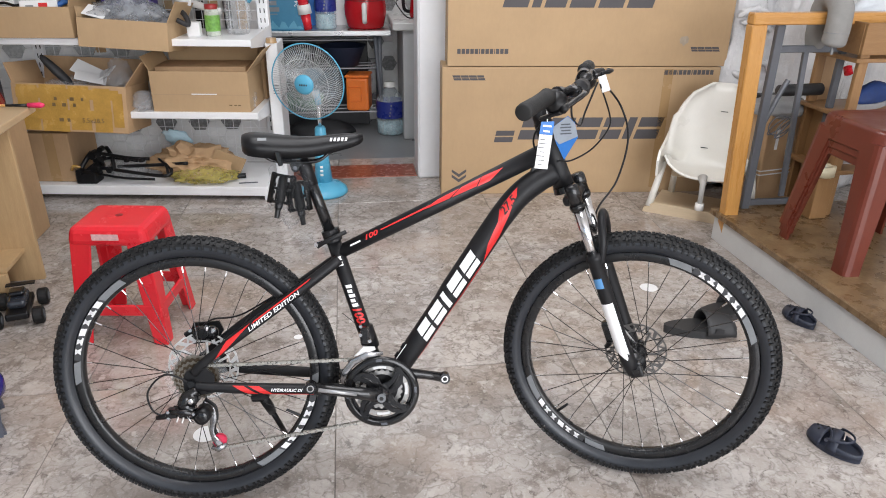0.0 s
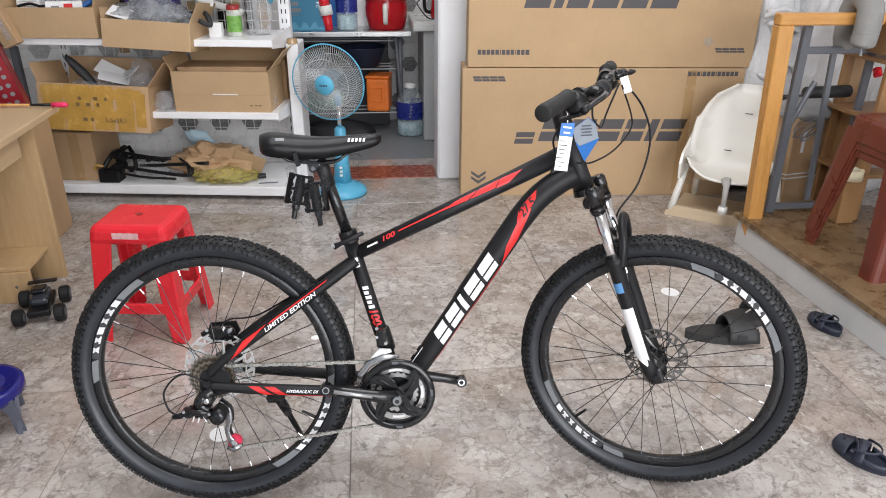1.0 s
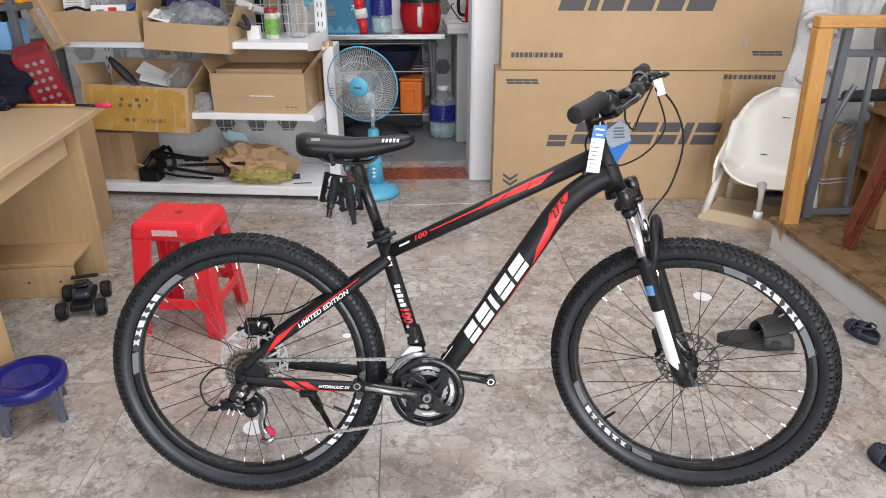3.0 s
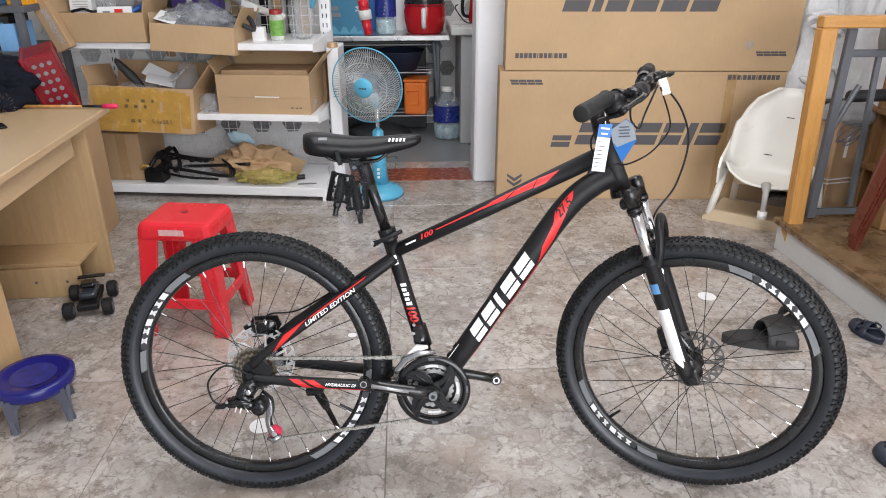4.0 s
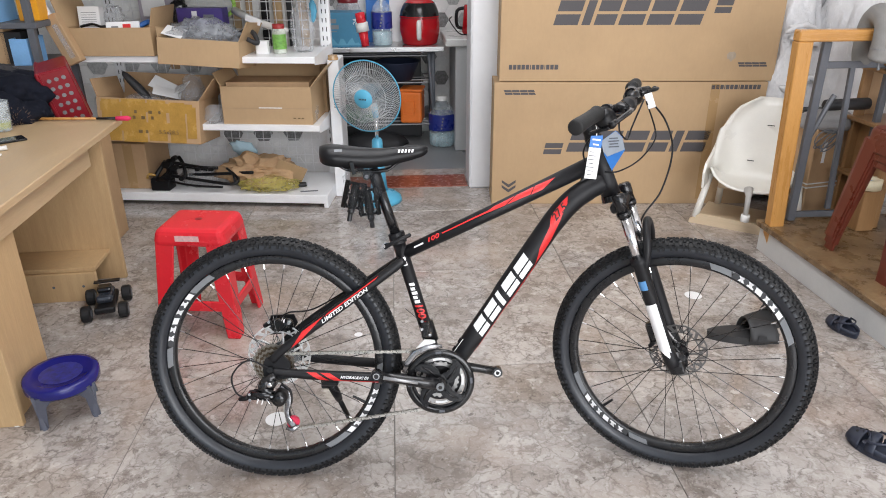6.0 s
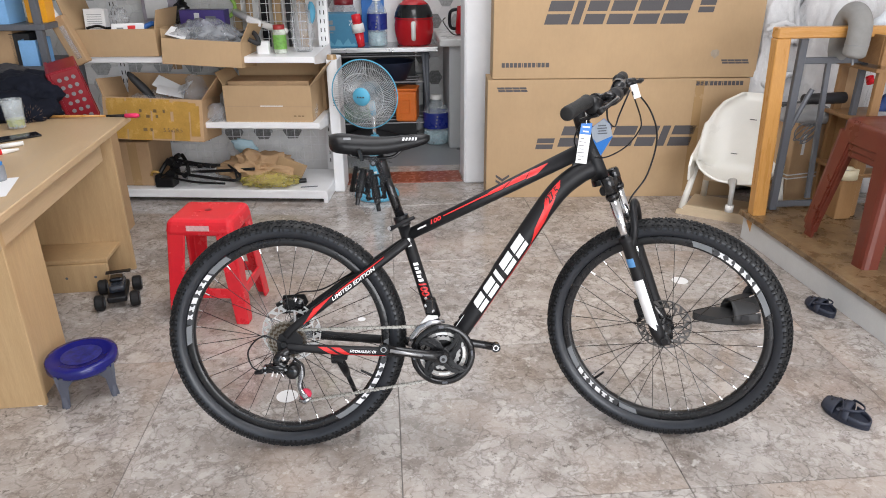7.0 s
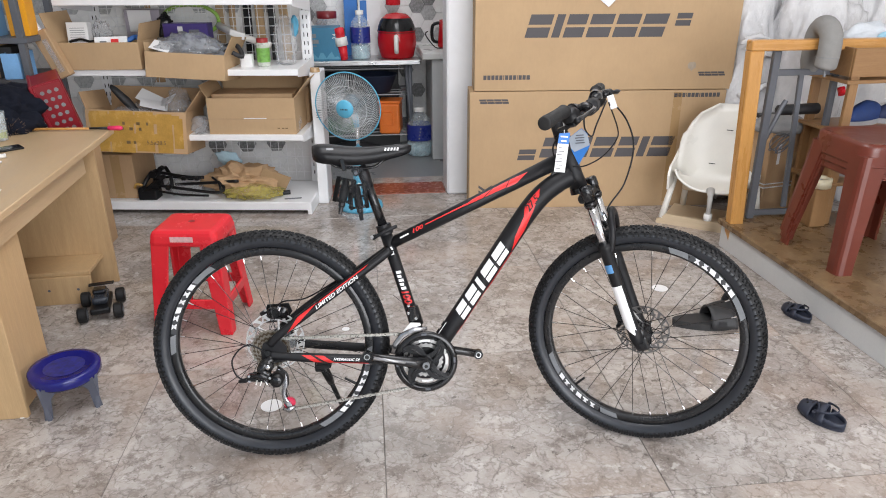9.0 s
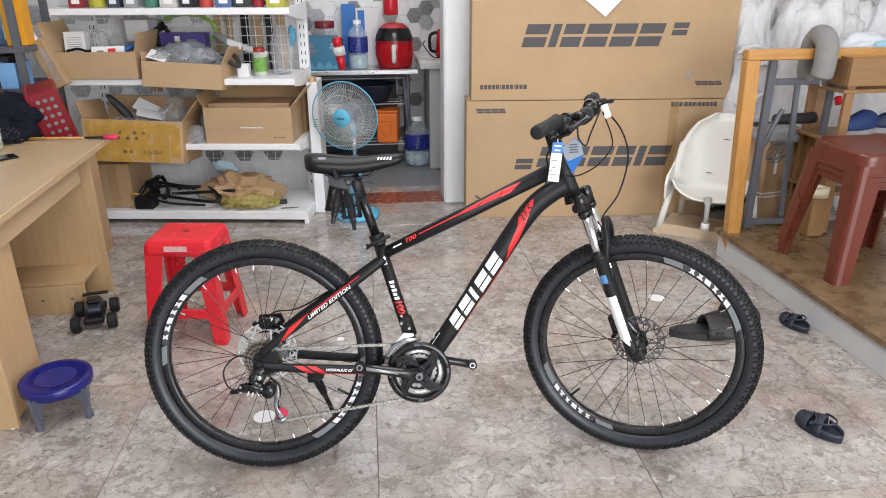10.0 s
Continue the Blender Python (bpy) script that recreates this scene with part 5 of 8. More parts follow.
# open cartons
mc = open_carton(SH @ pose(0.755, 0.02, LV[0], 0, 0, 0), 0.50, 0.30, 0.205, "plain open brown carton on the middle shelf", M_BOX, (("r", 40, 0.14), ("b", -14, 0.13), ("l", 28, 0.08)))
part("tape_strip", box(0.494, 0.0006, 0.004, (0.25, -0.0008, 0.088)), M_BOX_IN, mc)
part("torn_tape", box(0.13, 0.0006, 0.005, (0.27, -0.0012, 0.091)), M_PAPER, mc)
for x in (0.40, 0.425, 0.445):
    part("print_mark", box(0.014, 0.0006, 0.006, (x, -0.0008, 0.035)), M_FADED, mc)
open_carton(SH @ pose(0.80, 0.335, LV[0], 0, 0, 0), 0.47, 0.085, 0.29, "flattened brown carton behind another", M_BOX_OLD, ())
crumpled("plastic_bag", SH @ pose(1.22, 0.12, LV[0]), 0.04, 0.07, 0.06, M_PLASTIC, "crumpled clear plastic bag beside a carton", "plastic bag", 9)
crumpled("plastic_bag", SH @ pose(0.69, 0.06, LV[0]), 0.045, 0.06, 0.055, M_PLASTIC, "crumpled clear plastic bag beside a carton", "plastic bag", 10)
FA = SH @ pose(0.470, -0.055, 0.815, -6, 3, 0)
open_carton(FA, 0.435, 0.28, 0.135, "low open carton hanging over the shelf edge", M_BOX, (("r", 24, 0.11), ("l", 8, 0.05)))
FB = SH @ pose(-0.035, -0.02, LV[1], 0, -0.5, 0)
open_carton(FB, 0.475, 0.30, 0.145, "low open brown carton full of small goods", M_BOX, (("l", 15, 0.16), ("r", 15, 0.10)))
crumpled("plastic_bag", FA @ pose(0.21, 0.13, 0.07), 0.19, 0.11, 0.10, clear("grey_plastic_bag", (0.36, 0.38, 0.41), 0.08, 0.45, 16.0, 1.0), "grey crumpled plastic bags of parts", "plastic bag", 6, 0.28, 3)
thing("paper_label", FA @ pose(0.07, 0.06, 0.165, 40, 10, -12), "white paper label on plastic bags", "label", bm=box(0.12, 0.07, 0.003, bevel=0.0006), material=M_PAPER)
thing("helmet_strap", FA @ pose(0.37, 0.14, 0.15), "black strap bundle on a carton", "strap", bm=tube(curve_pts([(0, 0, 0), (0.05, 0.02, 0.04), (0.10, 0.0, 0.03), (0.13, -0.03, -0.02), (0.08, -0.05, 0.0)], 5), 0.013, 8), material=M_BLACKFOAM, smooth=True)


def small_box(m, w, d, h, label, material, group="", marks=()):
    b = thing("small_box", m, label, "box", group)
    part("body", box(w, d, h * 0.98, (0, 0, 0), 0.002, base=True), material, b)
    part("lid_edge", box(w * 1.004, d * 1.004, h * 0.03, (0, 0, h * 0.955), 0.001, base=True), material, b)
    for x, z, mw, mh, mt in marks:
        part("print_mark", box(mw, 0.0008, mh, (x, -d / 2 - 0.0008, z)), mt, b)
    return b


small_box(SH @ pose(1.0, 0.175, LV[0] + 0.008, 0, 0, 2), 0.46, 0.20, 0.215, "closed brown carton packed inside another", M_BOX_OLD, "", [(0.03, 0.15, 0.03, 0.004, M_PRINT)])
M_PURPLE = plain("purple_card", (0.075, 0.05, 0.24), 0.35)
M_LILAC = plain("lilac_card", (0.46, 0.42, 0.48), 0.5)
small_box(FB @ pose(0.095, 0.12, 0.02, -8, 0, 4), 0.115, 0.06, 0.225, "white upright box with a printed form", M_PAPER, "", [(0, 0.19 - 0.012 * k, 0.08, 0.0025, M_RIMGREY) for k in range(10)])
small_box(FB @ pose(0.29, 0.10, 0.10, -22, 0, 14), 0.17, 0.10, 0.055, "flat white box with a red mark", M_PAPER, "", [(0.02, 0.028, 0.04, 0.025, M_DECALRED), (-0.04, 0.025, 0.035, 0.012, M_RIMGREY)])
crumpled("plastic_bag", FB @ pose(0.19, 0.20, 0.10), 0.055, 0.045, 0.085, M_PLASTIC, "clear plastic bag of parts", "plastic bag", 12)
thing("cable_bundle", FB @ pose(0.13, 0.06, 0.145), "black cable ends over a carton edge", "cable", bm=tube(curve_pts([(-0.06, 0, 0), (0.0, 0.01, 0.012), (0.06, -0.005, 0.0), (0.10, 0.02, 0.01)], 5), 0.007, 8), material=M_BLACK, smooth=True)
thing("blue_strap", FB @ pose(0.40, 0.10, 0.14), "blue strap at the end of a carton", "strap", bm=tube(curve_pts([(-0.03, 0, 0), (0.01, 0.03, 0.02), (0.05, 0, 0.01)], 5), 0.014, 8), material=plain("blue_nylon", (0.03, 0.13, 0.40), 0.6), smooth=True)
small_box(SH @ pose(0.33, 0.36, LV[1] + 0.06), 0.21, 0.05, 0.24, "lilac upright box with a round pale print", M_LILAC)
thing("white_sign_card", SH @ pose(0.33, 0.30, LV[1] + 0.235, 4, 0, 0), "white card hung under the shelf", "card", bm=box(0.135, 0.004, 0.12, bevel=0.001), material=M_PAPER)
small_box(SH @ pose(0.605, 0.30, LV[1] + 0.13), 0.26, 0.09, 0.095, "purple printed box lying on plastic bags", M_PURPLE, "", [(-0.03, 0.06, 0.03, 0.035, M_PAPER), (0.05, 0.045, 0.06, 0.03, M_RIMGREY)])
crumpled("black_bag", SH @ pose(0.46, 0.33, LV[1] + 0.10), 0.05, 0.05, 0.10, plain("black_bin_bag", (0.012, 0.012, 0.013), 0.25), "shiny black plastic bag on the shelf", "plastic bag", 14)
M_LIME = plain("lime_plastic", (0.30, 0.52, 0.10), 0.35)
rk = thing("badminton_racket", SH @ pose(0.60, 0.36, LV[1] + 0.235, 0, 0, 0), "lime green and white racket lying across a box", "racket")
ring = [(0.17 * math.cos(a), 0.02 * math.sin(a * 0.5), 0.085 * math.sin(a)) for a in [2 * math.pi * k / 28 for k in range(29)]]
part("hoop", tube(ring, 0.011, 8), M_LIME, rk, smooth=True)
part("shaft", tube([(0.165, 0, -0.03), (0.30, -0.06, -0.085), (0.50, -0.15, -0.125)], [0.022, 0.02, 0.016], 10), M_WHITE, rk, smooth=True)
bm = bmesh.new()
for k in range(13):
    x = -0.15 + 0.025 * k
    h = 0.085 * math.sqrt(max(0, 1 - (x / 0.17) ** 2))
    tube([(x, 0, -h), (x, 0, h)], 0.0011, 4, bm)
for k in range(7):
    z = -0.07 + 0.0233 * k
    w = 0.17 * math.sqrt(max(0, 1 - (z / 0.085) ** 2))
    tube([(-w, 0, z), (w, 0, z)], 0.0011, 4, bm)
part("strings", bm, M_WHITE, rk)


def jar(m, r, h, label, body, lid, category="jar", band=None):
    j = thing("jar", m, label, category)
    part("body", lathe([(0, 0), (r * 0.92, 0), (r, 0.006), (r, h * 0.74), (r * 0.86, h * 0.83), (r * 0.8, h * 0.86)], 24), body, j, smooth=True)
    part("lid", lathe([(r * 0.84, h * 0.84), (r * 0.86, h * 0.85), (r * 0.86, h * 0.99), (0, h)], 24), lid, j, smooth=True)
    if band:
        part("paper_band", lathe([(r * 1.01, h * 0.16), (r * 1.01, h * 0.66)], 24), band, j, smooth=True)
    return j


jar(SH @ pose(1.075, 0.14, LV[1]), 0.037, 0.155, "green labelled jar with a dark red lid", clear("jar_plastic", (0.8, 0.85, 0.75), 0.1, 0.5), plain("dull_red_lid", (0.34, 0.03, 0.03), 0.4), band=plain("leaf_green_paper", (0.16, 0.36, 0.07), 0.5, vary=0.5, scale=60))
small_box(SH @ pose(0.985, 0.12, LV[1]), 0.065, 0.04, 0.07, "small white paper box", M_PAPER)
thing("label_strip", SH @ pose(0.93, 0.17, LV[1] + 0.17, 0, 18, -10), "white label strip on a black clip", "label", bm=box(0.09, 0.012, 0.035, bevel=0.003), material=M_PAPER)
crumpled("plastic_bag", SH @ pose(1.185, 0.22, LV[1]), 0.06, 0.07, 0.15, M_PLASTIC, "tall white translucent plastic bag", "plastic bag", 17)
thing("blue_cloth", SH @ pose(1.215, 0.36, LV[1] + 0.20), "light blue cloth hung at the grid", "cloth", bm=blob(0.022, 0.015, 0.06, 0.3, 2, 3), material=plain("sky_blue_cloth", (0.12, 0.42, 0.62), 0.7), smooth=True)
# long goods standing behind the grid
for k, (x, w, mt) in enumerate(((0.72, 0.05, M_PLYTOP), (0.80, 0.035, M_BOX), (0.90, 0.045, M_BLACK), (0.98, 0.05, M_PLY), (1.06, 0.04, M_BLACKFOAM), (1.14, 0.05, M_PLY), (0.30, 0.10, M_BOX_OLD), (0.16, 0.09, M_BOX))):
    thing("long_board", SH @ pose(x, 0.485, 0.70, 0, 3 - k, 0), "narrow board standing behind the wire grid", "board", "boards behind the grid", bm=box(w, 0.02, 1.15, bevel=0.003, base=True), material=mt)
# top shelf row, its lower parts show
rr = random.Random(8)
x = 0.06
cols = [(0.30, 0.02, 0.03), (0.45, 0.42, 0.06), (0.05, 0.06, 0.09), (0.30, 0.30, 0.32), (0.06, 0.20, 0.14), (0.55, 0.53, 0.50), (0.03, 0.03, 0.04), (0.50, 0.06, 0.05), (0.10, 0.14, 0.32), (0.04, 0.05, 0.05)]
k = 0
while x < 1.2:
    w = rr.uniform(0.07, 0.13)
    mt = plain("packing_colour", cols[k % len(cols)], 0.3, vary=0.15, scale=25)
    if k % 3 == 1:
        jar(SH @ pose(x + w / 2, 0.13, LV[2]), w * 0.42, 0.19, "squat bottle of workshop fluid", mt, M_BLACK, "bottle")
    else:
        small_box(SH @ pose(x + w / 2, 0.15, LV[2], 0, 0, rr.uniform(-6, 6)), w * 0.92, 0.12, rr.uniform(0.12, 0.2), "small boxed spare part on the top shelf", mt, "boxed parts", [(0, 0.03, w * 0.5, 0.02, M_PAPER)])
    x += w + 0.012
    k += 1

# on the bottom deck
ZB = 0.078
small_carton = thing("carton", SH @ pose(0.03, 0.06, ZB), "old taped brown carton on the bottom deck", "carton")
part("body", box(0.225, 0.30, 0.27, (0.11, 0.15, 0), 0.004, base=True), M_BOX_OLD, small_carton)
part("tape_strip", box(0.055, 0.001, 0.266, (0.12, -0.0015, 0.002), base=True), M_TAPE, small_carton)
rack = thing("bike_carrier", SH @ pose(0.245, 0.10, ZB, 0, 0, 0), "folded black steel bicycle carrier lying on its side", "bike carrier")
part("clamp_block", box(0.11, 0.09, 0.06, (0.08, -0.03, 0.0), 0.006, base=True, seg=2), M_BLACK, rack)
part("hinge", tube([(0.10, 0.06, 0.06), (0.13, -0.02, 0.16)], [0.03, 0.022], 12), M_BLACK, rack, smooth=True)
part("hinge_knob", tube([(0.12, -0.05, 0.15), (0.12, 0.0, 0.15)], 0.022, 12), M_BLACK, rack)
part("hinge_knob", tube([(0.12, -0.05, 0.075), (0.12, 0.0, 0.085)], 0.022, 12), M_BLACK, rack)
for pts in ([(0.12, 0, 0.155), (0.30, 0.0, 0.125), (0.40, 0.02, 0.115)], [(0.11, -0.02, 0.08), (0.30, -0.04, 0.06), (0.50, -0.06, 0.045), (0.53, -0.03, 0.065), (0.50, 0.0, 0.085)], [(0.22, 0.02, 0.07), (0.40, 0.0, 0.085), (0.62, -0.02, 0.105)], [(0.06, 0.05, 0.03), (0.10, 0.04, 0.12), (0.14, 0.03, 0.17)]):
    part("arm_tube", tube(curve_pts(pts, 5), 0.0095, 9), M_BLACK, rack, smooth=True)
for pts, r in (([(0.05, -0.02, 0.05), (0.16, 0.02, 0.115), (0.33, 0.03, 0.10)], 0.008), ([(0.09, 0.02, 0.15), (0.06, -0.03, 0.10), (0.03, -0.06, 0.04)], 0.013), ([(0.14, -0.05, 0.05), (0.28, -0.07, 0.035), (0.45, -0.075, 0.03)], 0.007), ([(0.45, 0.02, 0.115), (0.50, -0.02, 0.09), (0.52, -0.06, 0.05)], 0.007), ([(0.16, 0.05, 0.17), (0.20, 0.01, 0.13), (0.22, -0.03, 0.07)], 0.011)):
    part("arm_tube", tube(curve_pts(pts, 5), r, 9), M_BLACK, rack, smooth=True)
for x, y, z in ((0.175, -0.045, 0.135), (0.21, -0.055, 0.075), (0.06, -0.085, 0.075), (0.155, 0.0, 0.175)):
    part("hinge_knob", tube([(x, y - 0.018, z), (x, y + 0.018, z)], 0.015, 12), M_BLACK, rack)
for x in (0.29, 0.37):
    part("cradle", box(0.028, 0.035, 0.022, (x, -0.01, 0.118), 0.006, seg=2), M_BLACK, rack)
part("yellow_clip", tube(curve_pts([(0.0, -0.05, 0.07), (0.02, -0.06, 0.095), (0.05, -0.05, 0.085)], 4), 0.008, 8), M_YTAPE, rack, smooth=True)
thing("wrapping_paper", SH @ pose(0.86, 0.20, ZB + 0.07), "torn brown wrapping paper on the bottom deck", "paper", bm=blob(0.20, 0.12, 0.10, 0.55, 1.6, 5, 4, -0.7), material=M_BOX_OLD)
thing("carton_flap", SH @ pose(1.06, 0.15, ZB + 0.085, 20, 25, 15), "loose brown carton flap", "carton piece", bm=box(0.17, 0.006, 0.13, bevel=0.001), material=M_BOX)
crumpled("yellow_bag", SH @ pose(0.94, 0.10, ZB), 0.17, 0.10, 0.045, M_YPLASTIC, "crumpled yellow plastic bag", "plastic bag", 21)
crumpled("plastic_bag", SH @ pose(0.50, 0.17, ZB), 0.11, 0.10, 0.055, M_PLASTIC, "crumpled clear plastic bag behind the carrier", "plastic bag", 24)
thing("face_mask", SH @ pose(0.75, 0.29, ZB + 0.185, 10, 24, 12), "pale blue fabric piece on wrapping paper", "fabric", bm=blob(0.075, 0.022, 0.048, 0.25, 2, 6), material=plain("pale_mask_fabric", (0.50, 0.70, 0.80), 0.8, vary=0.1), smooth=True)
thing("rubber_grip", SH @ pose(1.125, 0.14, ZB + 0.015, 0, 90, 20), "short black rubber grip", "grip", bm=tube([(0, 0, -0.03), (0, 0, 0.03)], 0.014, 12), material=M_BLACK)
thing("steel_pin", SH @ pose(1.19, 0.06, ZB + 0.004, 0, 90, 12), "thin dark steel pin on the deck", "pin", bm=tube([(0, 0, -0.05), (0, 0, 0.05)], 0.003, 6), material=M_STEEL)
# below the deck
bm = bmesh.new()
for k in range(16):
    a = k * 0.9
    c = Vector((0.86 + 0.016 * k, 0.17 + 0.02 * math.sin(a), 0.006))
    tube([c + Vector((0.013 * math.cos(q), 0.008 * math.sin(q), 0.004 * math.sin(q + k))) for q in [2 * math.pi * j / 10 for j in range(11)]], 0.003, 5, bm)
thing("loose_chain", SH, "loose steel chain on the floor under the shelf", "chain", bm=bm, material=M_CHROME)
cap = thing("orange_funnel", SH @ pose(1.155, 0.14, 0.0), "orange plastic funnel with a clear neck", "funnel")
part("ring", lathe([(0, 0), (0.034, 0), (0.036, 0.004), (0.036, 0.022), (0.022, 0.026), (0, 0.026)], 24), plain("orange_plastic", (0.75, 0.14, 0.03), 0.3), cap)
part("neck", lathe([(0.02, 0.026), (0.016, 0.06), (0, 0.06)], 16), M_PLASTIC, cap)

# white boxed panel at the shelf's end
wp = thing("flat_pack_box", pose(-1.125, 3.325, 0, 0, 0, 9), "tall narrow white flat-packed box beside the shelf", "box")
part("board", box(0.062, 0.20, 0.80, (0, 0.1, 0), 0.004, base=True), M_SHELF, wp)
for k in range(4):
    part("print_line", box(0.030, 0.0006, 0.005, (0.008, -0.001, 0.58 - 0.014 * k)), M_RIMGREY, wp)
part("tape_cap", tube([(0.0, 0.02, 0.80), (0.0, 0.02, 0.825)], [0.030, 0.026], 14), M_TAPE, wp)

# ---- kitchen corner ----
M_BLUEFAN = plain("sky_blue_plastic", (0.10, 0.42, 0.62), 0.3, vary=0.06)
M_WIRE = plain("chromed_wire", (0.52, 0.54, 0.55), 0.35, 0.35)
M_WIREDULL = plain("dull_steel_wire", (0.30, 0.30, 0.31), 0.5, 0.5)
M_STAINLESS = plain("brushed_stainless", (0.55, 0.55, 0.55), 0.3, 0.9, vary=0.1)
M_BOTTLE = clear("bottle_plastic", (0.80, 0.88, 0.92), 0.06, 0.22)
M_WATER = clear("water_in_bottle", (0.50, 0.72, 0.78), 0.05, 0.55)
M_BOTTLEBAND = plain("dark_blue_film", (0.02, 0.035, 0.24), 0.3)
M_ORANGE = plain("orange_plastic_box", (0.80, 0.19, 0.03), 0.35)
M_NAVY = plain("navy_foam", (0.018, 0.026, 0.055), 0.6)
M_BLUEBOX = plain("teal_blue_card", (0.035, 0.19, 0.32), 0.4)
M_MARBLE = plain("pale_stone_top", (0.70, 0.70, 0.68), 0.3, vary=0.08)

fan = thing("pedestal_fan", pose(-0.880, 3.285, 0, 0, 0, 8), "sky blue pedestal fan with a chromed wire cage", "fan")
part("base", lathe([(0, 0), (0.128, 0), (0.136, 0.008), (0.130, 0.028), (0.10, 0.05), (0.05, 0.064), (0, 0.066)], 36), M_BLUEFAN, fan, smooth=True)
part("pillar", tube([(0, 0.02, 0.055), (0, 0.02, 0.20), (0, 0.02, 0.36), (0, 0.02, 0.372)], [0.052, 0.038, 0.030, 0.022], 20), M_BLUEFAN, fan, smooth=True)
part("inner_pole", tube([(0, 0.02, 0.36), (0, 0.02, 0.50)], 0.011, 12), M_CHROME, fan, smooth=True)
for k in range(3):
    part("speed_key", box(0.016, 0.01, 0.012, (0.0, -0.028 + 0.002 * k, 0.11 + 0.022 * k), 0.002), M_WHITE, fan)
FH = pose(-0.040, -0.045, 0.622, 4, 0, -14)
part("motor_housing", tube([FH @ Vector(p) for p in ((0, 0.03, 0), (0, 0.06, 0), (0, 0.13, -0.005), (0, 0.155, -0.01))], [0.05, 0.058, 0.05, 0.03], 20), plain("grey_motor_shell", (0.16, 0.22, 0.26), 0.4), fan, smooth=True)
part("neck", tube([(0, 0.02, 0.49), FH @ Vector((0, 0.09, -0.05))], [0.016, 0.024], 12), M_BLUEFAN, fan, smooth=True)
for back in (0, 1):
    prof = [(0.048, -0.050), (0.11, -0.050), (0.165, -0.036), (0.196, 0.0)] if not back else [(0.06, 0.055), (0.12, 0.052), (0.17, 0.035), (0.196, 0.0)]
    tw = 0.10 if not back else -0.05
    r, y = (0.13, -0.047) if not back else (0.14, 0.047)
    ring = [(r * math.cos(a), y, r * math.sin(a)) for a in [2 * math.pi * k / 40 for k in range(41)]]
    cage = part("rear_cage" if back else "front_cage", tube(ring, 0.0016, 5), M_WIRE, fan, m=FH)
    wire = mesh_of("cage_wire", tube([(q * math.cos(tw * i), h, q * math.sin(tw * i)) for i, (q, h) in enumerate(prof)], 0.00098, 4, cap=False), M_WIRE)
    for k in range(96):
        ob = new("cage_wire", wire)
        ob.parent = cage
        ob.matrix_basis = pose(0, 0, 0, 0, 360 * k / 96, 0)
part("cage_rim", tube([(0.197 * math.cos(a), 0.0, 0.197 * math.sin(a)) for a in [2 * math.pi * k / 60 for k in range(61)]], 0.0036, 8), M_BLUEFAN, fan, m=FH, smooth=True)
hub = part("hub_badge", lathe([(0, 0.062), (0.046, 0.060), (0.052, 0.052), (0.052, 0.046)], 32, m=pose(0, 0, 0, 90, 0, 0)), M_BLUEFAN, fan, m=FH, smooth=True)
for k in range(5):
    part("brand_mark", box(0.006, 0.001, 0.009, (-0.018 + 0.009 * k, -0.0625, 0.0)), M_INK, hub)
M_BLADE = clear("smoky_fan_blade", (0.16, 0.20, 0.22), 0.15, 0.5)
for k in range(3):
    bm = bmesh.new()
    g = []
    for i in range(8):
        r = 0.03 + 0.145 * i / 7
        wd = 0.25 + 0.75 * math.sin(i / 7 * 2.4)
        g.append([bm.verts.new((r * math.cos(a), -0.02 + 0.04 * (j / 5), r * math.sin(a))) for j, a in enumerate([k * 2.094 + (q / 5 - 0.5) * 1.25 * wd for q in range(6)])])
    for p, q in zip(g, g[1:]):
        for j in range(5):
            bm.faces.new((p[j], p[j + 1], q[j + 1], q[j]))
    part("blade", bm, M_BLADE, fan, m=FH, smooth=True)
thing("fan_cord", pose(-0.95, 3.40, 0.006), "black power cord lying on the floor", "cord", bm=tube(curve_pts([(-0.16, 0.16, 0.0), (-0.10, 0.10, 0.0), (-0.02, 0.08, 0.0), (0.03, 0.0, 0.0)], 6), 0.004, 6), material=M_BLACK)


def K(u, v, z, rz=0):
    return ROOM @ pose(u, v, z, 0, 0, rz)


# steel table with shelves
kt = thing("steel_table", K(0, 4.55, 0), "stainless steel kitchen table with wire shelves below", "table")
part("top", box(1.10, 0.48, 0.035, (-0.17, 0.24, 0.69), 0.006, base=True), M_STAINLESS, kt)
for x in (-0.70, 0.30):
    for y in (0.05, 0.43):
        part("leg", tube([(x, y, 0), (x, y, 0.69)], 0.016, 12), M_STEEL, kt, smooth=True)
part("slant_leg", tube([(0.315, 0.03, 0.0), (0.27, 0.04, 0.69)], 0.013, 10), M_STEEL, kt, smooth=True)
for z in (0.165, 0.47, 0.66):
    for y in (0.05, 0.16, 0.27, 0.43):
        part("shelf_bar", tube([(-0.70, y, z), (0.30, y, z)], 0.005, 8), M_WIREDULL, kt)
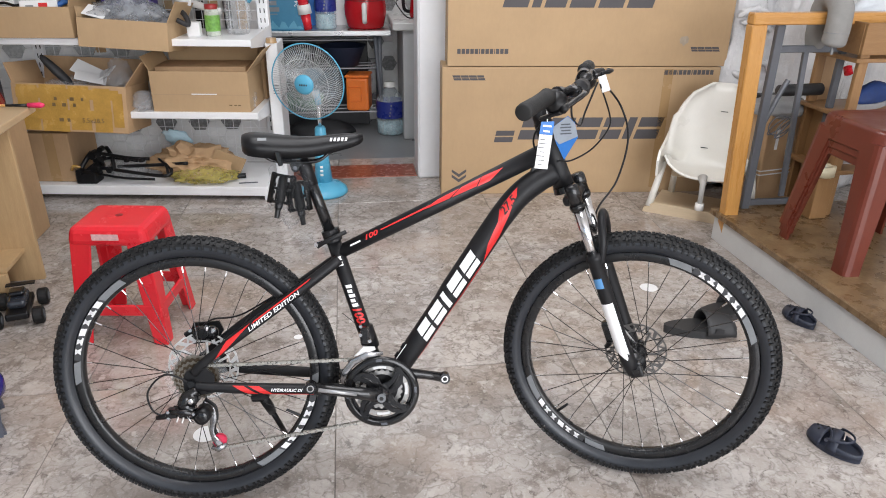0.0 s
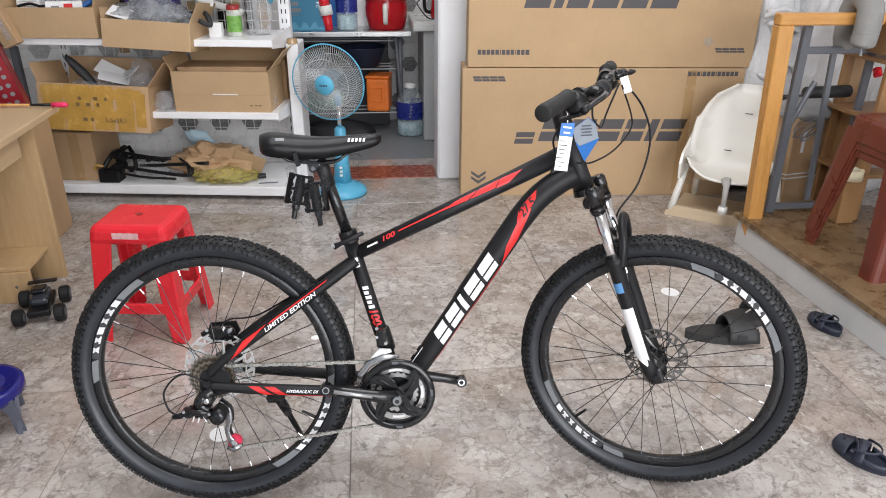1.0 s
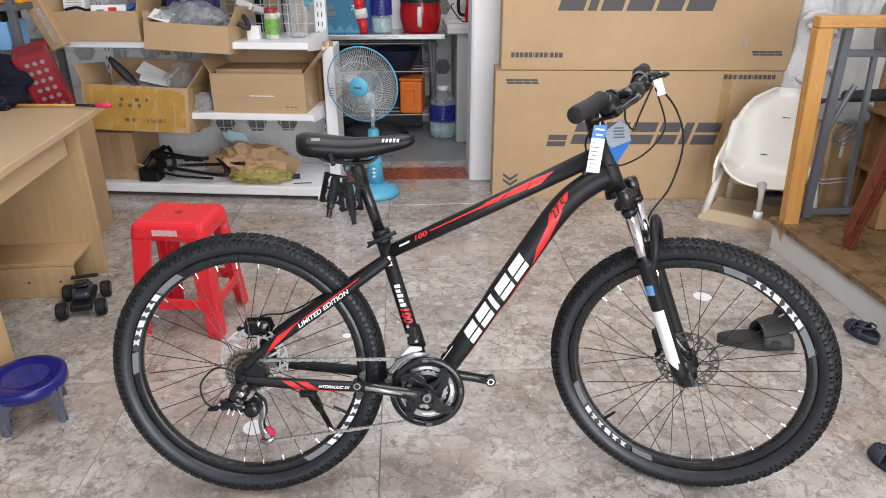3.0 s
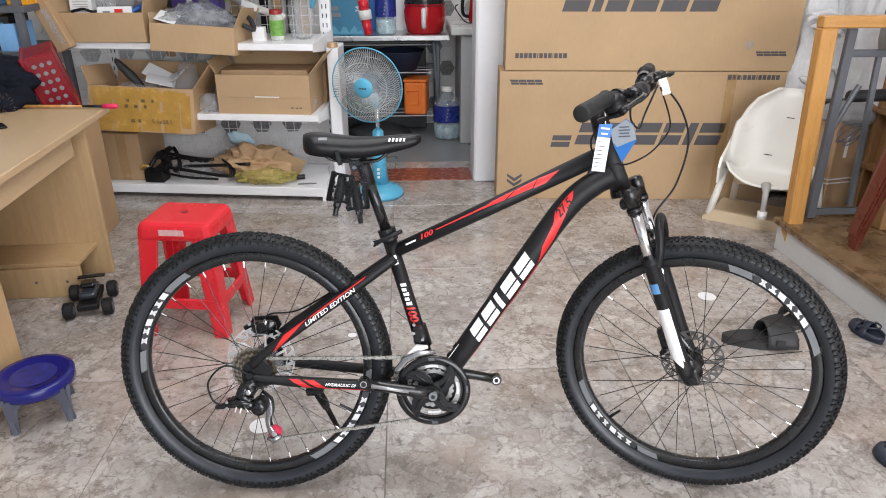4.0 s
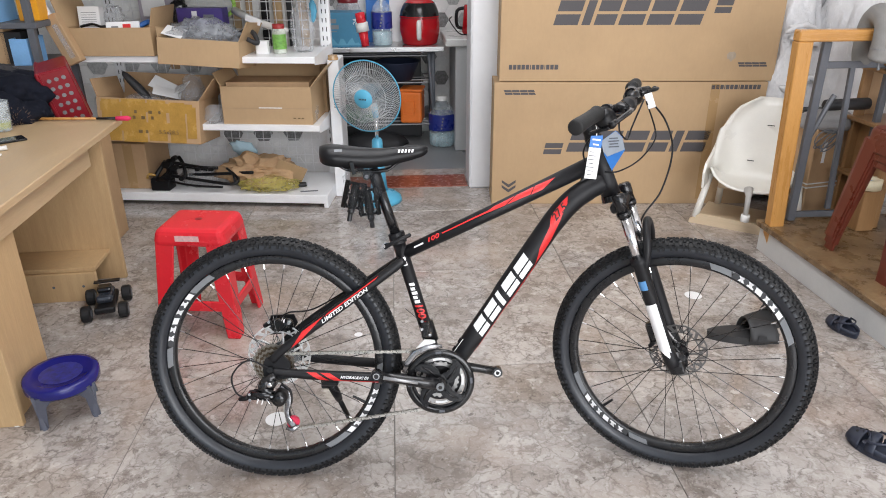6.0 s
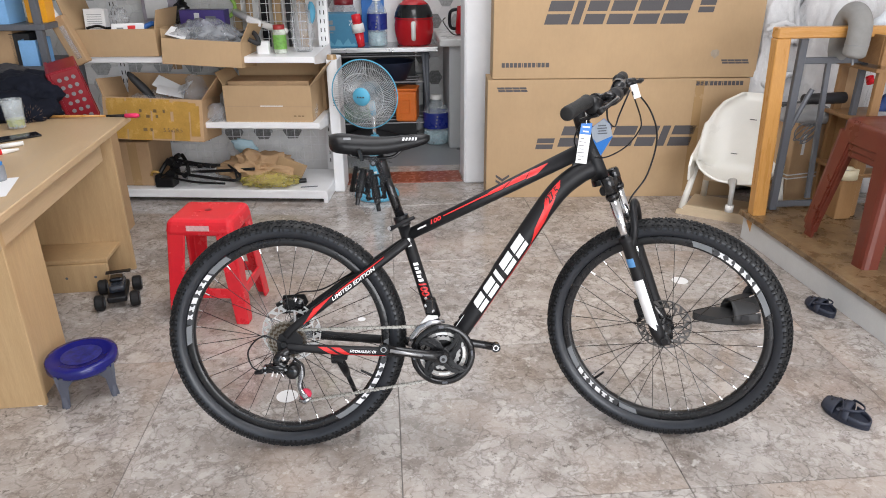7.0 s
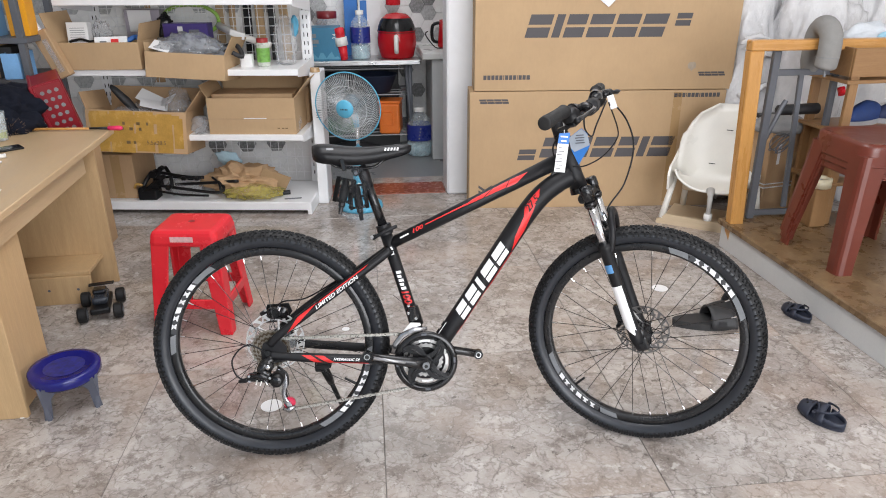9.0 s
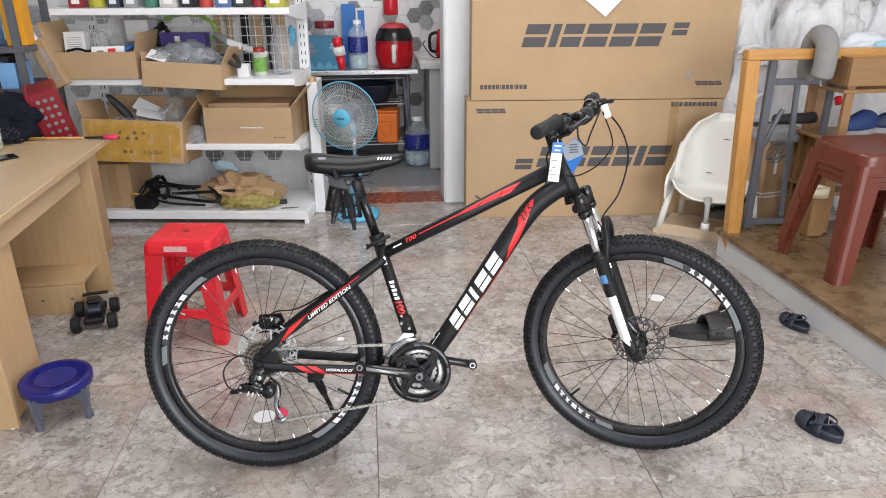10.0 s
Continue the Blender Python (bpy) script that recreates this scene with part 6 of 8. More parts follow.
# air fryer
af = thing("air_fryer", K(0.215, 4.74, 0.725, -4) @ Matrix.Diagonal((0.97, 0.97, 0.88, 1)), "glossy red air fryer with a black top and white handle", "air fryer")
M_REDGLOSS = plain("glossy_red", (0.50, 0.008, 0.014), 0.14, vary=0.06)
body = lathe([(0, 0), (0.118, 0), (0.13, 0.012), (0.148, 0.10), (0.150, 0.16), (0.143, 0.215)], 40)
part("body", body, M_REDGLOSS, af, smooth=True)
part("top_cover", lathe([(0.143, 0.215), (0.135, 0.26), (0.112, 0.32), (0.075, 0.355), (0, 0.365)], 40), M_REDGLOSS, af, smooth=True)
bm = lathe([(0.1475, 0.222), (0.1420, 0.258), (0.1265, 0.300), (0.1130, 0.323)], 24, m=pose(0, 0, 0, 0, 0, -168), arc=0.43)
part("control_panel", bm, M_GLOSSBLACK, af, smooth=True)
part("panel_rim", lathe([(0.1480, 0.216), (0.1500, 0.219), (0.1480, 0.223)], 40), M_REDGLOSS, af, smooth=True)
part("basket_seam", lathe([(0.1485, 0.208), (0.1485, 0.211)], 40), M_DARK, af)
part("handle", tube(curve_pts([(0, -0.150, 0.185), (0, -0.172, 0.17), (0, -0.172, 0.08), (0, -0.148, 0.06)], 4), 0.017, 12), M_WHITE, af, smooth=True)


def water_bottle(m, r, h, label):
    b = thing("water_bottle", m, label, "bottle", "water bottles")
    part("body", lathe([(0, 0), (r * 0.9, 0), (r, 0.012), (r, h * 0.30), (r * 0.95, h * 0.33), (r, h * 0.36), (r, h * 0.66), (r * 0.86, h * 0.76), (r * 0.42, h * 0.88), (r * 0.38, h * 0.92)], 28), M_BOTTLE, b, smooth=True)
    part("water", lathe([(0, 0.004), (r * 0.86, 0.004), (r * 0.95, 0.015), (r * 0.95, h * 0.28), (0, h * 0.28)], 28), M_WATER, b, smooth=True)
    part("film_band", lathe([(r * 1.012, h * 0.34), (r * 1.012, h * 0.66)], 28), M_BOTTLEBAND, b, smooth=True)
    for k in range(4):
        part("print_mark", box(0.010, 0.0008, 0.012, (-0.01 + 0.004 * k, -r * 1.02, h * (0.40 + 0.065 * k))), M_RIMGREY, b)
    part("cap", lathe([(r * 0.41, h * 0.91), (r * 0.41, h * 0.99), (0, h)], 20), M_WHITE, b, smooth=True)
    return b


water_bottle(K(0.365, 4.62, 0), 0.098, 0.37, "large part-filled water bottle standing on the floor")
water_bottle(K(-0.055, 4.68, 0.725), 0.072, 0.345, "large part-filled water bottle standing on the table")
wbx = small_box(K(-0.345, 4.70, 0.725), 0.285, 0.20, 0.235, "teal blue printed carton of bottles", M_BLUEBOX, "", [(-0.075, 0.175, 0.10, 0.028, M_RIMGREY), (-0.07, 0.135, 0.12, 0.028, M_RIMGREY), (-0.07, 0.105, 0.09, 0.006, M_RIMGREY)])
lettering("count_print", "24", 0.040, pose(0.118, -0.102, 0.150, 0, -90, 0), M_TAGWHITE, wbx)
bm = bmesh.new()
bm.faces.new([bm.verts.new((-0.14 + 0.28 * i / 14, -0.1012, 0.012 + (0.0 if i in (0, 14) else 0.03 + 0.025 * math.sin(i * 1.9)))) for i in range(15)])
part("wave_print", bm, plain("pale_teal_print", (0.10, 0.32, 0.46), 0.4), wbx)
cup = thing("paper_cup", K(-0.175, 4.61, 0.730, 0) @ pose(0, 0, 0, 0, -8, 0), "red and white printed tube leaning on a bottle", "tube")
part("tube_body", lathe([(0, 0), (0.026, 0), (0.034, 0.10), (0, 0.10)], 20), M_RED, cup, smooth=True)
part("tube_neck", lathe([(0, 0.10), (0.046, 0.10), (0.044, 0.16), (0, 0.16)], 20), M_WHITE, cup, smooth=True)
part("tube_head", lathe([(0, 0.16), (0.034, 0.16), (0.034, 0.225), (0, 0.23)], 20), M_RED, cup, smooth=True)
# goods behind, on the table
jar(K(-0.30, 4.86, 0.725), 0.085, 0.33, "large clear tub with a dark red lid", M_PLASTIC, plain("dark_red_lid", (0.20, 0.015, 0.02), 0.4), "tub")
jar(K(-0.50, 4.82, 0.725), 0.05, 0.40, "red bottle with a white cap", M_RED, M_WHITE, "bottle")
small_box(K(0.02, 4.92, 0.725), 0.17, 0.10, 0.42, "white and blue upright box", M_PAPER, "", [(-0.045, 0.22, 0.05, 0.36, M_TAGBLUE)])
small_box(K(-0.12, 4.92, 0.725), 0.10, 0.10, 0.45, "deep blue upright box", M_TAGBLUE)
jar(K(0.20, 4.88, 1.09), 0.055, 0.16, "red tin on top of the air fryer", M_RED, M_WHITE, "tin")
# things on the wire shelves
ob = thing("orange_box", K(0.135, 4.68, 0.172, -10), "orange plastic box with moulded ribs", "box")
part("body", box(0.16, 0.18, 0.235, (0.015, 0, 0), 0.02, base=True, seg=3), M_ORANGE, ob)
part("recess", box(0.09, 0.004, 0.10, (0, -0.0905, 0.12), 0.006), M_ORANGE, ob)
part("lid", box(0.17, 0.19, 0.018, (0.015, 0, 0.232), 0.006, base=True), M_ORANGE, ob)
thing("black_basket", K(0.05, 4.70, 0.478), "dark navy plastic basket on the wire shelf", "basket", bm=lathe([(0, 0.0), (0.10, 0.0), (0.155, 0.13), (0.162, 0.135), (0.15, 0.13), (0.095, 0.01), (0, 0.01)], 28), material=M_NAVY, smooth=True)
thing("green_tray", K(-0.25, 4.74, 0.172), "dark green plastic tub on the low shelf", "tub", bm=lathe([(0, 0), (0.12, 0), (0.15, 0.09), (0.145, 0.09), (0.115, 0.008), (0, 0.008)], 28), material=plain("green_plastic", (0.02, 0.16, 0.06), 0.4), smooth=True)
thing("black_pot", K(-0.25, 4.74, 0.478), "black cooking pot on the wire shelf", "pot", bm=lathe([(0, 0), (0.13, 0), (0.14, 0.13), (0.134, 0.13), (0.125, 0.01), (0, 0.01)], 28), material=M_BLACK, smooth=True)
thing("black_bag", K(-0.15, 4.68, 0.0), "black bag on the floor under the table", "bag", bm=blob(0.24, 0.14, 0.10, 0.2, 2, 3, 3, 0.0), material=M_BLACKFOAM, smooth=True)
# stone-topped cabinet
cab = thing("kitchen_cabinet", K(0.72, 4.72, 0), "pale grey kitchen cabinet with a stone top", "cabinet")
part("body", box(0.54, 0.55, 0.74, (0.0, 0.0, 0.0), 0.004, base=True), plain("grey_cabinet_paint", (0.55, 0.56, 0.56), 0.5, vary=0.05), cab)
part("stone_top", box(0.64, 0.60, 0.05, (-0.02, -0.01, 0.742), 0.006, base=True), M_MARBLE, cab)
kp = thing("red_kettle", K(0.60, 4.68, 0.794), "red and black electric kettle on the stone top", "kettle")
part("body", lathe([(0, 0), (0.075, 0), (0.085, 0.02), (0.07, 0.20), (0, 0.21)], 28), M_REDGLOSS, kp, smooth=True)
part("handle", tube(curve_pts([(-0.06, 0, 0.18), (-0.12, 0, 0.16), (-0.12, 0, 0.06), (-0.075, 0, 0.04)], 4), 0.012, 8), M_BLACK, kp, smooth=True)
thing("kettle_cord", K(0.47, 4.60, 0.797), "thin black cord on the stone top", "cord", bm=tube(curve_pts([(-0.03, 0.05, 0.12), (-0.05, 0, 0.10), (0.0, -0.02, 0.03), (0.04, 0, 0.004), (0.08, 0.03, 0.004)], 6), 0.004, 6), material=M_BLACK)

# ---- desk ----
DK = pose(-1.462, 1.06, 0, 0, 0, 16.0)
desk = thing("work_desk", DK, "pale plywood work desk with panel legs", "desk")
part("desktop", box(0.78, 2.1, 0.028, (-0.362, 0.27, 0.652), 0.003, base=True), M_PLYTOP, desk)
part("apron", box(0.022, 1.30, 0.085, (-0.012, 0.30, 0.566), 0.002, base=True), M_PLYTOP, desk)
part("near_panel", box(0.70, 0.022, 0.651, (-0.35, 0.011, 0.0), 0.002, base=True), M_PLY, desk)
part("near_side", box(0.022, 0.26, 0.565, (-0.034, 0.155, 0.0), 0.002, base=True), M_PLY, desk)
part("far_panel", box(0.70, 0.022, 0.651, (-0.35, 1.085, 0.0), 0.002, base=True), M_PLY, desk)
part("foot_rail", box(0.66, 0.022, 0.13, (-0.375, 0.87, 0.0), 0.002, base=True), M_PLY, desk)
part("foot_shelf", box(0.66, 0.20, 0.018, (-0.375, 0.972, 0.131), 0.002, base=True), M_PLY, desk)
part("back_panel", box(0.022, 1.04, 0.60, (-0.66, 0.55, 0.0), 0.002, base=True), M_PLY, desk)
for x in (-0.10, -0.22):
    part("screw_head", tube([(x, 0.858, 0.07), (x, 0.862, 0.07)], 0.006, 10), M_STEEL, desk)
part("levelling_foot", tube([(-0.02, 0.012, -0.001), (-0.02, 0.012, 0.004)], 0.014, 10), M_WHITE, desk)
# on the desk
DZ = 0.6805
gl = thing("drinking_glass", DK @ pose(-0.385, 1.12, DZ), "clear faceted glass with a little green tea", "glass")
part("wall", lathe([(0.030, 0.0), (0.036, 0.004), (0.042, 0.125), (0.039, 0.125), (0.033, 0.012), (0, 0.010)], 12), M_BOTTLE, gl)
part("tea", lathe([(0, 0.012), (0.033, 0.012), (0.035, 0.040), (0, 0.040)], 12), plain("green_tea", (0.30, 0.32, 0.05), 0.1), gl)
ph = thing("mobile_phone", DK @ pose(-0.305, 0.935, DZ, 0, 0, -54), "black mobile phone lying on the desk", "phone")
part("body", box(0.075, 0.155, 0.008, bevel=0.003, base=True, seg=2), M_BLACK, ph)
part("screen", box(0.070, 0.148, 0.0006, (0, 0, 0.0078), base=True), M_GLOSSBLACK, ph)
mk = thing("marker_pen", DK @ pose(-0.285, 0.775, DZ + 0.009, 0, 90, 215), "short white and pink marker pen", "pen")
part("barrel", tube([(0, 0, -0.06), (0, 0, 0.03)], 0.009, 12), M_WHITE, mk, smooth=True)
part("cap", tube([(0, 0, 0.03), (0, 0, 0.065)], 0.0095, 12), plain("magenta_plastic", (0.5, 0.03, 0.15), 0.4), mk, smooth=True)
br = thing("long_brush", DK @ pose(-0.16, 1.14, DZ + 0.010), "long wooden paint brush handle with a pink tip", "brush")
part("handle", tube([(-0.20, 0.155, 0.0), (0.10, 0.125, 0.0)], [0.007, 0.0048], 10), M_ORANGEWOOD, br, smooth=True)
part("ferrule", tube([(0.10, 0.125, 0.0), (0.185, 0.117, 0.0)], [0.005, 0.0065], 10), M_BLACK, br, smooth=True)
part("tip", tube([(0.185, 0.117, 0.0), (0.235, 0.111, 0.0), (0.248, 0.110, 0.0)], [0.0095, 0.0115, 0.006], 10), plain("hot_pink", (0.75, 0.03, 0.12), 0.5), br, smooth=True)
bm = bmesh.new()
rr = random.Random(3)
for k in range(260):
    a, e = rr.uniform(0, 6.28), rr.uniform(0.0, 1.4)
    d = Vector((math.cos(a) * math.cos(e), math.sin(a) * math.cos(e), math.sin(e)))
    c = Vector((0.05 * d.x, 0.035 * d.y, 0.035 * d.z + 0.004))
    tube([c, c + d * rr.uniform(0.02, 0.05) + Vector((0, 0, -0.008))], [0.003, 0.0006], 4, bm, cap=False)
thing("feather_duster", DK @ pose(-0.395, 1.255, DZ), "brown and grey feather duster head on the desk", "duster", bm=bm, material=plain("brown_feather", (0.15, 0.10, 0.075), 0.8, vary=0.5, scale=40))
gt = thing("glue_tube", DK @ pose(-0.250, 0.690, DZ + 0.008, 0, 90, 37), "white printed glue tube lying on the desk", "tube")
part("body", tube([(0, 0, -0.060), (0, 0, -0.02), (0, 0, 0.045)], [0.012, 0.011, 0.004], 12, squash=0.6), M_WHITE, gt, smooth=True)
part("cap", tube([(0, 0, -0.078), (0, 0, -0.060)], 0.008, 10), M_BLACK, gt, smooth=True)
part("print_band", tube([(0, 0, -0.045), (0, 0, -0.015)], 0.0116, 12, squash=0.62), M_DECALRED, gt, smooth=True)
thing("paper_sheet", DK @ pose(-0.125, 0.245, DZ, 0, 0, 12), "white paper sheet lying on the desk", "paper", bm=box(0.15, 0.21, 0.001, bevel=0.0002, base=True), material=M_PAPER)
jar(DK @ pose(-0.125, 0.335, DZ + 0.0012), 0.026, 0.062, "small grey bottle with a blue cap on paper", plain("grey_bottle", (0.22, 0.23, 0.25), 0.35), plain("bright_blue_cap", (0.02, 0.19, 0.55), 0.35), "bottle")

# ---- behind the desk ----
rs = thing("steel_rack", ROOM @ pose(-1.955, 3.45, 0), "dark grey steel rack loaded with blue bins", "rack")
for x in (-0.55, 0.18):
    for y in (-0.2, 0.2):
        part("post", box(0.035, 0.035, 1.9, (x, y, 0), 0.003, base=True), M_STEEL, rs)
for z in (0.30, 0.80, 1.01, 1.40):
    part("rack_shelf", box(0.80, 0.44, 0.03, (-0.185, 0, z), 0.003, base=True), M_STEEL, rs)
M_BINBLUE = plain("pale_blue_plastic", (0.20, 0.42, 0.72), 0.35)
for x, z, w, h in ((-0.03, 1.041, 0.15, 0.17), (-0.22, 1.041, 0.15, 0.12), (0.105, 0.831, 0.085, 0.13)):
    b = thing("blue_bin", ROOM @ pose(-1.955 + x, 3.33, z), "pale blue open plastic parts bin", "bin", "blue bins")
    part("front", box(w, 0.004, h, (0, -0.09, 0), 0.001, base=True), M_BINBLUE, b)
    part("back", box(w, 0.004, h, (0, 0.09, 0), 0.001, base=True), M_BINBLUE, b)
    for s in (-1, 1):
        part("side", box(0.004, 0.176, h, (s * (w / 2 - 0.002), 0, 0), 0.001, base=True), M_BINBLUE, b)
    part("floor_panel", box(w - 0.008, 0.176, 0.004, (0, 0, 0), base=True), M_BINBLUE, b)
small_box(ROOM @ pose(-1.80, 3.36, 1.041), 0.10, 0.10, 0.30, "orange-yellow upright plastic box", plain("amber_plastic", (0.85, 0.38, 0.02), 0.35))
small_box(ROOM @ pose(-2.02, 3.40, 0.831), 0.16, 0.2, 0.2, "brown carton on the steel rack", M_BOX_OLD)
small_box(ROOM @ pose(-1.91, 3.40, 0.831), 0.10, 0.2, 0.16, "dark plastic case on the steel rack", M_BLACKFOAM)
M_JACKET = plain("black_fabric", (0.006, 0.0075, 0.014), 0.85, vary=0.4, bump=0.2, spec=0.2)
crumpled("black_jacket", ROOM @ pose(-1.72, 2.70, 0.60), 0.19, 0.15, 0.12, M_JACKET, "heap of black jackets and bags", "jacket", 31, 0.22, 1.5, 5)
crumpled("black_jacket", ROOM @ pose(-1.69, 2.78, 0.70), 0.15, 0.13, 0.10, M_JACKET, "black jacket folded on a heap of clothes", "jacket", 35, 0.22, 1.7, 5)
crumpled("navy_bag", ROOM @ pose(-1.80, 2.84, 0.79), 0.14, 0.10, 0.06, plain("dark_grey_cloth", (0.035, 0.033, 0.035), 0.85, vary=0.3, bump=0.2), "dark grey cloth bag on top of the jackets", "bag", 37, 0.25, 2.0, 5)
rb = thing("red_basket", ROOM @ pose(-1.525, 2.92, 0.735) @ pose(0, 0, 0, 8, -13, 22) @ Matrix.Scale(0.90, 4), "red plastic basket with round holes standing on edge", "basket")
M_REDB = plain("dark_red_plastic", (0.22, 0.005, 0.014), 0.4)
part("floor_panel", box(0.012, 0.20, 0.34, (0.06, 0, 0), 0.004), M_REDB, rb)
part("side_panel", box(0.14, 0.012, 0.34, (0.0, -0.10, 0), 0.004), M_REDB, rb)
part("side_panel", box(0.14, 0.012, 0.34, (0.0, 0.10, 0), 0.004), M_REDB, rb)
part("end_panel", box(0.14, 0.20, 0.012, (0.0, 0, 0.17), 0.004), M_REDB, rb)
part("rim", box(0.02, 0.24, 0.36, (-0.075, 0, 0), 0.006), M_REDB, rb)
for r in range(3):
    for c in range(7):
        part("hole", tube([(-0.035 + 0.035 * r, -0.1068, -0.13 + 0.043 * c), (-0.035 + 0.035 * r, -0.1060, -0.13 + 0.043 * c)], 0.011, 10), M_RIMGREY, rb)
lc = thing("carton_sleeve", SH @ pose(0.030, -0.052, 0.815) @ pose(0, 0, 0, 0, -22, 0), "narrow brown carton sleeve leaning, with rolled paper", "carton")
part("sleeve", box(0.085, 0.05, 0.26, (0, 0, 0), 0.004, base=True), M_BOX_OLD, lc)
part("tape_strip", box(0.03, 0.001, 0.18, (0.01, -0.0262, 0.03), base=True), M_PLASTIC, lc)
part("rolled_paper", tube([(-0.01, 0, 0.24), (-0.02, 0, 0.37)], [0.026, 0.024], 12), M_PAPER, lc, smooth=True)
thing("clutter_carton", ROOM @ pose(-1.63, 2.82, 0.0), "brown carton behind the desk", "carton", bm=box(0.44, 0.44, 0.60, bevel=0.004, base=True), material=M_BOX_OLD)

# ---- stools and toy ----
def plastic_stool(name, m, top, foot, h, material, label, group="", rail=True, hole=True, ang=0.062):
    """top, foot: half sizes (x, y) of the seat and of the feet."""
    s = thing(name, m, label, "stool", group)
    bm = box(top[0] * 2, top[1] * 2, 0.07, (0, 0, h - 0.035), 0.022, seg=3)
    for v in bm.verts:
        f = 1 + 0.10 * max(0, (h - v.co.z)) / 0.07
        v.co.x *= f
        v.co.y *= f
    part("seat", bm, material, s, smooth=False)
    if hole:
        part("seat_hole", tube([(0, 0, h + 0.0003), (0, 0, h + 0.0012)], 0.013, 20), plain("dark_red_hole", (0.25, 0.01, 0.012), 0.5), s)
    for sx in (-1, 1):
        for sy in (-1, 1):
            a = Vector((sx * top[0] * 1.02, sy * top[1] * 1.02, h - 0.045))
            b = Vector((sx * foot[0], sy * foot[1], 0))
            bm = bmesh.new()
            rings = []
            for p, w in ((a, ang * 1.15), (a.lerp(b, 0.5), ang), (b, ang * 0.82)):
                o = [(0, 0), (-sx * w, 0), (-sx * w, -sy * 0.012), (-sx * 0.012, -sy * 0.012), (-sx * 0.012, -sy * w), (0, -sy * w)]
                rings.append([bm.verts.new(p + Vector((x, y, 0))) for x, y in o])
            for r0, r1 in zip(rings, rings[1:]):
                for k in range(6):
                    bm.faces.new((r0[k], r0[(k + 1) % 6], r1[(k + 1) % 6], r1[k]))
            bm.faces.new(rings[0])
            bm.faces.new(rings[-1])
            bmesh.ops.recalc_face_normals(bm, faces=bm.faces)
            bmesh.ops.bevel(bm, geom=list(bm.edges), offset=0.004, segments=1, affect="EDGES")
            part("leg", bm, material, s)
    if rail:
        z = h * 0.30
        f = (h - 0.045 - z) / (h - 0.045)
        ex, ey = top[0] * 1.02 + (foot[0] - top[0]) * f, top[1] * 1.02 + (foot[1] - top[1]) * f
        for sy in (-1, 1):
            part("rail", box(ex * 2 - 0.05, 0.012, 0.042, (0, sy * (ey - 0.008), z), 0.004), material, s)
        for sx in (-1, 1):
            part("rail", box(0.012, ey * 2 - 0.05, 0.042, (sx * (ex - 0.008), 0, z), 0.004), material, s)
    return s


rs_ = plastic_stool("plastic_stool", pose(-1.187, 1.800, 0, 0, 0, 6), (0.127, 0.112), (0.160, 0.150), 0.435, M_RED, "bright red moulded plastic stool with a worn seat")
part("worn_patch", box(0.09, 0.0008, 0.022, (0.0, -0.1268, 0.405), 0.0003), plain("scuffed_pink", (0.78, 0.45, 0.45), 0.5, vary=0.4, scale=60), rs_)
brown_at = pose(1.613, 2.474, 0.15, 0, 0, 14.9)


def rounded_square(bm, hx, hy, r, z):
    """A ring of 32 vertices round a square with rounded corners."""
    ring = []
    for cx, cy, a0 in ((1, 1, 0), (-1, 1, 90), (-1, -1, 180), (1, -1, 270)):
        for k in range(8):
            a = radians(a0 + 90 * k / 7)
            ring.append(bm.verts.new((cx * (hx - r) + r * math.cos(a), cy * (hy - r) + r * math.sin(a), z)))
    return ring


def skinned(bm, rings, cap_top=False):
    for p, q in zip(rings, rings[1:]):
        for k in range(len(p)):
            j = (k + 1) % len(p)
            bm.faces.new((p[k], p[j], q[j], q[k]))
    if cap_top:
        bm.faces.new(rings[0])
    bmesh.ops.recalc_face_normals(bm, faces=bm.faces)


def deep_stool(m, f):
    """Moulded stool with a deep skirt and folded corner legs; f shrinks the nested ones."""
    s = thing("plastic_stool", m, "red-brown moulded plastic stool in a stack of three", "stool", "stacked brown stools")
    h, hx, hy = 0.496, 0.190 * f, 0.178 * f
    bm = bmesh.new()
    rings = [rounded_square(bm, hx * a, hy * a, 0.062 * a, h - d) for a, d in ((0.80, 0.004), (0.93, 0.0), (0.975, 0.004), (0.997, 0.015), (1.005, 0.030), (1.03, 0.088), (1.035, 0.094), (1.005, 0.094))]
    skinned(bm, rings, True)
    part("seat", bm, M_BROWN, s, smooth=True)
    part("skirt_bead", tube([(sx * hx * 1.035, sy * hy * 1.035, h - 0.090) for sx, sy in ((-0.8, -1), (0.8, -1))], 0.004, 8), M_BROWN, s, smooth=True)
    for sx in (-1, 1):
        for sy in (-1, 1):
            bm = bmesh.new()
            rings = []
            for t in (0.0, 0.12, 0.5, 0.92, 1.0):
                px, py, z = sx * (hx * 1.012 + 0.048 * t), sy * (hy * 1.012 + 0.045 * t), (h - 0.05) * (1 - t)
                w = 0.098 - 0.032 * t + (0.004 if t == 1.0 else 0)
                o = [(w, 0.0), (0.030, 0.0), (0.012, 0.004), (0.004, 0.012), (0.0, 0.030), (0.0, w), (0.010, w), (0.012, 0.032), (0.032, 0.012), (w, 0.010)]
                rings.append([bm.verts.new((px - sx * a, py - sy * b, z)) for a, b in o])
            skinned(bm, rings, True)
            bm.faces.new(rings[-1])
            part("leg", bm, M_BROWN, s, smooth=False)
    return s


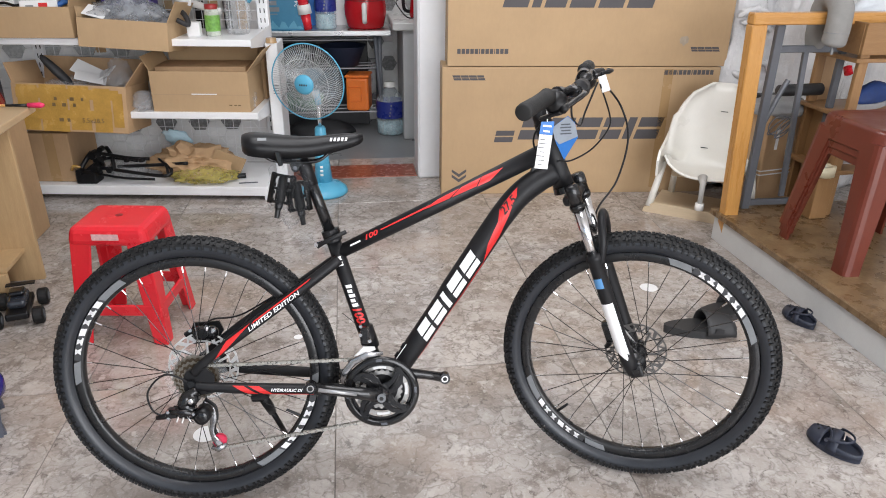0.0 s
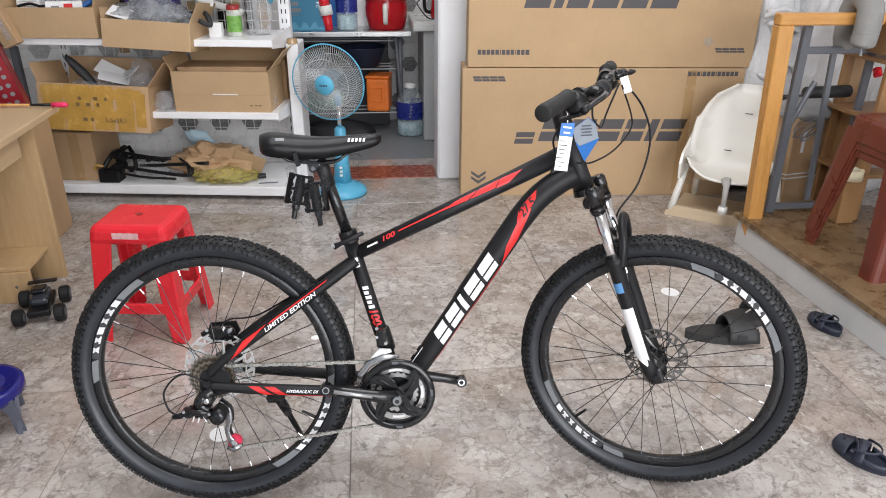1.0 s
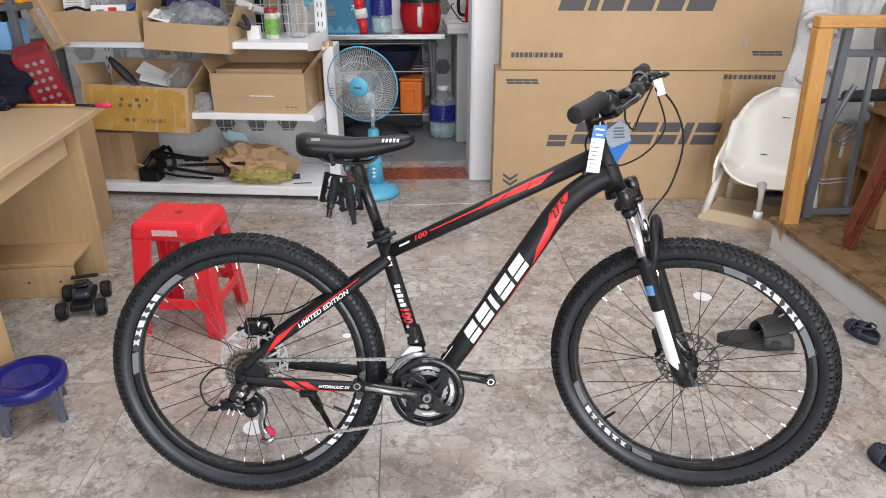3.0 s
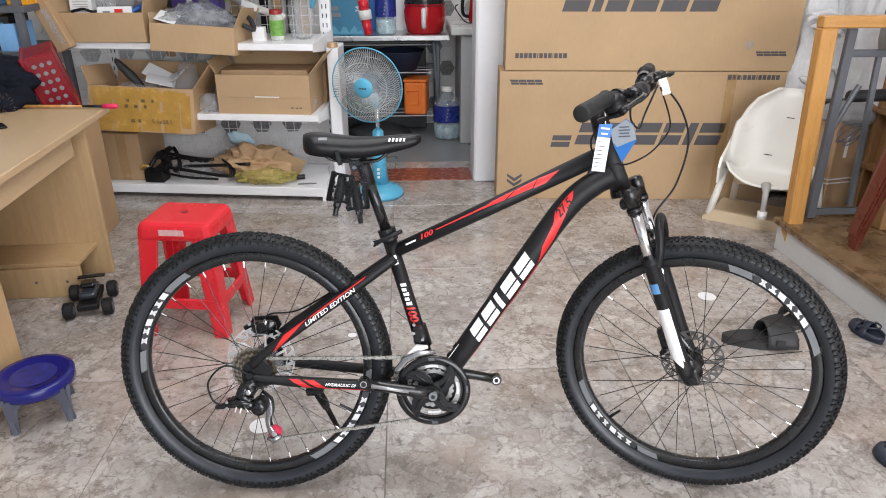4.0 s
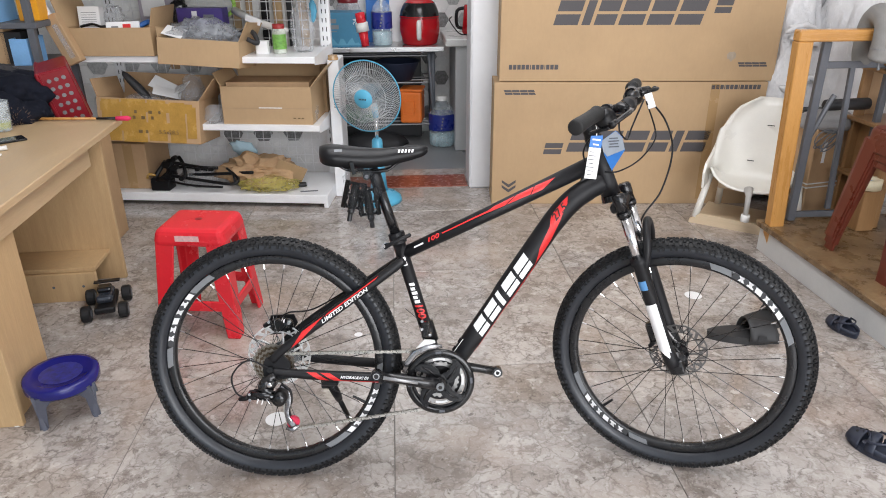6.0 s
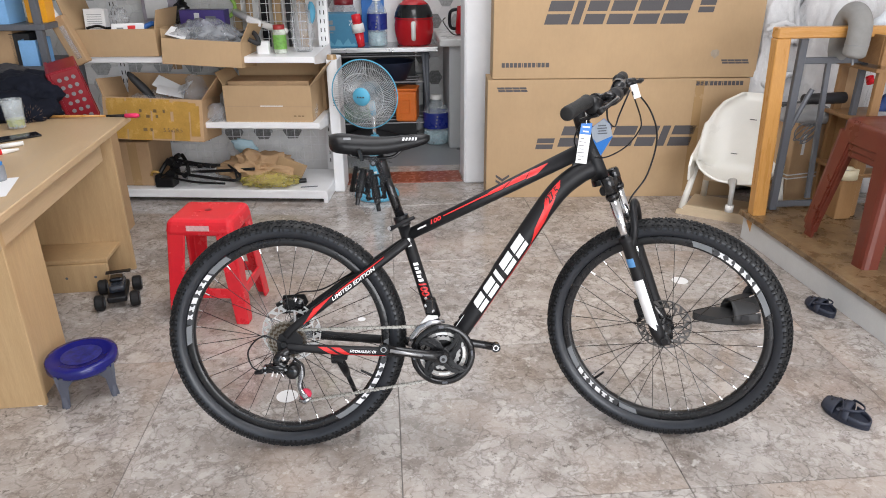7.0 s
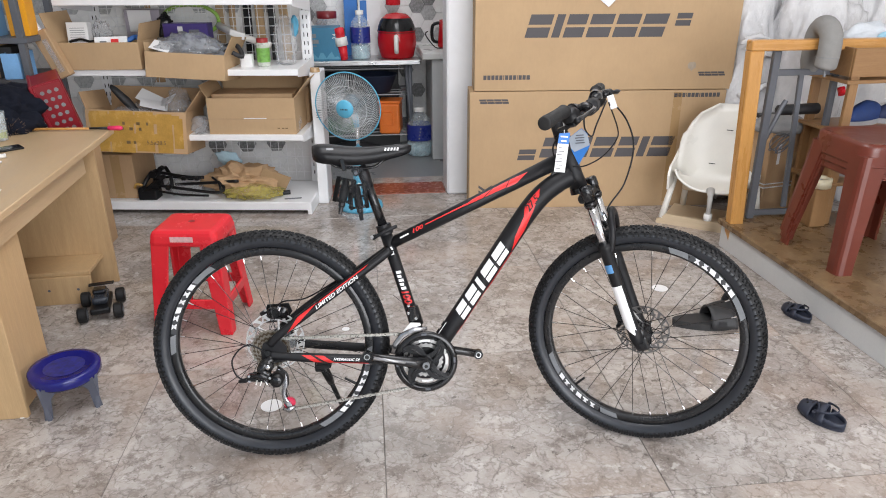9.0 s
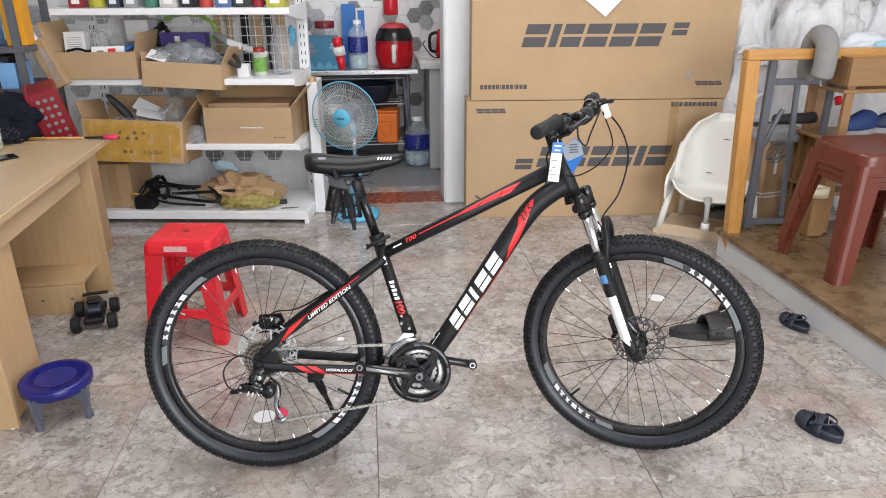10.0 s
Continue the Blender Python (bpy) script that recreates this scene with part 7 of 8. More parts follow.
for k in range(3):
    deep_stool(brown_at @ pose(0.003 * k, 0.002 * k, 0.028 * k), 0.95 + 0.025 * k)
M_NAVYP = plain("royal_blue_plastic", (0.010, 0.012, 0.15), 0.22, vary=0.15)
M_GREYP = plain("slate_plastic", (0.075, 0.08, 0.105), 0.4)
bs = thing("step_stool", pose(-1.375, 1.165, 0, 0, 0, 38) @ Matrix.Scale(0.92, 4), "small royal blue round stool with grey arched legs", "stool")
part("seat", lathe([(0, 0.152), (0.085, 0.152), (0.095, 0.157), (0.117, 0.157), (0.122, 0.151), (0.121, 0.122), (0.114, 0.114), (0.108, 0.128), (0, 0.130)], 40), M_NAVYP, bs, smooth=True)
part("scuff_mark", lathe([(0.0, 0.1526), (0.07, 0.1526)], 24), plain("scuffed_blue", (0.022, 0.025, 0.17), 0.4, vary=0.9, scale=45), bs)
for k in range(4):
    a = math.pi / 2 * k
    bm = sheet([(-0.095, 0), (-0.068, 0), (-0.060, 0.085), (-0.045, 0.105), (0.045, 0.105), (0.060, 0.085), (0.068, 0), (0.095, 0), (0.082, 0.13), (-0.082, 0.13)], 0.014, m=pose(0, 0, 0, 0, 0, math.degrees(a)) @ pose(0, -0.085, 0, 6, 0, 0))
    part("arched_leg", bm, M_GREYP, bs)
toy = thing("toy_car", pose(-1.655, 1.80, 0, 0, 0, -62) @ Matrix.Scale(0.92, 4), "black remote-control buggy with big tyres", "toy car")
part("chassis", box(0.20, 0.085, 0.03, (0, 0, 0.045), 0.008, seg=2), M_BLACK, toy)
part("body", box(0.13, 0.07, 0.035, (-0.005, 0, 0.078), 0.014, seg=2), plain("dark_body_shell", (0.03, 0.035, 0.045), 0.25), toy)
part("cockpit", box(0.06, 0.06, 0.022, (-0.012, 0, 0.106), 0.01, seg=2), M_GLOSSBLACK, toy)
part("wing", box(0.03, 0.11, 0.006, (-0.10, 0, 0.10), 0.002), M_BLACK, toy)
for x in (-0.085, 0.085):
    for y in (-0.075, 0.075):
        w = part("wheel", tube([(x, y - 0.02, 0.036), (x, y - 0.014, 0.036), (x, y + 0.014, 0.036), (x, y + 0.02, 0.036)], [0.030, 0.036, 0.036, 0.030], 18), M_RUBBER, toy)
        part("wheel_rim", tube([(x, y - 0.0215, 0.036), (x, y + 0.0215, 0.036)], 0.018, 12), M_STEEL, w)

# ---- footwear ----
M_SLIDE = plain("black_slide_foam", (0.028, 0.028, 0.029), 0.6)
M_CLOG = plain("navy_clog_foam", (0.022, 0.027, 0.045), 0.55)


def sole_shape(L, W, t, heel=0.0):
    bm = bmesh.new()
    lo, hi = [], []
    for k in range(28):
        a = 2 * math.pi * k / 28
        x = math.cos(a) * L / 2
        w = W / 2 * (0.88 + 0.14 * math.cos(a - 0.3))
        y = math.sin(a) * w * (1 - 0.10 * math.cos(a * 2))
        lo.append(bm.verts.new((x * 0.98, y * 0.96, 0)))
        hi.append(bm.verts.new((x, y, t + heel * (0.5 - x / L))))
    bm.faces.new(hi)
    bm.faces.new(lo[::-1])
    for k in range(28):
        bm.faces.new((lo[k], lo[(k + 1) % 28], hi[(k + 1) % 28], hi[k]))
    return bm


def slide_sandal(m, label):
    s = thing("slide_sandal", m, label, "sandal", "slide sandals")
    part("sole", sole_shape(0.27, 0.105, 0.026, 0.006), M_SLIDE, s)
    bm = bmesh.new()
    g = []
    for i in range(7):
        u = i / 6
        x = 0.0 + 0.105 * u
        g.append([bm.verts.new((x + 0.008 * math.cos(a), -0.056 * math.cos(a), 0.016 + (0.070 - 0.022 * u) * math.sin(a))) for a in [math.pi * j / 10 for j in range(11)]])
    for p, q in zip(g, g[1:]):
        for j in range(10):
            bm.faces.new((p[j], p[j + 1], q[j + 1], q[j]))
    ob = part("strap", bm, M_SLIDE, s, smooth=True)
    md = ob.modifiers.new("thick", "SOLIDIFY")
    md.thickness = 0.006
    part("logo_plate", box(0.03, 0.001, 0.02, (0.05, -0.0635, 0.040), 0.0003), M_BLACKFOAM, s)
    return s


slide_sandal(pose(0.885, 1.985, 0, 0, 0, 5), "black foam slide sandal on the tiles")
slide_sandal(pose(1.02, 2.13, 0, 0, 0, 22), "black foam slide sandal half behind its pair")


def clog(m, label):
    c = thing("clog", m, label, "clog", "navy clogs")
    part("sole", sole_shape(0.215, 0.108, 0.024, 0.004), M_CLOG, c)
    bm = bmesh.new()
    g = []
    for i in range(8):
        u = i / 7
        x = 0.034 + 0.072 * u
        hw = 0.053 * math.sqrt(max(0.05, 1 - (u * 0.98) ** 2.4))
        ht = 0.052 - 0.018 * u if i < 7 else 0.008
        g.append([bm.verts.new((x, -hw * math.cos(a), 0.016 + ht * math.sin(a))) for a in [math.pi * j / 10 for j in range(11)]])
    for p, q in zip(g, g[1:]):
        for j in range(10):
            bm.faces.new((p[j], p[j + 1], q[j + 1], q[j]))
    bs_ = bmesh.new()
    g = [[bs_.verts.new((x + 0.016 * math.cos(a), -0.0545 * math.cos(a), 0.018 + ht * math.sin(a))) for a in [math.pi * j / 12 for j in range(13)]] for x, ht in ((-0.018, 0.062), (0.0, 0.061), (0.020, 0.054))]
    for p, q in zip(g, g[1:]):
        for j in range(12):
            bs_.faces.new((p[j], p[j + 1], q[j + 1], q[j]))
    strap = part("instep_strap", bs_, M_CLOG, c, smooth=True)
    strap.modifiers.new("thick", "SOLIDIFY").thickness = 0.006
    part("cross_strap", tube(curve_pts([(0.052, -0.044, 0.040), (0.036, -0.010, 0.066), (0.014, 0.020, 0.074), (-0.004, 0.046, 0.050)], 4), 0.009, 8, squash=0.4), M_CLOG, c, smooth=True)
    up_ = part("upper", bm, M_CLOG, c, smooth=True)
    up_.modifiers.new("thick", "SOLIDIFY").thickness = 0.005
    bm = bmesh.new()
    g = []
    for j in range(15):
        a = math.pi / 2 + math.pi * j / 14
        x, y = -0.012 + 0.093 * math.cos(a), 0.052 * math.sin(a)
        g.append([bm.verts.new((x, y, 0.016)), bm.verts.new((x * 1.01, y * 1.02, 0.050 - 0.008 * math.sin(math.pi * j / 14)))])
    for p, q in zip(g, g[1:]):
        bm.faces.new((p[0], q[0], q[1], p[1]))
    hl = part("heel_wall", bm, M_CLOG, c, smooth=True)
    hl.modifiers.new("thick", "SOLIDIFY").thickness = 0.006
    part("heel_strap", tube([(0.012 + 0.075 * math.cos(a), 0.055 * math.sin(a), 0.066 + 0.012 * math.sin(a - math.pi / 2)) for a in [math.pi / 2 + math.pi * j / 12 for j in range(13)]], 0.006, 8, squash=0.5), M_CLOG, c, smooth=True)
    for s in (-1, 1):
        part("rivet", tube([(0.012, s * 0.053, 0.058), (0.012, s * 0.058, 0.058)], 0.007, 10), M_GREYP, c)
    for k in range(7):
        x, y = 0.03 + 0.018 * (k % 4), (-0.018 + 0.012 * (k // 2))
        part("vent_hole", tube([(x, y, 0.070 - 0.22 * (x - 0.0) * 0.75), (x, y, 0.077 - 0.22 * (x - 0.0) * 0.75)], 0.005, 8), M_DARK, c)
    return c


clog(pose(1.125, 1.372, 0, 0, 0, 128) @ Matrix.Scale(0.72, 4), "navy foam clog lying alone on the tiles")
clog(pose(1.285, 2.115, 0, 0, 0, 116) @ Matrix.Scale(0.66, 4), "navy foam clog beside the platform edge")

# ---- platform and what stands on it ----
def marbled():
    k = Mat("brown_marbled_laminate")
    n1, n2 = k.noise(9.0, 7.0, 0.7), k.noise(38.0, 5.0, 0.7)
    col = k.ramp(k.mix(0.45, n1, n2), [(0.33, (0.085, 0.046, 0.020)), (0.5, (0.19, 0.118, 0.058)), (0.68, (0.33, 0.235, 0.13))])
    return k.put(col, k.ramp(n1, [(0.3, (0.22,) * 3), (0.7, (0.38,) * 3)]))


PF = pose(1.166, 2.80, 0, 0, 0, 15.7)
plat = tagged(new("platform"), "raised platform with a brown marbled top and grey riser", "platform", kind="structure")
plat.matrix_world = PF
part("top_board", box(2.9, 6.2, 0.030, (1.45 - 0.012, -2.98, 0.120), 0.004, base=True), marbled(), plat)
part("riser", box(0.03, 6.1, 0.1195, (0.02, -2.95, 0), 0.002, base=True), plain("grey_white_riser", (0.58, 0.58, 0.57), 0.5, vary=0.06), plat)
part("back_riser", box(2.8, 0.03, 0.1195, (1.44, 0.09, 0), 0.002, base=True), M_WALL, plat)
RL = pose(1.171, 2.825, 0, 0, 0, 13.5)
rail = thing("wooden_railing", RL, "varnished orange wooden railing frame at the platform corner", "railing")
post_m = pose(0, 0, 0, 0, -2.4, 0)
part("post", box(0.068, 0.055, 1.0, (0.030, 0.02, 0.0), 0.004, base=True), M_ORANGEWOOD, rail, m=post_m)
part("top_rail", box(1.9, 0.058, 0.048, (0.905, 0.02, 1.000), 0.005, base=True), M_ORANGEWOOD_H, rail)
part("far_post", box(0.068, 0.055, 0.85, (1.80, 0.02, 0.151), 0.004, base=True), M_ORANGEWOOD, rail)
mg = thing("steel_gate", RL @ pose(0, 0.07, 0), "grey painted steel gate frame behind the railing", "gate")
part("stile", box(0.038, 0.025, 0.84, (0.128, 0, 0.151), 0.003, base=True), M_STEEL, mg)
part("stile", box(0.030, 0.025, 0.84, (0.445, 0, 0.151), 0.003, base=True), M_STEEL, mg)
part("bar", box(0.024, 0.018, 0.70, (0.285, 0, 0.19), 0.002, base=True), M_STEEL, mg, m=pose(0, 0, 0, 0, -3.0, 0) @ pose(0.03, 0, 0))
for z in (0.165, 0.875):
    part("cross_bar", box(0.29, 0.02, 0.030, (0.287, 0.0, z), 0.003, base=True), M_STEEL, mg)
part("brace", tube([(0.13, 0.02, 0.50), (0.22, 0.03, 0.72), (0.235, 0.03, 0.75)], 0.012, 8), M_STEEL, mg)
pl = thing("neck_pillow", RL @ pose(0.305, 0.02, 1.046) @ Matrix.Scale(0.80, 4), "grey plush neck pillow hung over the rail", "pillow")
hook = curve_pts([(0.022, 0.088, -0.210), (0.022, 0.096, -0.11), (0.020, 0.092, 0.0), (0.016, 0.050, 0.060), (0.010, -0.015, 0.072), (0.004, -0.076, 0.030), (-0.004, -0.098, -0.05), (-0.008, -0.098, -0.12), (-0.010, -0.094, -0.160)], 5)
part("cushion", tube(hook, [0.022, 0.042, 0.052, 0.056] + [0.059] * 12 + [0.061] * (len(hook) - 20) + [0.061, 0.055, 0.044, 0.018], 22), plain("grey_plush", (0.25, 0.245, 0.235), 0.95, vary=0.12, scale=20, bump=0.3), pl, smooth=True)
part("seam", tube([(-0.006 + 0.0615 * math.cos(a), -0.098 + 0.0615 * math.sin(a), -0.088) for a in [2 * math.pi * k / 24 for k in range(25)]], 0.002, 5), M_RIMGREY, pl)
part("tassel", tube([(-0.010, -0.094, -0.155), (-0.004, -0.098, -0.200)], [0.005, 0.008], 8), M_RIMGREY, pl)

# shoe rack of pale wood
M_RACK = wood("rack_wood", (0.36, 0.205, 0.09), (0.24, 0.125, 0.05), 0.4, 2)
M_RACKH = wood("rack_wood_flat", (0.36, 0.205, 0.09), (0.24, 0.125, 0.05), 0.4, 0)
sr = thing("shoe_rack", pose(1.60, 2.875, 0.15, 0, 0, 16), "brown wooden shoe rack with tiers of shoes", "shoe rack")
for x, y in ((0.03, 0.0), (0.60, 0.0), (0.03, 0.26), (0.60, 0.26)):
    part("post", box(0.045, 0.022, 0.80, (x, y, 0), 0.002, base=True), M_RACK, sr)
for z in (0.20, 0.46, 0.70):
    part("tier", box(0.66, 0.30, 0.018, (0.315, 0.13, z), 0.002, base=True), M_RACKH, sr)
part("top_tray_front", box(0.66, 0.014, 0.13, (0.315, -0.03, 0.735), 0.002, base=True), M_RACKH, sr)
part("top_tray_side", box(0.014, 0.30, 0.13, (-0.01, 0.127, 0.735), 0.002, base=True), M_RACKH, sr)
part("end_board", box(0.020, 0.26, 0.46, (0.055, 0.13, 0.0), 0.002, base=True), M_RACK, sr)


M_CLIPSOLE = plain("worn_grey_sole", (0.30, 0.30, 0.31), 0.6)


def shoe(m, material, label):
    s = thing("shoe", m, label, "shoe", "shoes on the rack")
    part("sole", sole_shape(0.27, 0.095, 0.025), M_CLIPSOLE, s)
    bm = blob(0.13, 0.045, 0.06, 0.08, 1.5, 1, 3, -0.35)
    for v in bm.verts:
        v.co.z = (v.co.z + 0.021) * (1.15 - 1.9 * max(0, v.co.x)) + 0.022
    part("upper", bm, material, s, smooth=True)
    return s


SR = pose(1.60, 2.875, 0.15, 0, 0, 16)
shoe(SR @ pose(0.22, 0.12, 0.478, 0, 0, 200), plain("blue_knit", (0.014, 0.04, 0.15), 0.7, vary=0.3, scale=40), "blue knitted sports shoe on a wooden rack")
shoe(SR @ pose(0.42, 0.12, 0.478, 0, 0, 170), plain("navy_knit", (0.02, 0.03, 0.09), 0.7), "navy sports shoe on a wooden rack")
shoe(SR @ pose(0.24, 0.12, 0.218, 0, 0, 185), M_BLACKFOAM, "black sports shoe on a wooden rack")
shoe(SR @ pose(0.45, 0.12, 0.218, 0, 0, 175), M_NAVY, "dark blue shoe on a wooden rack")
thing("wood_tray", SR @ pose(0.25, 0.12, 0.719), "round wooden tray in the top of the rack", "tray", bm=lathe([(0, 0), (0.09, 0), (0.095, 0.05), (0.088, 0.05), (0.082, 0.008), (0, 0.008)], 28), material=M_RACKH)
tp = thing("tape_roll", SR @ pose(-0.035, 0.0, 0.20), "roll of cream tape on a small wooden stand", "tape roll")
part("stand", box(0.085, 0.09, 0.195, (0, 0, -0.1985), 0.003, base=True), M_RACK, tp)
part("roll", lathe([(0.032, 0), (0.055, 0), (0.055, 0.045), (0.032, 0.045), (0.032, 0)], 28), plain("cream_tape", (0.72, 0.64, 0.45), 0.4), tp, smooth=True)
part("blue_core", lathe([(0, 0.03), (0.032, 0.03)], 20), M_BLUESTICKER, tp)

# wrapped goods and carton behind the railing
def wrap_film():
    """White-grey film, creased at three sizes and glossy."""
    k = Mat("cloudy_wrap_film")
    big, mid, fine = k.noise(2.2, 4.0, 0.6), k.noise(7.0, 7.0, 0.75, (1.0, 1.0, 0.55)), k.noise(34.0, 5.0, 0.7)
    h = k.mix(0.3, mid, fine)
    k.bump(h, 0.8, 0.022)
    col = k.ramp(k.mix(0.6, big, mid), [(0.33, (0.56, 0.56, 0.57)), (0.52, (0.70, 0.70, 0.71)), (0.68, (0.80, 0.80, 0.81))])
    return k.put(col, k.ramp(mid, [(0.35, (0.14,) * 3), (0.65, (0.34,) * 3)]))


M_WRAP = wrap_film()
for k, (x, y, z, a, b, c) in enumerate(((0.40, 0.84, 0.0, 0.20, 0.17, 1.35), (0.74, 0.72, 0.0, 0.26, 0.20, 1.45), (1.15, 0.74, 0.0, 0.28, 0.2, 1.4))):
    bm = blob(a, b, c * 0.5, 0.20, 2.1, 40 + k, 5, -0.95)
    wf = thing("wrapped_furniture", RL @ pose(x, y, z), "tall bundle wrapped in glossy cloudy plastic", "wrapped bundle", "wrapped bundles")
    part("film", bm, M_WRAP, wf, m=pose(0, 0, c * 0.475), smooth=True)
    rnd = random.Random(60 + k)
    for q in range(5):
        # loose folds of film standing off the bundle
        zz, ww = c * rnd.uniform(0.35, 0.85), rnd.uniform(0.07, 0.13)
        line = curve_pts([(-ww, -b * 0.92, zz), (-ww * 0.3, -b * 1.06, zz + rnd.uniform(-0.05, 0.05)), (ww * 0.4, -b * 1.05, zz + rnd.uniform(-0.08, 0.08)), (ww, -b * 0.90, zz + rnd.uniform(-0.1, 0.1))], 5)
        part("film_fold", tube(line, [0.004] + [rnd.uniform(0.010, 0.020) for _ in line[2:]] + [0.004], 8, squash=0.6), M_WRAP, wf, smooth=True)
bk = thing("carton", RL @ pose(0.27, 0.22, 0, 0, 0, 12), "brown carton tied with white cord behind the gate", "carton")
part("body", box(0.26, 0.22, 0.56, (0.13, 0.11, 0), 0.005, base=True), M_BOX_OLD, bk)
part("hand_hole", box(0.018, 0.001, 0.11, (0.065, -0.0012, 0.44), 0.0003), M_PAPER, bk)
for z in (0.31, 0.29):
    part("cord", box(0.264, 0.224, 0.006, (0.13, 0.11, z - 0.03)), M_PAPER, bk)
thing("folded_cushion", RL @ pose(0.35, 0.30, 0.58), "grey padded cushion rolled on the carton", "cushion", bm=blob(0.15, 0.10, 0.055, 0.12, 2, 9, 4), material=plain("grey_padding", (0.28, 0.28, 0.28), 0.8), smooth=True)
thing("black_bolster", RL @ pose(0.36, 0.17, 0.69, 0, 90, 5), "black padded bolster behind the gate", "bolster", bm=tube([(0, 0, -0.13), (0, 0, -0.12), (0, 0, 0.10), (0, 0, 0.11)], [0.015, 0.026, 0.028, 0.015], 14), material=M_BLACKFOAM, smooth=True)
thing("cable_coil", RL @ pose(0.27, 0.12, 0.53), "coil of steel wire basket by the gate", "wire coil", bm=tube([(0.05 * math.cos(a) , 0.03 * math.sin(a * 0.5), 0.045 * math.sin(a * 1.07)) for a in [0.35 * k for k in range(70)]], 0.003, 5), material=M_STEEL)
thing("black_case", RL @ pose(0.42, 0.50, 0), "dark case standing behind the carton", "case", bm=box(0.22, 0.1, 0.60, bevel=0.02, base=True), material=M_BLACKFOAM)
thing("brown_board", RL @ pose(0.56, 0.30, 0.0), "tall brown cardboard sheet standing behind the gate", "cardboard", bm=box(0.12, 0.03, 0.98, bevel=0.003, base=True), material=M_BOX_OLD)
bp = thing("black_pole", RL @ pose(0.555, 0.12, 0.151), "thin black pole with a red knob", "pole")
part("rod", tube([(0, 0, 0), (0.03, 0, 0.80)], 0.008, 8), M_BLACK, bp)
part("red_knob", tube([(-0.03, -0.02, 0.62), (-0.03, 0.0, 0.65)], 0.018, 12), M_RED, bp)
bgw = thing("cloth_bag", RL @ pose(0.64, 0.16, 1.0), "white cloth bag with a blue print over the rail", "bag")
part("cloth", blob(0.15, 0.08, 0.11, 0.15, 2, 12, 4), plain("white_canvas", (0.62, 0.66, 0.70), 0.85, bump=0.2), bgw, smooth=True)
part("blue_print", blob(0.06, 0.012, 0.05, 0.3, 3, 3), M_BLUECLOTH, bgw, m=pose(0.04, -0.078, 0.02), smooth=True)

# ---- high chair ----
HC = pose(1.165, 3.22, 0, 0, 0, -22)
M_CREAM = plain("cream_plastic", (0.80, 0.78, 0.72), 0.33, vary=0.03)
M_CLIPGREY = plain("pale_grey_resin", (0.48, 0.47, 0.45), 0.3, vary=0.05)
M_BEECH = wood("pale_beech", (0.68, 0.55, 0.39), (0.55, 0.43, 0.28), 0.45, 0)
hc = thing("high_chair", HC, "cream plastic child's high chair on a low wooden base", "high chair")
bm = bmesh.new()
g = []
for i in range(15):
    u = i / 14
    if u < 0.42:
        f = u / 0.42
        y, z = -0.16 + 0.24 * f, 0.235 - 0.02 * math.sin(f * math.pi)
        half = 0.195 + 0.02 * f
    else:
        f = (u - 0.42) / 0.58
        y, z = 0.08 + 0.09 * f, 0.235 + 0.42 * f
        half = 0.215 * math.sqrt(max(0.02, 1 - max(0, (f - 0.30) / 0.70) ** 2.4 * 0.94)) + 0.004
    row = []
    for j in range(13):
        s = -1 + 2 * j / 12
        lift = 0.10 * abs(s) ** 3 * (1 - u) * (1 if u < 0.5 else 1.4) if u < 0.75 else 0.0
        fwd = -0.10 * abs(s) ** 2.5 * (1 if u > 0.42 else 0) * (1 - 0.6 * max(0, (u - 0.42) / 0.58))
        row.append(bm.verts.new((half * s * (1.06 if abs(s) < 1 else 1.0), y + fwd, z + lift)))
    g.append(row)
for p, q in zip(g, g[1:]):
    for j in range(12):
        bm.faces.new((p[j], p[j + 1], q[j + 1], q[j]))
bmesh.ops.recalc_face_normals(bm, faces=bm.faces)
shell = part("seat_shell", bm, M_CREAM, hc, smooth=True)
sd = shell.modifiers.new("thick", "SOLIDIFY")
sd.thickness, sd.offset = 0.012, 0
for s in (-1, 1):
    part("arm_wing", sheet([(-0.15, 0.215), (-0.17, 0.30), (-0.14, 0.345), (-0.02, 0.375), (0.07, 0.41), (0.09, 0.30), (0.08, 0.23)], 0.012, m=pose(s * 0.218, 0, 0, 0, 0, 90)), M_CREAM, hc)
part("crotch_post", tube([(0.0, -0.15, 0.245), (0.01, -0.19, 0.22), (0.012, -0.195, 0.12)], [0.024, 0.014, 0.012], 12), M_CLIPGREY, hc, smooth=True)
part("buckle_knob", tube([(0.012, -0.196, 0.125), (0.012, -0.196, 0.09)], 0.022, 14), M_WHITE, hc, smooth=True)
for x, z in ((0.02, 0.52), (-0.045, 0.33)):
    part("belt_slot", box(0.035, 0.002, 0.004, (x, 0.115 if z > 0.4 else 0.085, z), 0.0005), M_DARK, hc)
for s in (-1, 1):
    part("front_leg", tube([(s * 0.215, -0.02, 0.26), (s * 0.25, -0.10, 0.03)], [0.016, 0.019], 12), M_CREAM, hc, smooth=True)
    part("back_leg", tube([(s * 0.17, 0.10, 0.26), (s * 0.20, 0.24, 0.0)], [0.016, 0.018], 12), M_CREAM, hc, smooth=True)
part("base_board", sheet([(-0.275, 0.0), (0.275, 0.0), (0.275, 0.02), (0.24, 0.048), (-0.22, 0.06), (-0.275, 0.02)], 0.022, m=pose(0, -0.115, 0)), M_BEECH, hc)
part("base_floor", box(0.50, 0.34, 0.018, (0, 0.065, 0.001), 0.003, base=True), M_BEECH, hc)
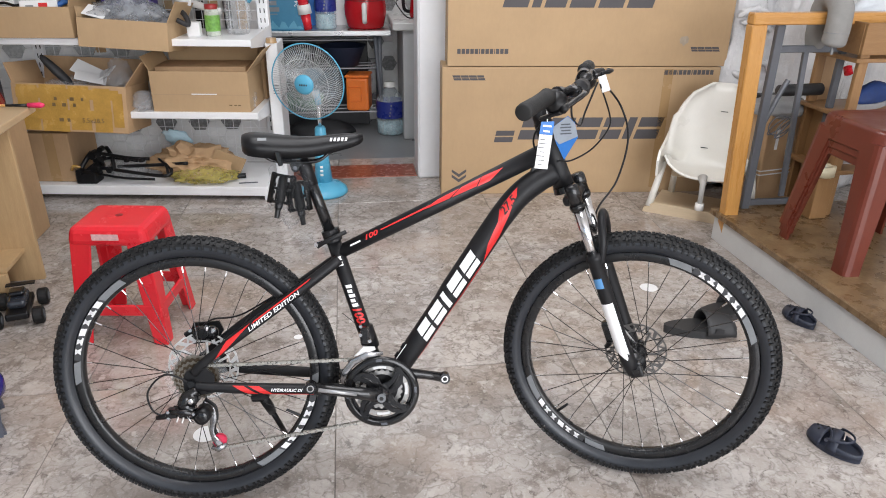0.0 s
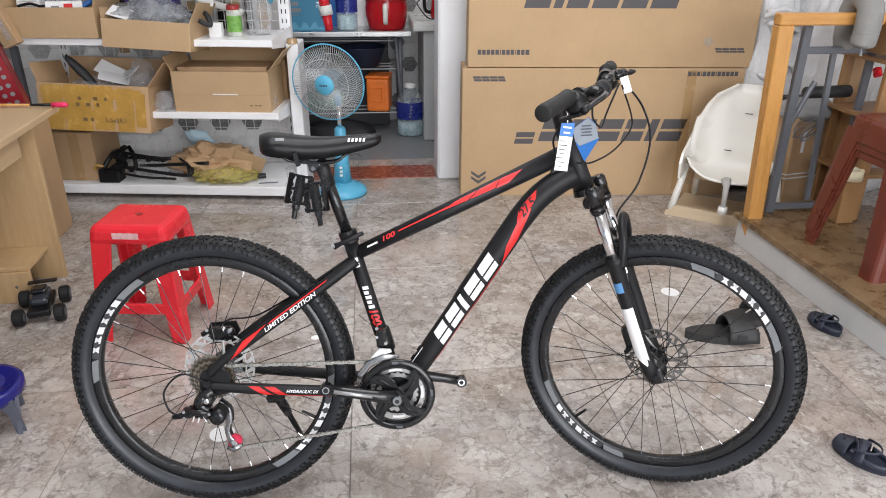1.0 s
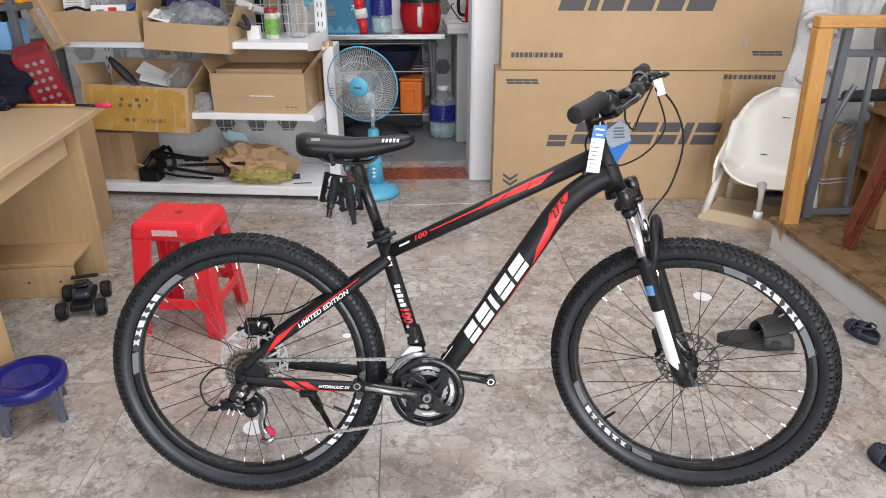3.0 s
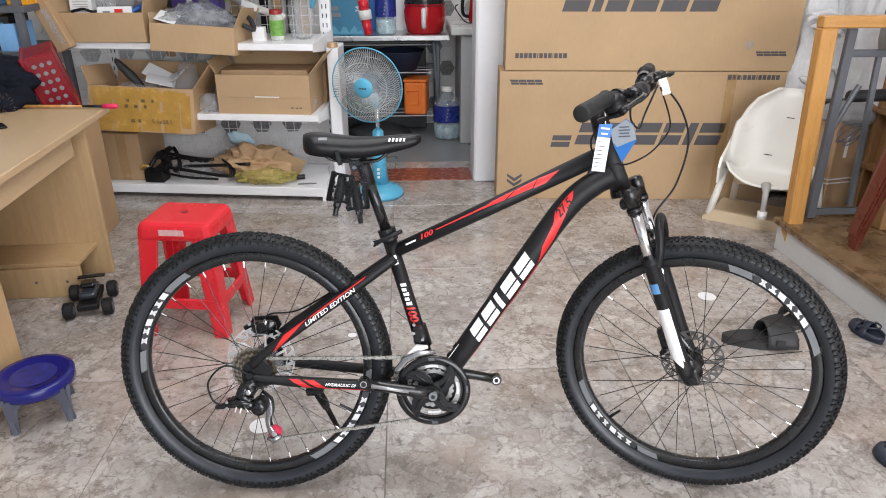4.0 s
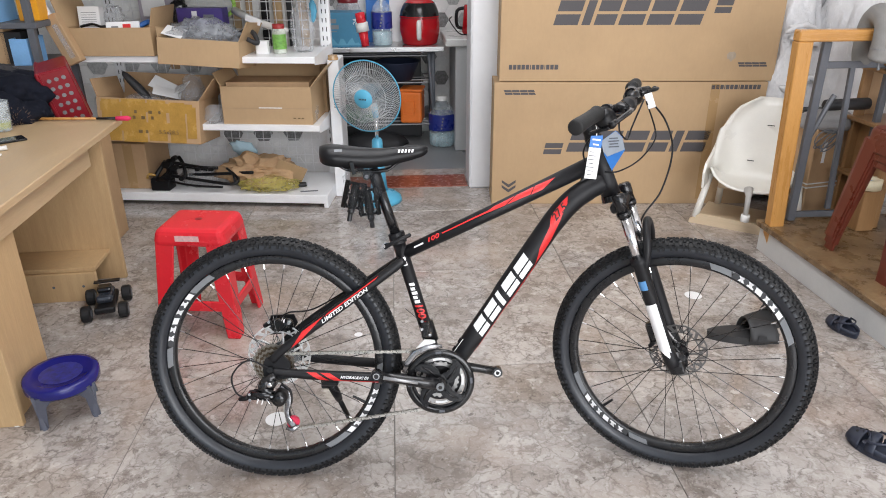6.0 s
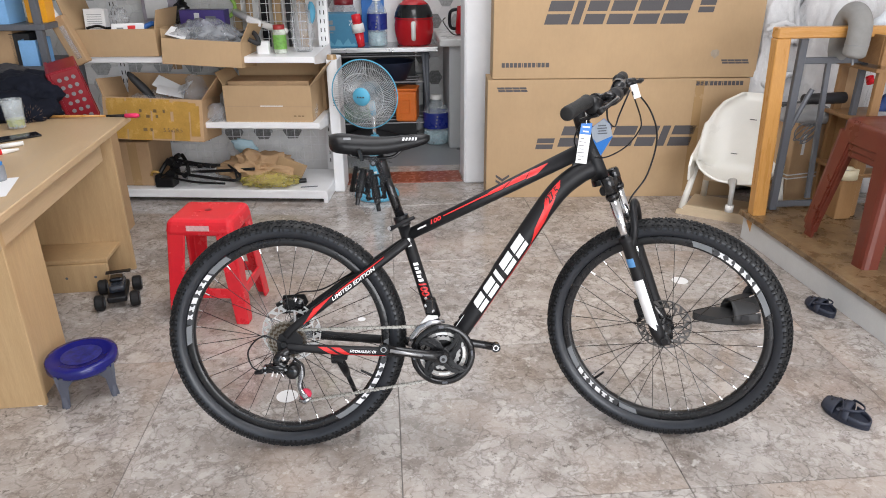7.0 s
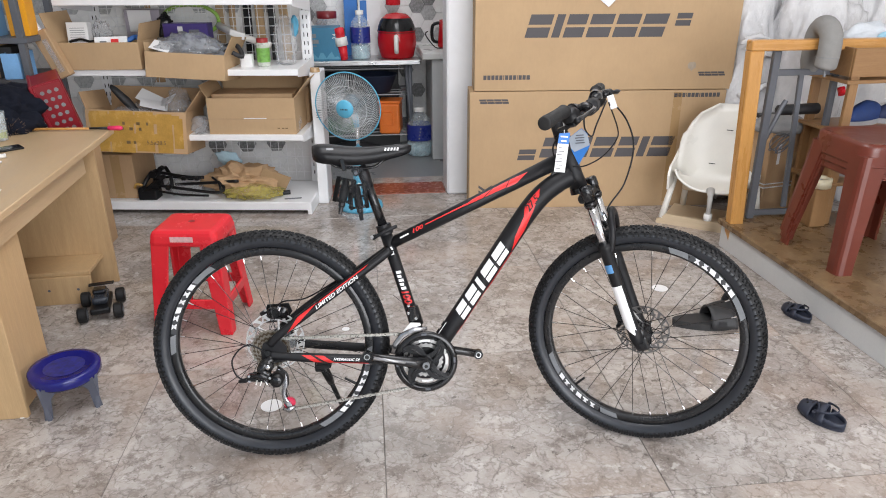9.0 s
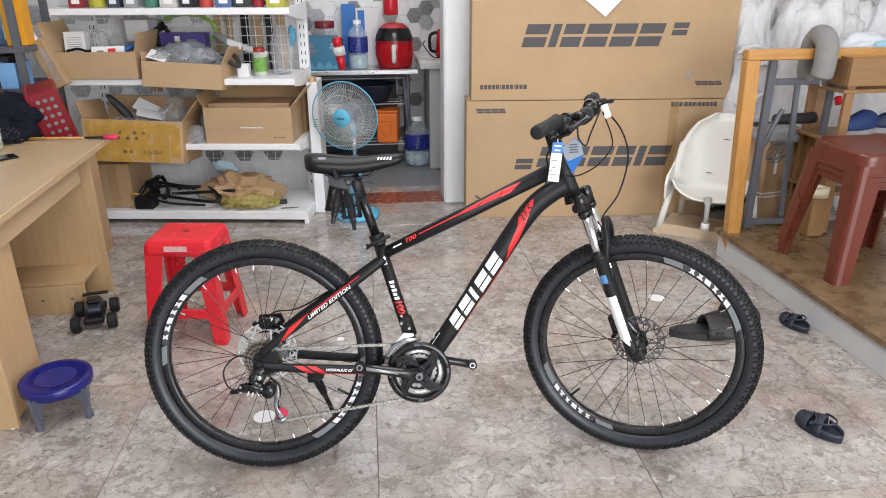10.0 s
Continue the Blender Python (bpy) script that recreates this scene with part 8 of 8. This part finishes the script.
part("cross_bar", tube([(-0.19, 0.16, 0.16), (0.19, 0.16, 0.16)], 0.016, 10), M_BEECH, hc)
part("under_tray", box(0.36, 0.14, 0.035, (0, 0.10, 0.17), 0.006, base=True), M_BEECH, hc)

# ---- bag hanging under the saddle ----
M_PEDAL = plain("pedal_resin", (0.006, 0.006, 0.006), 0.5, vary=0.3, scale=40, spec=0.12)
hb_ = thing("parts_bag", BIKE @ pose(0.250, -0.03, 0.780) @ Matrix.Scale(0.82, 4), "clear plastic bag with black pedals hung from the saddle", "plastic bag")
part("film", blob(0.060, 0.036, 0.105, 0.30, 2.2, 7, 4), M_FILM, hb_, m=pose(-0.002, 0.004, 0.030))
for k, (x, z, r, turn) in enumerate(((-0.022, 0.030, 14, 35), (0.022, 0.006, -8, -20))):
    pd = part("pedal", tube([(0, 0, -0.044), (0, 0, -0.030), (0, 0, 0.030), (0, 0, 0.042)], [0.011, 0.015, 0.013, 0.009], 12), M_PEDAL, hb_, m=pose(x, 0.018 * k, z, 0, r, turn), smooth=True)
    for sx in (-1, 1):
        part("side_plate", box(0.007, 0.024, 0.088, (sx * 0.030, 0, 0), 0.0025), M_PEDAL, pd)
        for j in range(4):
            part("tooth", box(0.008, 0.005, 0.010, (sx * 0.030, -0.0135, -0.033 + 0.022 * j), 0.0012), M_PEDAL, pd)
    for z2 in (-0.038, 0.0, 0.038):
        part("cross_web", box(0.060, 0.016, 0.008, (0, 0, z2), 0.002), M_PEDAL, pd)
    part("pedal_axle", tube([(0, 0, -0.044), (0, 0, -0.054), (0, 0, -0.060), (0, 0, -0.084)], [0.0115, 0.0115, 0.0080, 0.0072], 10), M_BLACK, pd)
part("reflector", box(0.014, 0.006, 0.040, (0, 0, 0), 0.002), M_GLOSSBLACK, hb_, m=pose(-0.02, -0.03, 0.118, 0, -14, 0))
part("tie", tube(curve_pts([(0.0, 0, 0.11), (0.006, 0.01, 0.14), (0.01, 0.02, 0.165)], 4), 0.006, 8), M_FILM, hb_, smooth=True)

# ---- flat bits on the floor ----
# thin white discs at three pale oval spots on the tiles
for x, y, r in ((0.757, 2.325, 0.036), (-0.687, 1.225, 0.036), (-0.575, 1.775, 0.016)):
    thing("white_disc", pose(x, y, 0.0), "small round white disc flat on the tiles", "paper disc", "paper discs", bm=lathe([(0, 0.0005), (r, 0.0005), (r, 0.0016), (0, 0.0016)], 28), material=M_PAPER)
# plain dark panel that fills the space behind the table's wire shelves
thing("dark_backing", K(-0.30, 4.93, 0.0), "plain dark panel standing behind the steel table", "cupboard", bm=box(1.05, 0.06, 0.66, bevel=0.004, base=True), material=plain("dark_backing_grey", (0.03, 0.03, 0.032), 0.5))

# ---- floor tiles ----
tile_mesh = mesh_of("tile", box(TILE - 0.0024, TILE - 0.0024, 0.012, (0, 0, -0.006), 0.0012), M_TILE)
for i in range(-5, 6):
    for j in range(-6, 4):
        u, v = -0.007 + 0.4 + TILE * i, 1.61 - 0.4 + TILE * j
        ob = new("tile", tile_mesh)
        ob.parent = floor
        ob.matrix_basis = floor.matrix_world.inverted() @ ROOM @ pose(u, v, 0)
